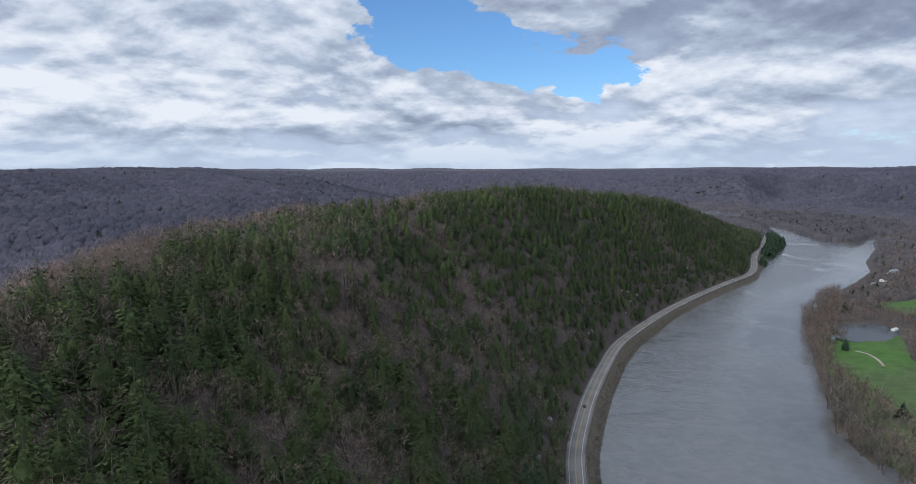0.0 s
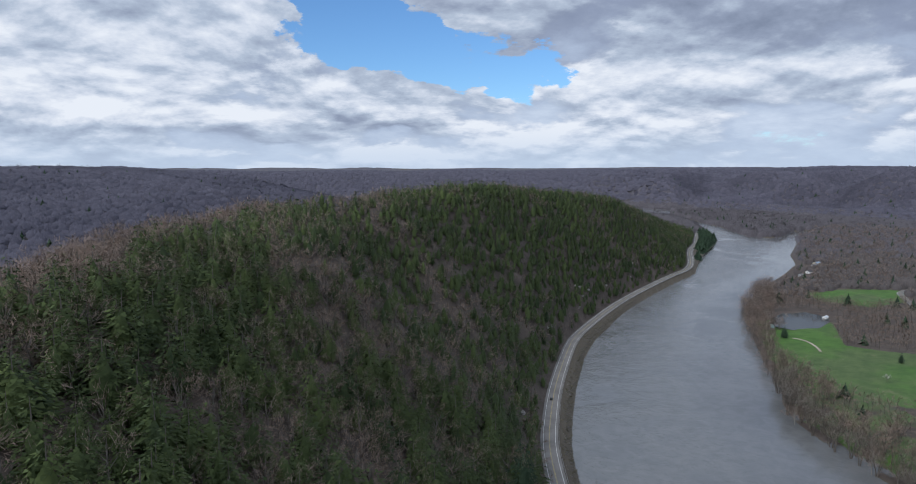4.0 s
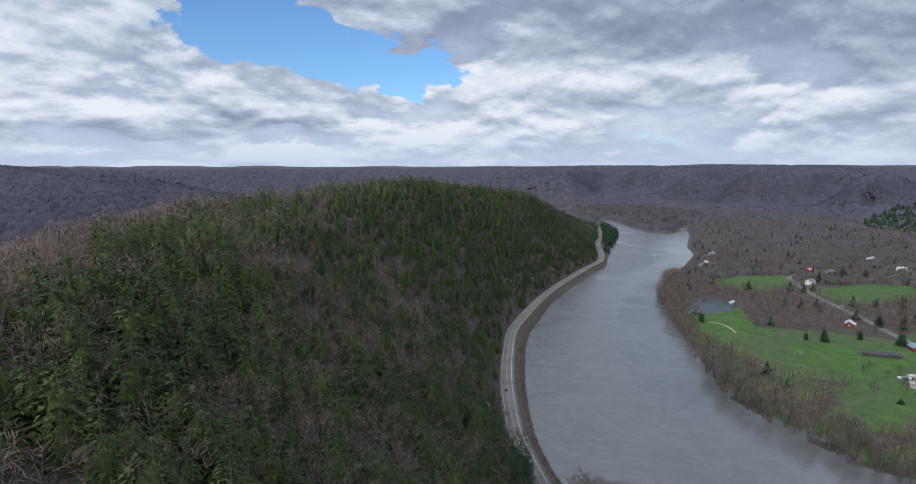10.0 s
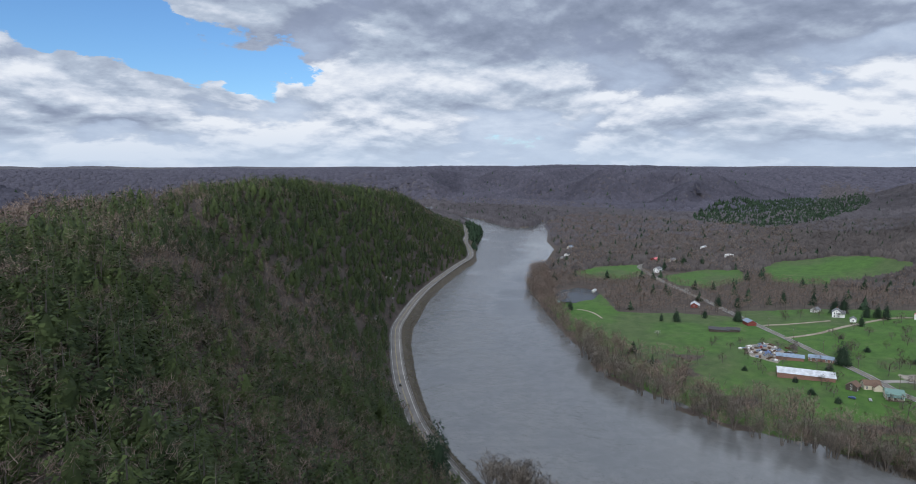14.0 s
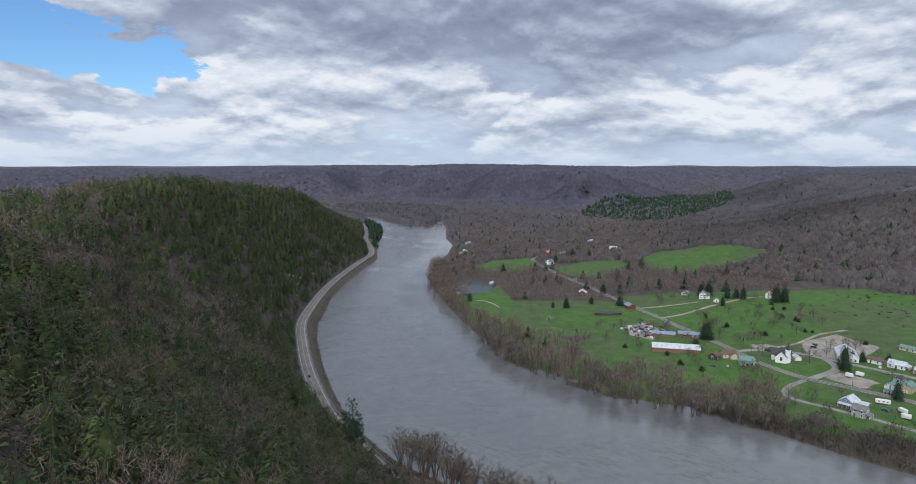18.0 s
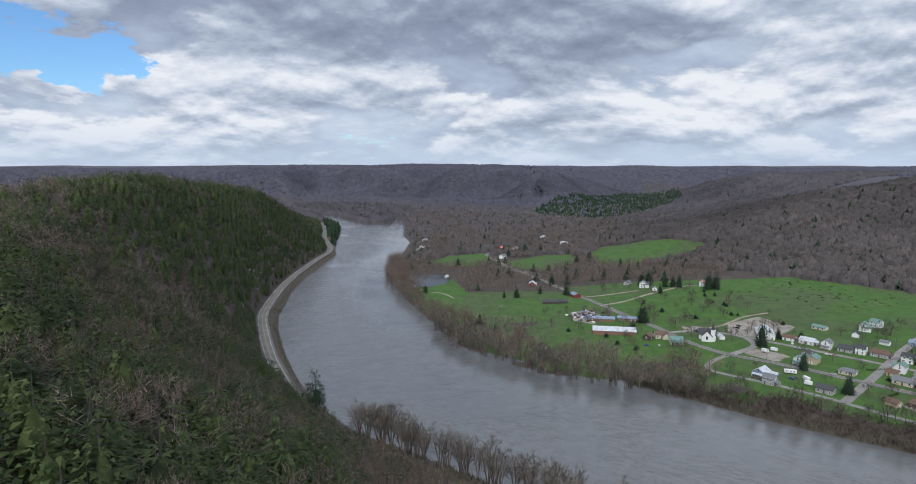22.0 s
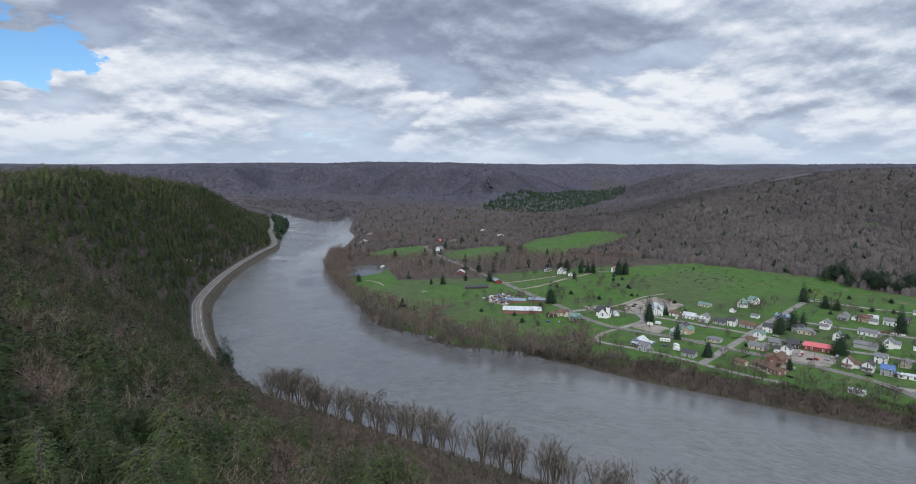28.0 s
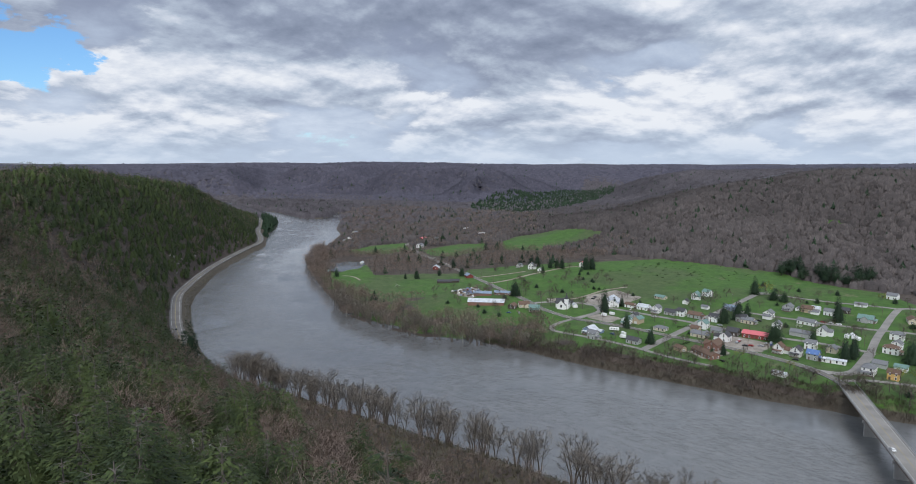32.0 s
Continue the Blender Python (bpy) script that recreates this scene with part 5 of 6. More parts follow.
WINDOW = small_mesh("window", frame_bars, WHITE)
PANE = small_mesh("pane", lambda bm: block(bm, -0.48, 0.48, 0.0, 0.03, -0.85, 0.72), GLASS)
DOOR = small_mesh("door", lambda bm: block(bm, -0.5, 0.5, -0.06, 0.03, -0.2, 2.05), plain("dark_door", (0.14, 0.10, 0.08), 0.6))
GARAGE_DOOR = small_mesh("garage_door", lambda bm: [block(bm, -1.4, 1.4, -0.06 - 0.02 * (i % 2), 0.03, 0.55 * i, 0.55 * i + 0.53) for i in range(4)], plain("garage_white", (0.66, 0.66, 0.64), 0.6))
CHIMNEY = small_mesh("chimney", lambda bm: [block(bm, -0.35, 0.35, -0.35, 0.35, -1.6, 1.0), block(bm, -0.42, 0.42, -0.42, 0.42, 1.0, 1.15)], BRICK)

WORDS = {WHITE: "white clapboard", CREAM: "cream-sided", GREYWALL: "grey-sided", BLUEWALL: "blue-sided", TANWALL: "tan-sided", ORANGEWALL: "ochre-sided", REDWALL: "barn-red boarded", BRICK: "red-brick", DARKWALL: "dark boarded",
         GREYROOF: "grey shingle", DARKROOF: "charcoal shingle", BROWNROOF: "brown shingle", PALEROOF: "pale metal", BLUEROOF: "bright blue metal", SLATEROOF: "slate-blue metal", REDROOF: "red metal", GREENROOF: "green metal"}


def window_at(ob, x, y, z, turn, size=1.0):
    w = part("window", WINDOW, None, ob, where=pose(x, y, z, 0, 0, turn) @ Matrix.Scale(size, 4))
    part("pane", PANE, None, w)


def house(x, y, w, d, h, rise, wall=WHITE, roof=GREYROOF, turn=0.0, where="by the village street", hip=False, porch=None, wing=None, chimney=False, garage=False, blind=False, kind="house"):
    """A building: w along its ridge, d across. porch: 's', 'n', 'w' or 'e'. wing: (offset x, offset y, w, d, h, rise) with its ridge across."""
    if kind in ("house", "cottage", "garage", "shed"):
        w, d, h, rise = w * 0.84, d * 0.84, h * 0.92, rise * 0.95
        wing = wing and (wing[0] * 0.84, wing[1] * 0.84, wing[2] * 0.84, wing[3] * 0.84, wing[4] * 0.92, wing[5] * 0.95)
    far = max(w, d) / 2
    base = min(height(x + a, y + b) for a in (-far * 0.6, 0, far * 0.6) for b in (-far * 0.6, 0, far * 0.6))
    tall = "tall " if h > 4.6 and kind == "house" else ""
    ob = thing(kind.replace(" ", "_"), " ".join(f"{tall}{WORDS[wall]} {kind} with {WORDS[roof]} roof {where}".split()[:12]), kind, (x, y, base), turn, "village houses" if kind == "house" else "")
    if hip:
        bm = bmesh.new()
        block(bm, -w / 2, w / 2, -d / 2, d / 2, -0.8, h)
    else:
        bm = gabled(w, d, h, rise)
    part("wall", bm, wall, ob)
    top = part("roof", hip_roof(w, d, h, rise) if hip else gable_roof(w, d, h, rise), roof, ob)
    if chimney:
        part("chimney", CHIMNEY, None, top, where=pose(w * 0.22, 0, h + rise))
    if wing:
        ox, oy, ww, wd, wh, wr = wing
        part("wing_wall", gabled(ww, wd, wh, wr), wall, ob, where=pose(ox, oy, 0, 0, 0, 90))
        part("wing_roof", gable_roof(ww, wd, wh, wr), roof, ob, where=pose(ox, oy, 0.02, 0, 0, 90))
    if not blind:
        for storey in range(2 if h > 4.6 else 1):
            z = 1.6 + 2.7 * storey
            for s in (-1, 1):
                count = max(2, int(w / 3.2))
                for i in range(count):
                    px = -w / 2 + (i + 0.5) * w / count
                    if storey == 0 and i == count // 2:
                        if s == -1 or not garage:
                            part("door", DOOR, None, ob, where=pose(px, s * (d / 2 + 0.02), 0.15, 0, 0, 0 if s < 0 else 180))
                            continue
                    window_at(ob, px, s * (d / 2 + 0.02), z, 0 if s < 0 else 180)
                across = max(1, int(d / 3.6))
                for i in range(across):
                    window_at(ob, s * (w / 2 + 0.02), -d / 2 + (i + 0.5) * d / across, z, 90 * s)
        if rise > 2.2 and not hip:
            for s in (-1, 1):
                window_at(ob, s * (w / 2 + 0.02), 0, h + rise * 0.35, 90 * s, 0.8)
    if garage:
        part("garage_door", GARAGE_DOOR, None, ob, where=pose(-w / 2 - 0.03, 0, 0.0, 0, 0, -90))
    if porch:
        side = {"s": (0, -1), "n": (0, 1), "w": (-1, 0), "e": (1, 0)}[porch]
        deep, wide = 2.2, (w if side[0] == 0 else d) * 0.9
        m = pose(side[0] * w / 2, side[1] * d / 2, 0, 0, 0, {"s": 0, "n": 180, "w": -90, "e": 90}[porch])
        bm = bmesh.new()
        block(bm, -wide / 2, wide / 2, -deep, 0, -0.6, 0.35)
        part("porch_floor", bm, TIMBER, ob, where=m)
        bm = bmesh.new()
        v = [bm.verts.new(p) for p in ((-wide / 2 - 0.2, -deep - 0.25, 2.35), (wide / 2 + 0.2, -deep - 0.25, 2.35), (wide / 2 + 0.2, -0.02, 2.95), (-wide / 2 - 0.2, -0.02, 2.95))]
        u = [bm.verts.new(p.co + Vector((0, 0, 0.14))) for p in v]
        for f in ((3, 2, 1, 0), (4, 5, 6, 7), (0, 1, 5, 4), (1, 2, 6, 5), (2, 3, 7, 6), (3, 0, 4, 7)):
            bm.faces.new([(v + u)[i] for i in f])
        part("porch_roof", bm, roof, ob, where=m)
        for i in range(4):
            bm = bmesh.new()
            px = -wide / 2 + 0.15 + i * (wide - 0.3) / 3
            block(bm, px - 0.08, px + 0.08, -deep + 0.05, -deep + 0.21, 0.35, 2.4)
            part("porch_post", bm, WHITE, ob, where=m)
    return ob


def shed(x, y, w, d, h, rise, wall, roof, turn=0.0, where="behind a house", kind="shed", **more):
    return house(x, y, w, d, h, rise, wall, roof, turn, where, blind=True, kind=kind, **more)


# farm side
shed(438, 397, 11, 8, 3.4, 2.0, REDWALL, SLATEROOF, 62, "beside the main street", "barn")
shed(341, 279, 36, 13, 3.6, 2.4, BRICK, PALEROOF, -52, "standing in the riverside meadow", "long barn", wing=None)
shed(368, 309, 19, 7, 3.0, 1.6, BRICK, SLATEROOF, -52, "in the junk yard", "workshop")
house(382, 293, 20, 7, 3.2, 1.6, BRICK, SLATEROOF, -58, "beside the main street")
shed(362, 323, 8, 5, 2.6, 1.2, GREYWALL, BLUEROOF, 40, "in the junk yard")
house(345, 248, 9, 8, 3.4, 2.4, DARKWALL, BROWNROOF, 12, "among parked clutter")
house(356, 243, 12, 8, 3.6, 2.6, CREAM, BROWNROOF, -40, "among parked clutter", wing=(3, -3, 9, 6, 3.2, 2))
house(351, 226, 12, 9, 4.0, 2.6, CREAM, GREENROOF, -50, "at the wooded bank", porch="s")
house(520, 364, 12, 9, 5.6, 3.2, WHITE, GREYROOF, 30, "beside the farm lane", porch="s", wing=(-3, -4, 8, 6, 5, 2.6), chimney=True)
house(512, 344, 8, 6, 2.8, 1.8, WHITE, GREYROOF, 30, "beside the farm lane", kind="cottage")
house(558, 312, 8, 7, 5.2, 2.6, WHITE, REDROOF, 20, "at the top of the farm lane")
shed(566, 302, 9, 5, 2.8, 1.4, DARKWALL, BROWNROOF, 20, "beside the red-roofed house", "lean-to")
house(461, 482, 14, 8, 3.4, 2.2, REDWALL, PALEROOF, 40, "beside the main street", porch="s")
shed(397, 398, 17, 9, 2.6, 1.4, DARKWALL, DARKROOF, -50, "at the edge of the meadow", "pole shed")
shed(405, 389, 11, 7, 2.6, 1.4, DARKWALL, DARKROOF, -50, "at the edge of the meadow", "pole shed")
house(592, 662, 15, 9, 5.2, 2.6, WHITE, GREYROOF, 20, "beside the bend of the road", porch="s")
shed(669, 742, 16, 8, 3.0, 2.0, REDWALL, REDROOF, 20, "beside the far road", "barn")
house(684, 722, 20, 9, 3.2, 2.0, CREAM, GREYROOF, 20, "beside the far road")
house(836, 790, 14, 9, 3.2, 2.0, WHITE, PALEROOF, 10, "in the far woods")
house(528, 390, 9, 7, 3.2, 2.2, WHITE, GREYROOF, 0, "behind the orchard")
shed(433, 612, 6, 4, 2.4, 1.2, WHITE, PALEROOF, 30, "at the head of the pond", "pump hut")
house(669, 957, 13, 8, 3.2, 2.0, CREAM, SLATEROOF, 20, "in the trees on the far bank")
house(652, 938, 12, 8, 3.2, 2.0, GREYWALL, GREYROOF, 30, "in the trees on the far bank")
house(602, 880, 12, 8, 3.2, 2.0, WHITE, DARKROOF, 25, "in the trees on the far bank")
house(574, 857, 10, 7, 3.0, 1.8, GREYWALL, GREYROOF, 25, "in the trees on the far bank")
# church end
house(425, 186, 26, 13, 4.0, 3.6, WHITE, PALEROOF, 28, "behind the tall spruce", kind="hall", garage=True)
house(425, 166, 11, 8, 3.0, 1.8, WHITE, BROWNROOF, 90, "on the back street", porch="w")
house(425, 152, 13, 9, 3.2, 2.4, WHITE, PALEROOF, 90, "on the back street", porch="w", wing=(4, 0, 8, 6, 3, 2))
house(422, 137, 9, 8, 5.6, 2.6, WHITE, GREYROOF, 0, "on the back street", porch="w")
house(424, 124, 12, 9, 3.2, 2.4, GREYWALL, DARKROOF, 90, "on the back street", wing=(-3, -4, 7, 5, 3, 2))
house(425, 114, 8, 8, 5.4, 2.4, WHITE, DARKROOF, 90, "on the back street")
house(427, 102, 14, 9, 3.4, 2.4, GREYWALL, BROWNROOF, 90, "at the street corner", porch="w")
house(474, 160, 14, 7, 2.8, 1.6, CREAM, GREENROOF, 80, "at the edge of the pasture")
house(493, 132, 12, 8, 5.4, 2.6, WHITE, GREENROOF, 10, "at the edge of the pasture", wing=(-4, -3, 7, 5, 4, 2))
shed(469, 131, 8, 6, 3.0, 2.0, WHITE, DARKROOF, 10, "behind the houses", "garage")
house(511, 128, 10, 8, 5.2, 2.4, WHITE, GREENROOF, 70, "at the edge of the pasture")
shed(461, 108, 8, 5, 2.6, 1.4, WHITE, GREYROOF, 80, "behind the houses", "garage")
house(368, 137, 9, 8, 5.2, 2.4, WHITE, GREENROOF, 0, "on the main street", porch="w")
shed(377, 131, 11, 8, 4.6, 2.2, TANWALL, GREENROOF, 0, "on the main street", "garage", garage=True)
house(384, 138, 8, 7, 5.0, 2.2, GREYWALL, DARKROOF, 0, "behind the garage")
house(370, 106, 12, 9, 3.0, 1.8, CREAM, GREYROOF, 90, "beside the crossing", hip=True, garage=True)
house(325, 146, 12, 10, 4.0, 3.0, BLUEWALL, PALEROOF, 0, "beside the river lane", porch="w", wing=(4, -7, 9, 6, 3, 1.2))
house(312, 135, 9, 8, 5.2, 2.6, GREYWALL, GREYROOF, 90, "beside the river lane", porch="w")
house(322, 104, 12, 8, 3.4, 2.2, GREYWALL, DARKROOF, 90, "beside the river lane")
# middle
house(425, 84, 9, 8, 5.2, 2.6, WHITE, DARKROOF, 90, "between the spruces")
house(475, 89, 14, 9, 3.2, 2.0, BLUEWALL, SLATEROOF, 90, "on the cross street", wing=(-4, 4, 7, 6, 3, 2))
house(440, 66, 10, 8, 4.8, 2.6, GREYWALL, DARKROOF, 90, "between the spruces", porch="w")
house(399, 82, 9, 8, 5.4, 2.6, WHITE, GREENROOF, 0, "on the back street", chimney=True, wing=(3, 3, 7, 5, 4, 2))
house(388, 84, 8, 7, 3.0, 1.8, TANWALL, BROWNROOF, 90, "behind the hedge")
house(373, 74, 14, 9, 3.2, 2.2, CREAM, GREYROOF, 90, "on the main street", wing=(-4, -4, 8, 6, 3, 2), porch="w")
house(393, 68, 10, 7, 3.0, 2.0, GREYWALL, GREYROOF, 90, "behind the main street")
house(376, 54, 9, 8, 5.0, 3.0, WHITE, DARKROOF, 0, "on the main street", wing=(0, 6, 8, 6, 3.4, 2))
house(396, 56, 11, 9, 4.2, 2.8, DARKWALL, DARKROOF, 90, "behind the main street")
house(402, 40, 19, 12, 3.4, 1.8, REDWALL, REDROOF, 98, "at the gravel car park", kind="restaurant", porch="w")
house(438, 60, 12, 8, 3.6, 2.2, CREAM, GREYROOF, 90, "behind the car park", porch="w")
house(349, 51, 15, 10, 4.6, 3.2, BRICK, BROWNROOF, 0, "above the river bank", wing=(-3, 3, 9, 7, 4.4, 2.6))
house(330, 50, 26, 10, 3.4, 2.0, BRICK, BROWNROOF, 62, "above the river bank", chimney=True)
shed(327, 68, 9, 7, 3.0, 1.8, TANWALL, BROWNROOF, 70, "above the river bank", "garage", garage=True)
house(467, 53, 10, 9, 5.6, 2.8, WHITE, GREYROOF, 0, "on the upper street", wing=(-4, 0, 8, 6, 3.2, 2))
house(437, 36, 9, 7, 5.0, 2.6, WHITE, GREYROOF, 0, "behind the big spruce")
house(372, 13, 8, 8, 5.4, 3.0, WHITE, BROWNROOF, 0, "on the main street", wing=(3, -5, 7, 6, 3.2, 2), porch="w")
# bridge end
house(505, 49, 11, 9, 4.4, 2.6, GREYWALL, GREYROOF, 0, "on the upper street", porch="w")
shed(509, 42, 5, 4, 2.6, 1.6, WHITE, GREYROOF, 0, "on the upper street")
house(510, 34, 11, 9, 4.4, 2.6, TANWALL, BROWNROOF, 90, "on the upper street", porch="w")
shed(520, 30, 9, 7, 3.0, 2.0, WHITE, PALEROOF, 90, "behind the upper street", "garage")
shed(508, 27, 8, 6, 2.8, 1.6, WHITE, GREYROOF, 90, "on the upper street", "garage", garage=True)
house(514, 16, 12, 8, 4.4, 2.2, WHITE, GREYROOF, 90, "on the upper street", porch="w")
house(530, 8, 8, 7, 3.4, 2.2, DARKWALL, DARKROOF, 90, "behind the tall spruce")
house(468, 22, 17, 8, 3.4, 2.2, WHITE, GREYROOF, 80, "on the upper street", porch="w")
shed(429, 15, 15, 8, 3.6, 1.8, GREYWALL, GREYROOF, 90, "on the back street", "pole barn")
house(442, 3, 10, 8, 5.4, 2.8, WHITE, GREYROOF, 0, "on the back street", wing=(2, -5, 7, 6, 4, 2))
house(373, 1, 9, 8, 5.2, 2.8, WHITE, DARKROOF, 0, "on the main street", porch="w")
house(399, -1, 9, 8, 5.2, 2.4, WHITE, GREYROOF, 90, "behind the blue-roofed house")
house(373, -10, 9, 8, 5.0, 2.6, GREYWALL, BLUEROOF, 90, "on the main street", porch="w")
house(374, -23, 15, 4, 2.8, 0.8, WHITE, PALEROOF, 100, "near the bridge junction", kind="trailer home")
house(400, -15, 9, 8, 3.6, 2.4, CREAM, GREYROOF, 0, "behind bare trees")
house(512, -12, 14, 10, 3.6, 3.0, GREYWALL, GREENROOF, 90, "beside the bridge avenue", porch="w", wing=(0, 3, 9, 6, 4, 2))
shed(561, 3, 12, 6, 2.8, 1.6, WHITE, GREYROOF, 90, "at the back lane", "garage")
house(613, -12, 11, 8, 4.4, 2.4, WHITE, GREYROOF, 80, "below the wood's edge")
house(468, -43, 11, 9, 5.2, 2.4, WHITE, GREYROOF, 90, "beside the bridge avenue", hip=True)
house(427, -47, 12, 9, 5.2, 2.4, WHITE, BROWNROOF, 90, "beside the bridge avenue", hip=True, porch="w")
house(440, -48, 9, 8, 5.2, 2.4, WHITE, GREYROOF, 0, "beside the bridge avenue")
house(366, -46, 11, 9, 5.6, 2.6, WHITE, GREYROOF, 0, "at the bridge junction", porch="w", hip=True)
shed(387, -48, 10, 8, 3.4, 2.0, GREYWALL, GREYROOF, 90, "beside the bridge avenue", "garage")
house(366, -60, 8, 7, 5.2, 2.4, ORANGEWALL, BROWNROOF, 90, "near the bridge")
shed(389, -60, 9, 7, 3.0, 1.8, WHITE, GREENROOF, 90, "near the bridge")
house(529, -43, 13, 10, 3.8, 2.4, CREAM, BROWNROOF, 20, "beside the bridge avenue", wing=(3, -4, 8, 7, 3.4, 2))
shed(323, -4, 9, 5, 2.4, 0.8, WHITE, PALEROOF, 85, "on the river bank", "boat shelter")


# the church: two gabled wings, a square tower and a dark spire
def church(x, y, turn):
    ob = thing("church", "white wooden church with dark roof and a pointed spire", "church", (x, y, height(x, y) - 0.2), turn)
    part("nave_wall", gabled(15, 8, 4.6, 4.2), WHITE, ob)
    part("nave_roof", gable_roof(15, 8, 4.6, 4.2), DARKROOF, ob)
    part("transept_wall", gabled(13, 8, 4.6, 4.2), WHITE, ob, where=pose(2.5, 0, 0, 0, 0, 90))
    part("transept_roof", gable_roof(13, 8, 4.6, 4.2), DARKROOF, ob, where=pose(2.5, 0, 0.02, 0, 0, 90))
    bm = bmesh.new()
    block(bm, -1.7, 1.7, -1.7, 1.7, -0.6, 9.4)
    block(bm, -1.9, 1.9, -1.9, 1.9, 9.4, 9.7)
    tower = part("tower", bm, WHITE, ob, where=pose(-3.4, -4.4, 0))
    bm = bmesh.new()
    bmesh.ops.create_cone(bm, cap_ends=True, segments=8, radius1=1.7, radius2=0.05, depth=6.4, matrix=pose(0, 0, 12.9))
    part("spire", bm, DARKROOF, tower, "dark pointed spire")
    for s, px in ((-1, -7.52), (1, 7.52)):
        window_at(ob, px, 0, 3.4, 90 * s, 1.7)
    for s in (-1, 1):
        window_at(ob, 2.5, s * 6.52, 3.4, 0 if s < 0 else 180, 1.7)
        for px in (-5.5, 6.4):
            window_at(ob, px, s * 4.02, 2.4, 0 if s < 0 else 180, 1.1)
    window_at(ob, -3.4, -6.12, 3.0, 0, 1.1)
    part("annex", gabled(7, 4.5, 2.4, 1.2), WHITE, ob, "low white annex", where=pose(8, -10.5, 0, 0, 0, 20))
    part("annex_roof", gable_roof(7, 4.5, 2.4, 1.2, 0.25), PALEROOF, ob, where=pose(8, -10.5, 0, 0, 0, 20))


church(380, 214, 25)


# cars and trailers
def car_meshes(name, paint):
    bm = bmesh.new()
    prof = [(-2.2, 0.35), (-2.25, 0.85), (-1.95, 0.95), (-1.35, 1.4), (0.35, 1.45), (1.0, 0.98), (2.05, 0.85), (2.2, 0.6), (2.2, 0.35)]
    cols = []
    for s, inset in ((-1, 0), (1, 0)):
        cols.append([bm.verts.new((px, s * (0.86 if pz < 1.1 else 0.68), pz)) for px, pz in prof])
    count = len(prof)
    bm.faces.new(cols[0])
    bm.faces.new(cols[1][::-1])
    for i in range(count):
        j = (i + 1) % count
        bm.faces.new((cols[0][j], cols[0][i], cols[1][i], cols[1][j]))
    bmesh.ops.recalc_face_normals(bm, faces=bm.faces)
    me = bpy.data.meshes.new(name)
    bm.to_mesh(me)
    bm.free()
    me.materials.append(paint)
    return me


CAR_GLASS = [small_mesh("cabin_glass", lambda bm: block(bm, -1.25, 0.3, -0.80, 0.80, 1.02, 1.34), GLASS),
             small_mesh("rear_window", lambda bm: block(bm, -1.62, -1.5, -0.66, 0.66, 1.1, 1.28), GLASS),
             small_mesh("windscreen", lambda bm: block(bm, 0.58, 0.72, -0.66, 0.66, 1.06, 1.28), GLASS)]
WHEEL = small_mesh("wheel", lambda bm: bmesh.ops.create_cone(bm, cap_ends=True, segments=10, radius1=0.33, radius2=0.33, depth=0.22, matrix=pose(0, 0, 0, 90)), RUBBER)
PAINTS = {"white": (0.7, 0.7, 0.7), "silver": (0.35, 0.36, 0.38), "black": (0.02, 0.02, 0.022), "red": (0.30, 0.03, 0.03), "blue": (0.05, 0.09, 0.22)}
CARS = {}
for name, col in PAINTS.items():
    CARS[name] = car_meshes("body", plain(name + "_car_paint", col, 0.3, worn=0.05))


def car(x, y, turn, colour="white", z=None):
    ob = thing("car", f"{colour} car parked in the village" if z is None else f"{colour} car on the road surface", "car", (x, y, height(x, y) + 0.1 if z is None else z), turn, "cars")
    part("body", CARS[colour], None, ob)
    for name, glass in zip(("cabin_glass", "rear_window", "windscreen"), CAR_GLASS):
        part(name, glass, None, ob)
    for px in (-1.35, 1.35):
        for py in (-0.78, 0.78):
            part("wheel", WHEEL, None, ob, where=pose(px, py, 0.33))


gen = random.Random(8)
for px, py, turn in ((376, 45, 10), (380, 45, 12), (384, 46, 8), (371, 37, 95), (374, 34, 95), (378, 28, 100), (387, 27, 5), (387, 23, 5), (392, 25, 8),
                     (372, 60, 95), (324, 35, 60), (415, 75, 90), (428, 76, 20), (447, 62, 20), (450, 55, 80), (404, 130, 90), (404, 152, 90),
                     (481, 20, 88), (483, 14, 88), (484, 8, 88), (484, 2, 88), (361, -2, 95), (360, 112, 90), (415, 160, 20), (430, 212, 70),
                     (437, 214, 60), (336, 232, 30), (330, 240, 110), (363, 330, 20), (371, 334, 70), (377, 340, 40), (316, 140, 80), (330, 128, 70), (415, 46, 20)):
    car(px, py, turn + gen.uniform(-8, 8), gen.choice(["white", "white", "silver", "silver", "black", "red", "blue"]))


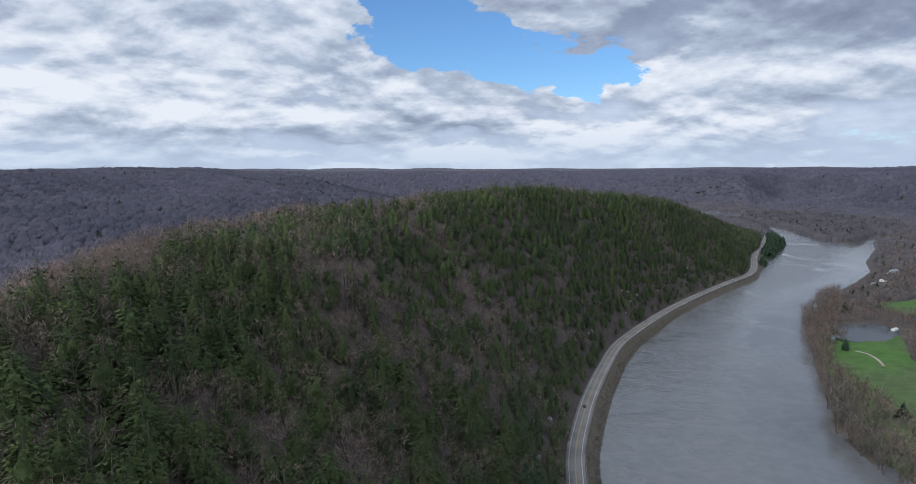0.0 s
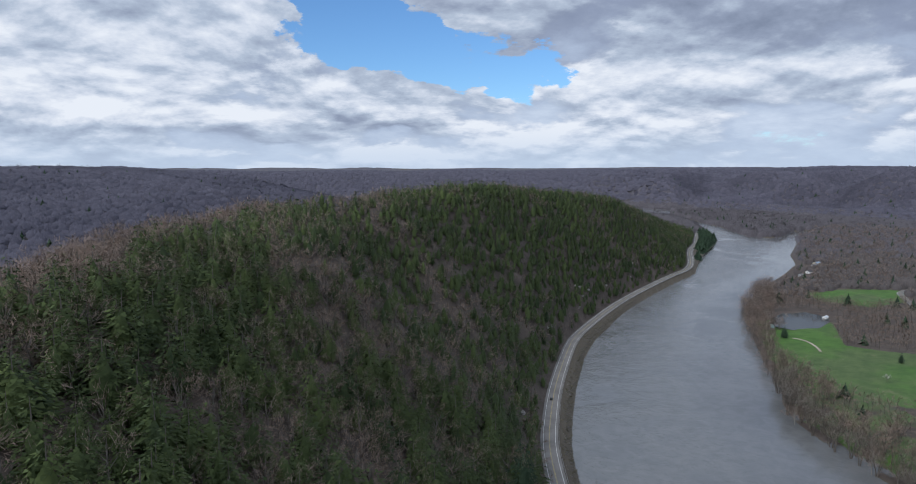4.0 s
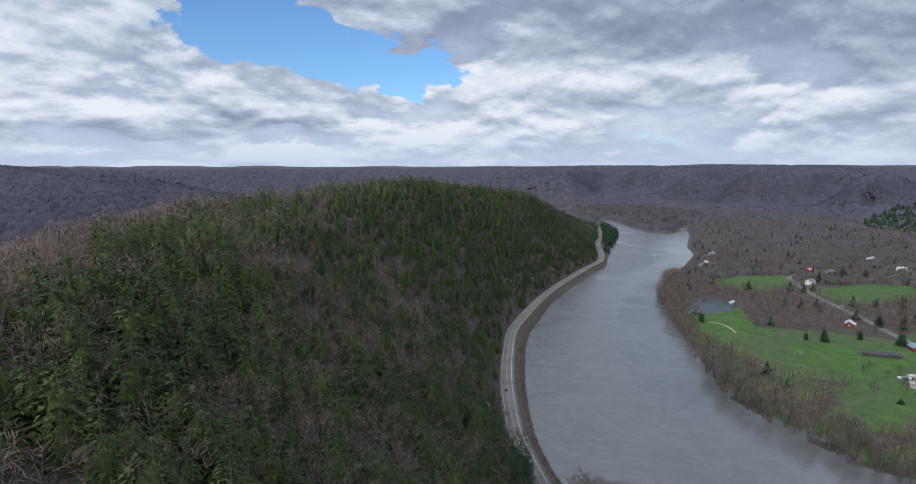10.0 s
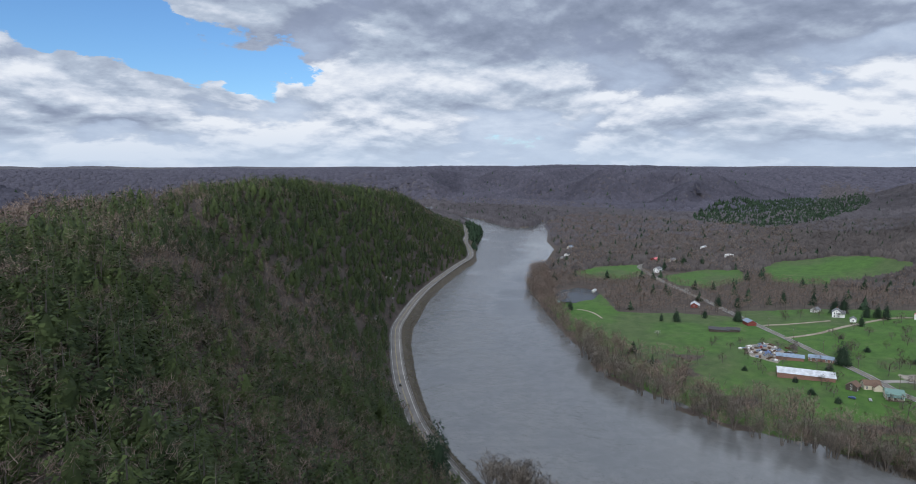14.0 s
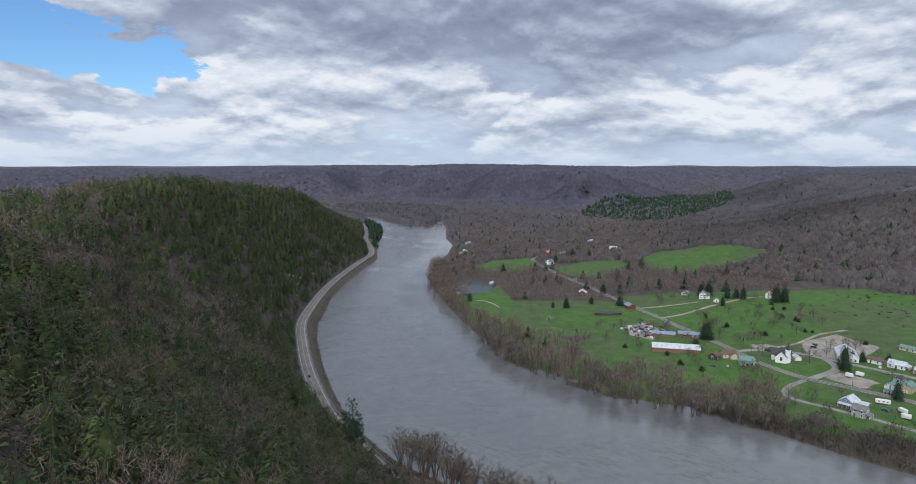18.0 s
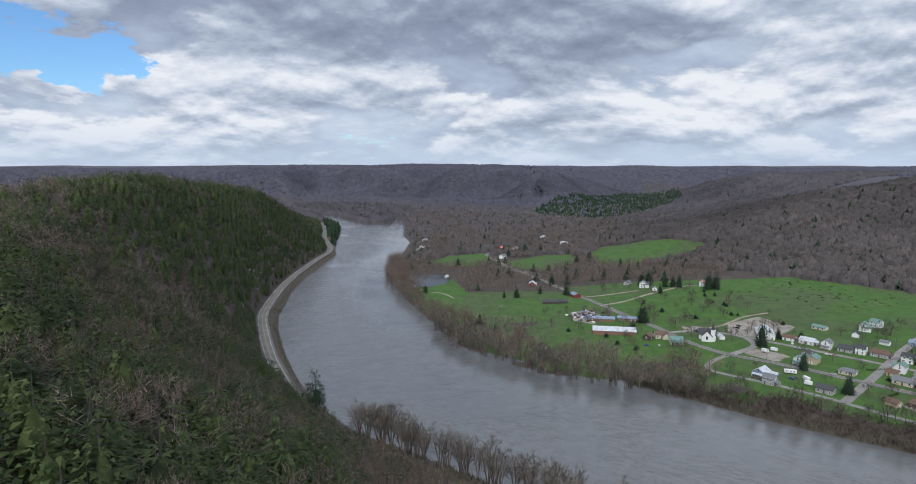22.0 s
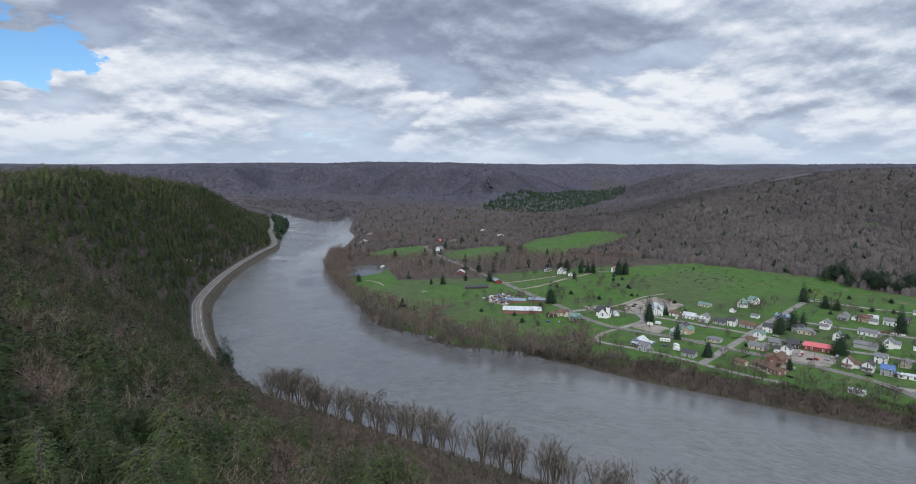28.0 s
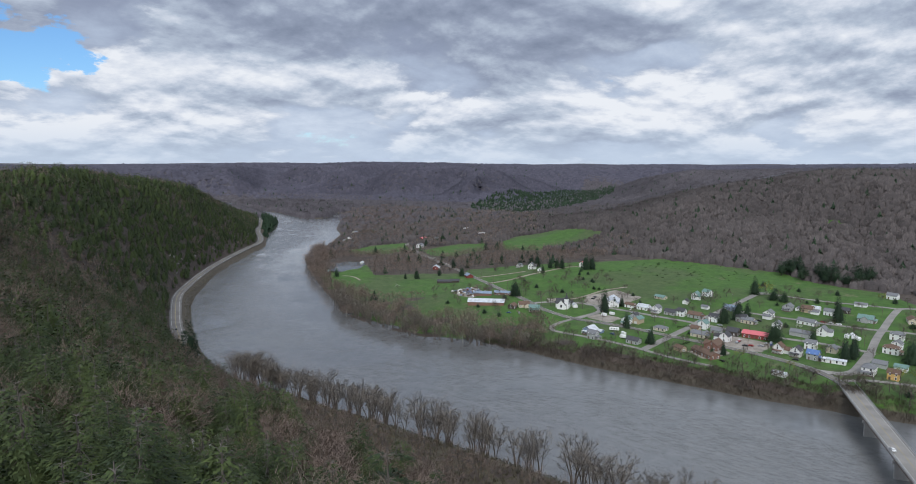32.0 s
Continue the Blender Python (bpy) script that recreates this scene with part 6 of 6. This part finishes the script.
def caravan(x, y, turn, long=7.0):
    ob = thing("caravan", "white travel trailer parked on the grass", "caravan", (x, y, height(x, y) + 0.1), turn, "caravans")
    bm = bmesh.new()
    block(bm, -long / 2, long / 2, -1.2, 1.2, 0.55, 2.9)
    bmesh.ops.bevel(bm, geom=[e for e in bm.edges], offset=0.25, segments=2, affect="EDGES")
    part("body", bm, TARP, ob)
    for px in (-0.4, 0.5):
        for py in (-1.15, 1.15):
            part("wheel", WHEEL, None, ob, where=pose(px, py, 0.33))
    for px in (-2.2, 0.2, 2.2):
        bm = bmesh.new()
        block(bm, px - 0.45, px + 0.45, -1.23, -1.19, 1.6, 2.2)
        part("window", bm, GLASS, ob)


caravan(341, 133, -65, 8)
caravan(378, 166, 85, 5)
caravan(385, 162, 85, 5)
caravan(334, 120, 60, 5)
caravan(326, 116, 100, 5)


# utility poles with wires
def pole(x, y, turn, base=None):
    ob = thing("utility_pole", "weathered wooden utility pole with a crossarm", "utility pole", (x, y, height(x, y) if base is None else base), turn, "utility poles")
    bm = bmesh.new()
    bmesh.ops.create_cone(bm, cap_ends=True, segments=7, radius1=0.16, radius2=0.11, depth=10.5, matrix=pose(0, 0, 4.9))
    part("shaft", bm, TIMBER, ob)
    bm = bmesh.new()
    block(bm, -1.2, 1.2, -0.07, 0.07, 9.2, 9.34)
    part("crossarm", bm, TIMBER, ob)
    bm = bmesh.new()
    bmesh.ops.create_cone(bm, cap_ends=True, segments=8, radius1=0.22, radius2=0.22, depth=0.8, matrix=pose(0.32, 0, 8.3))
    part("transformer", bm, STEEL, ob)


for px, py, turn in ((363, -2, 10), (363, 32, 0), (363, 68, 0), (364, 100, 0), (363, 128, 0), (362, 158, 0), (361, 196, 0), (370, 232, 60), (386, 268, 60), (404, 305, 60),
                     (422, 342, 60), (442, 380, 60), (463, 420, 60), (483, 462, 60), (502, 500, 60), (414, 10, 0), (414, 50, 0), (414, 98, 0), (414, 140, 0), (414, 178, 0), (450, 98, 90), (500, 98, 90), (430, -29, 90), (480, -24, 90), (530, -20, 90)):
    pole(px, py, turn)


# village trees
SPRUCE_LABEL = "dark spruce standing beside village houses"
for px, py, tall, wide in ((393, 175, 19, 1.0), (386, 279, 15, 1.5), (424, 75, 15, 1.2), (441, 70, 16, 1.2), (455, 67, 13, 1.0), (356, 130, 13, 1.0), (328, 93, 12, 1.2), (546, 94, 16, 1.2),
                           (534, 72, 10, 1.8), (533, 62, 9, 1.8), (399, 25, 14, 1.7), (406, 0, 12, 1.1), (384, -27, 15, 0.9), (392, -30, 13, 1.0), (402, -29, 14, 1.0), (494, 5, 19, 1.0), (409, -62, 17, 1.3),
                           (338, 40, 9, 1.0), (327, 44, 8, 0.9), (346, 549, 9, 1.5), (394, 445, 11, 1.3), (383, 454, 7, 1.1), (441, 412, 11, 1.6), (479, 466, 12, 1.3), (492, 452, 11, 1.3), (655, 672, 15, 1.4),
                           (669, 650, 13, 1.5), (500, 330, 9, 1.1), (545, 298, 17, 1.2), (552, 293, 16, 1.2), (540, 338, 11, 1.3), (535, 345, 12, 1.2), (540, 330, 13, 1.1), (530, 372, 14, 1.3), (538, 368, 15, 1.2),
                           (422, 174, 8, 1.3), (417, 179, 8, 1.3), (432, 160, 6, 1.5), (543, 435, 13, 1.1), (428, 440, 8, 1.2)):
    plant("spruce_tree", SPRUCE_LABEL, "tree", SPR, px, py, tall * 1.3, wide * 0.85, gen, "village conifers")
gen2 = random.Random(19)
for k in range(26):
    px, py = 640 + gen2.uniform(0, 38), 18 + gen2.uniform(0, 88)
    plant("white_pine", "tall dark pine at the edge of the wood", "tree", PIN, px, py, gen2.uniform(14, 20), 1.3, gen2, "pines at the wood's edge")


def leafed(name, label, leaf, kinds):
    return tree_meshes(kinds, (BARK, leaf), name)


YEL = leafed("budding_tree", "", BUDDING, GARDEN_BARES)
BLO = leafed("blossom_tree", "", BLOSSOM, GARDEN_BARES)
for px, py, tall in ((552, 86, 15), (366, -64, 11), (598, -6, 9), (370, -75, 12), (336, -6, 8), (338, 28, 8), (396, -6, 6)):
    plant("budding_tree", "tree with fresh yellow-green spring leaves", "tree", YEL, px, py, tall, 1.3, gen2, "budding trees")
for px, py, tall in ((340, 417, 6), (446, 22, 6), (505, 533, 7), (550, 84, 5)):
    plant("blossom_tree", "small tree in white spring blossom", "tree", BLO, px, py, tall, 1.2, gen2, "blossoming trees")
for px, py, tall in ((391, 198, 14), (398, 216, 9), (378, 508, 8), (429, 445, 8), (505, 372, 9), (495, 384, 9), (487, 396, 9), (515, 384, 9), (478, 388, 8), (520, 356, 9), (480, 130, 11), (455, 122, 8), (462, 140, 9), (372, 64, 8), (345, 60, 9),
                     (352, 75, 7), (340, 85, 8), (365, 18, 9), (395, 62, 8), (455, 85, 11), (470, 110, 12), (478, 118, 12), (490, 112, 11), (500, 118, 12), (520, 112, 10), (430, 30, 8), (410, -20, 10), (395, -25, 10), (405, -40, 9), (480, -55, 12), (450, -60, 11), (500, -60, 13), (520, -70, 12),
                     (380, -70, 9), (360, -80, 9), (345, -70, 8), (350, 30, 6), (338, 20, 7), (330, 5, 7), (340, 110, 7), (322, 120, 7), (306, 150, 8), (318, 165, 9), (326, 196, 10), (332, 208, 10), (338, 214, 11), (385, 345, 7), (370, 355, 8), (352, 350, 7), (348, 365, 7), (360, 372, 7)):
    plant("garden_tree", "leafless garden tree on the village lawn", "tree", GAR, px, py, tall, 1.25, gen2, "village leafless trees")

# more leafless trees and dark shrubs between the houses
stands = np.array([(o.location.x, o.location.y) for o in bpy.data.objects if o.parent is None and 290 < o.location.x < 620 and -160 < o.location.y < 380])
x, y = scatter(318, 600, -90, 330, 13.0, 111)
sel = clear_of_roads(x, y, 4.5) & (np.random.RandomState(112).uniform(0, 1, x.size) < 0.55) & ~inside([(430, 130), (560, 300), (690, 270), (680, 110), (560, 100)], x, y)
for px, py in zip(x[sel], y[sel]):
    if np.min(np.hypot(stands[:, 0] - px, stands[:, 1] - py)) > 8.5:
        if gen2.random() < 0.2:
            plant("garden_shrub", "dark evergreen shrub in a village garden", "shrub", SPR, float(px), float(py), gen2.uniform(3, 6), 2.0, gen2, "garden evergreens")
        else:
            plant("garden_tree", "leafless garden tree on the village lawn", "tree", GAR, float(px), float(py), gen2.uniform(6, 11), 1.2, gen2, "village leafless trees")

# bank brush along the village
x, y = scatter(262, 345, -160, 215, 2.5, 101)
d = to_line(RIGHT, x, y)[0]
sel = (d > -1.2) & (d < 19 + 6 * wave(x, y, 30, 102))
grove("village_bank_brush", "brown brush on the steep river bank", "bush", [shrub(random.Random(i + 9)) for i in range(5)], [BARK, GARDEN_TWIG], x[sel], y[sel], 2.4, 1.3, 103)
sel = (d > 1) & (d < 24) & (np.random.RandomState(104).uniform(0, 1, x.size) < 0.075)
for px, py in zip(x[sel], y[sel]):
    plant("bank_tree", "slender leafless tree on the village bank", "tree", GAR, float(px), float(py), gen2.uniform(7, 13), 0.95, gen2, "village bank trees")
# tussocks on the pasture
x, y = scatter(500, 680, 120, 300, 7.0, 105)
sel = (np.random.RandomState(106).uniform(0, 1, x.size) < 0.10 + 0.30 * (wave(x, y, 70, 107) > 0.35)) & inside([(520, 200), (560, 290), (640, 270), (672, 200), (640, 130), (560, 140)], x, y)
grove("pasture_tussocks", "dark tussocks dotted over the pasture", "bush", [shrub(random.Random(i + 19), 16, 1.0, 0.09) for i in range(3)], [BARK, HEDGE], x[sel], y[sel], 1.0, 1.7, 108)


def hedge(x0, y0, x1, y1):
    ob = thing("hedge", "clipped dark green hedge beside the street", "hedge", ((x0 + x1) / 2, (y0 + y1) / 2, height((x0 + x1) / 2, (y0 + y1) / 2)), math.degrees(math.atan2(y1 - y0, x1 - x0)), "hedges")
    long = math.hypot(x1 - x0, y1 - y0)
    r = random.Random(int(x0))
    s = Shape()
    for i in range(int(long * 40)):
        p = Vector((r.uniform(-long / 2, long / 2), r.uniform(-0.8, 0.8), r.uniform(-0.2, 1.5)))
        q = [p + Vector((r.uniform(-0.3, 0.3), r.uniform(-0.3, 0.3), r.uniform(-0.3, 0.3))) for _ in range(3)]
        s.add(q, [(0, 1, 2)], 0)
    v, f, m, nn = s.arrays()
    part("leaves", mesh_of("leaves", v, f, [HEDGE]), None, ob)


hedge(330, 75, 350, 71)
hedge(385, 99, 402, 86)

# junk yard clutter and tarps
gen = random.Random(23)
for i in range(60):
    px, py = gen.uniform(352, 392), gen.uniform(312, 348)
    if abs(to_line(list(zip(*WAYS["main_street"][:2])), np.array([px]), np.array([py]))[0][0]) < 8:
        continue
    ob = thing("scrap_heap", "heap of scrap and old machinery on gravel", "scrap heap", (px, py, height(px, py)), gen.uniform(0, 360), "junk yard scrap")
    bm = bmesh.new()
    for j in range(3):
        a, b, c = (gen.uniform(0.3, 1.3) for _ in range(3))
        ox, oy = gen.uniform(-1, 1), gen.uniform(-1, 1)
        block(bm, ox - a, ox + a, oy - b, oy + b, -0.2, c)
    part("scrap", bm, gen.choice([RUST, STEEL, TARP, BLUEWALL, DARKWALL, RUST, TIMBER]), ob)
for px, py, turn, w in ((398, 232, 10, 9), (404, 222, 15, 8)):
    ob = thing("covered_pile", "pile under a black tarpaulin beside the lane", "covered pile", (px, py, height(px, py)), turn)
    bm = gabled(w, 5, 0.8, 1.3)
    part("tarpaulin", bm, BLACKTARP, ob)
for px, py, turn, w in ((448, -13, 10, 7), (452, -17, 30, 9), (446, -20, 80, 6)):
    ob = thing("wrapped_boat", "boat wrapped in white plastic on the lawn", "boat", (px, py, height(px, py)), turn, "wrapped boats")
    part("wrap", gabled(w, 3.4, 1.4, 1.3), TARP, ob)
ob = thing("round_tank", "round white water tank among the woods", "tank", (782, 694, height(782, 694)))
bm = bmesh.new()
bmesh.ops.create_cone(bm, cap_ends=True, segments=28, radius1=7.0, radius2=7.0, depth=5, matrix=pose(0, 0, 2))
part("shell", bm, TARP, ob)
bm = bmesh.new()
bmesh.ops.create_cone(bm, cap_ends=True, segments=28, radius1=7.2, radius2=0.5, depth=1.2, matrix=pose(0, 0, 5.1))
part("lid", bm, TARP, ob)
ob = thing("dock", "low green-roofed boat dock on the pond", "dock", (352, 578, 3.2), 62)
bm = bmesh.new()
block(bm, -8, 8, -1.6, 1.6, 2.2, 2.5)
part("canopy", bm, GREENROOF, ob)
bm = bmesh.new()
block(bm, -8, 8, -1.5, 1.5, -0.3, 0.3)
part("deck", bm, TIMBER, ob)
for px in (-7.5, -2.5, 2.5, 7.5):
    bm = bmesh.new()
    block(bm, px - 0.1, px + 0.1, -1.3, -1.1, 0.3, 2.2)
    part("post", bm, TIMBER, ob)

# ---- the bridge ----
A, B = Vector((318, -47, 11.0)), Vector((96, -158, 11.6))
run = (B - A)
long = run.length
turn = math.degrees(math.atan2(run.y, run.x))
bridge = thing("road_bridge", "long concrete road bridge with steel girders over the river", "bridge", tuple(A), turn)
tilt = (B.z - A.z) / long


def along(name, x0, x1, y0, y1, z0, z1, mat, label=""):
    bm = bmesh.new()
    block(bm, x0, x1, y0, y1, z0, z1)
    for v in bm.verts:
        v.co.z += v.co.x * tilt
    return part(name, bm, mat, bridge, label)


along("deck", 0, long, -5.4, 5.4, -0.55, 0.0, CONCRETE)
along("roadway", 0, long, -4.6, 4.6, 0.02, 0.06, LANE, "worn pale asphalt roadway")
along("centre_line", 0, long, -0.13, 0.13, 0.08, 0.09, YELLOW_LINE, "pale worn centre line")
for s in (-1, 1):
    along("kerb", 0, long, s * 5.0 - 0.35, s * 5.0 + 0.35, 0.0, 0.28, CONCRETE)
    along("edge_line", 0, long, s * 4.1 - 0.08, s * 4.1 + 0.08, 0.08, 0.09, WHITE_LINE)
    for g in (1.6, 4.2):
        along("girder", 0, long, s * g - 0.2, s * g + 0.2, -2.3, -0.55, RUST, "rusty steel girder")
    for z in (0.75, 1.1):
        along("rail", 0, long, s * 5.2 - 0.05, s * 5.2 + 0.05, z - 0.06, z + 0.06, STEEL)
    for i in range(int(long / 5)):
        along("rail_post", i * 5 + 1, i * 5 + 1.16, s * 5.2 - 0.07, s * 5.2 + 0.07, 0.28, 1.16, STEEL)
for dist in (46, 96, 146, 196):
    along("pier_cap", dist - 0.9, dist + 0.9, -5.2, 5.2, -3.6, -2.3, CONCRETE, "concrete pier cap")
    along("pier", dist - 0.7, dist + 0.7, -4.2, 4.2, -15, -3.6, CONCRETE, "concrete wall pier")
along("abutment", -6, 0.0, -6.5, 6.5, -9, -0.6, CONCRETE, "concrete abutment")
along("abutment", long, long + 6, -6.5, 6.5, -12, -0.6, CONCRETE, "concrete abutment")
for s in (-1, 1):
    along("wing_rail", -14, 0, s * 5.3 - 0.12, s * 5.3 + 0.12, 0.0, 0.8, STEEL)
car(236, -84, turn + 180, "white", z=11.3)

# guard rail along the river road
xs, ys, zs, wide = WAYS["river_road"]
keep = (ys > 180) & (ys < 1200)
tx, ty = np.gradient(xs[keep]), np.gradient(ys[keep])
size = np.hypot(tx, ty)
ox, oy = xs[keep] + ty / size * (wide / 2 + 0.4), ys[keep] - tx / size * (wide / 2 + 0.4)
rail = thing("guard_rail", "grey steel guard rail along the river road", "guard rail", (0, 0, 0), kind="structure")
v, f = ribbon(ox, oy, zs[keep], -0.05, 0.05, 0.8, 0.35)
part("rail_beam", mesh_of("rail_beam", v, f, [STEEL]), None, rail)
POST = small_mesh("rail_post", lambda bm: block(bm, -0.08, 0.08, -0.08, 0.08, -0.6, 0.75), STEEL)
for i in range(0, len(ox), 1):
    part("rail_post", POST, None, rail, where=pose(ox[i], oy[i], 7.0))
car(84, 405, 70, "black", z=7.1)
# pale ledges of rock over the road
gen = random.Random(31)
for i in range(40):
    t = gen.randrange(12, len(xs) - 40)
    a = math.atan2(ys[t + 1] - ys[t], xs[t + 1] - xs[t]) + math.pi / 2
    d = gen.uniform(14, 26)
    px, py = xs[t] + math.cos(a) * d, ys[t] + math.sin(a) * d
    ob = thing("rock_ledge", "pale rock ledge in the slope above the road", "rock", (px, py, height(px, py) + 0.8), math.degrees(a), "rock ledges")
    bm = bmesh.new()
    bmesh.ops.create_icosphere(bm, subdivisions=2, radius=1.0)
    for vert in bm.verts:
        k2 = 0.75 + 0.5 * noise.noise(vert.co * 1.7 + Vector((i, 0, 0)))
        vert.co = Vector((vert.co.x * 2.0 * k2, vert.co.y * 2.8 * k2, vert.co.z * 1.7 * k2))
    part("stone", bm, ROCK, ob)
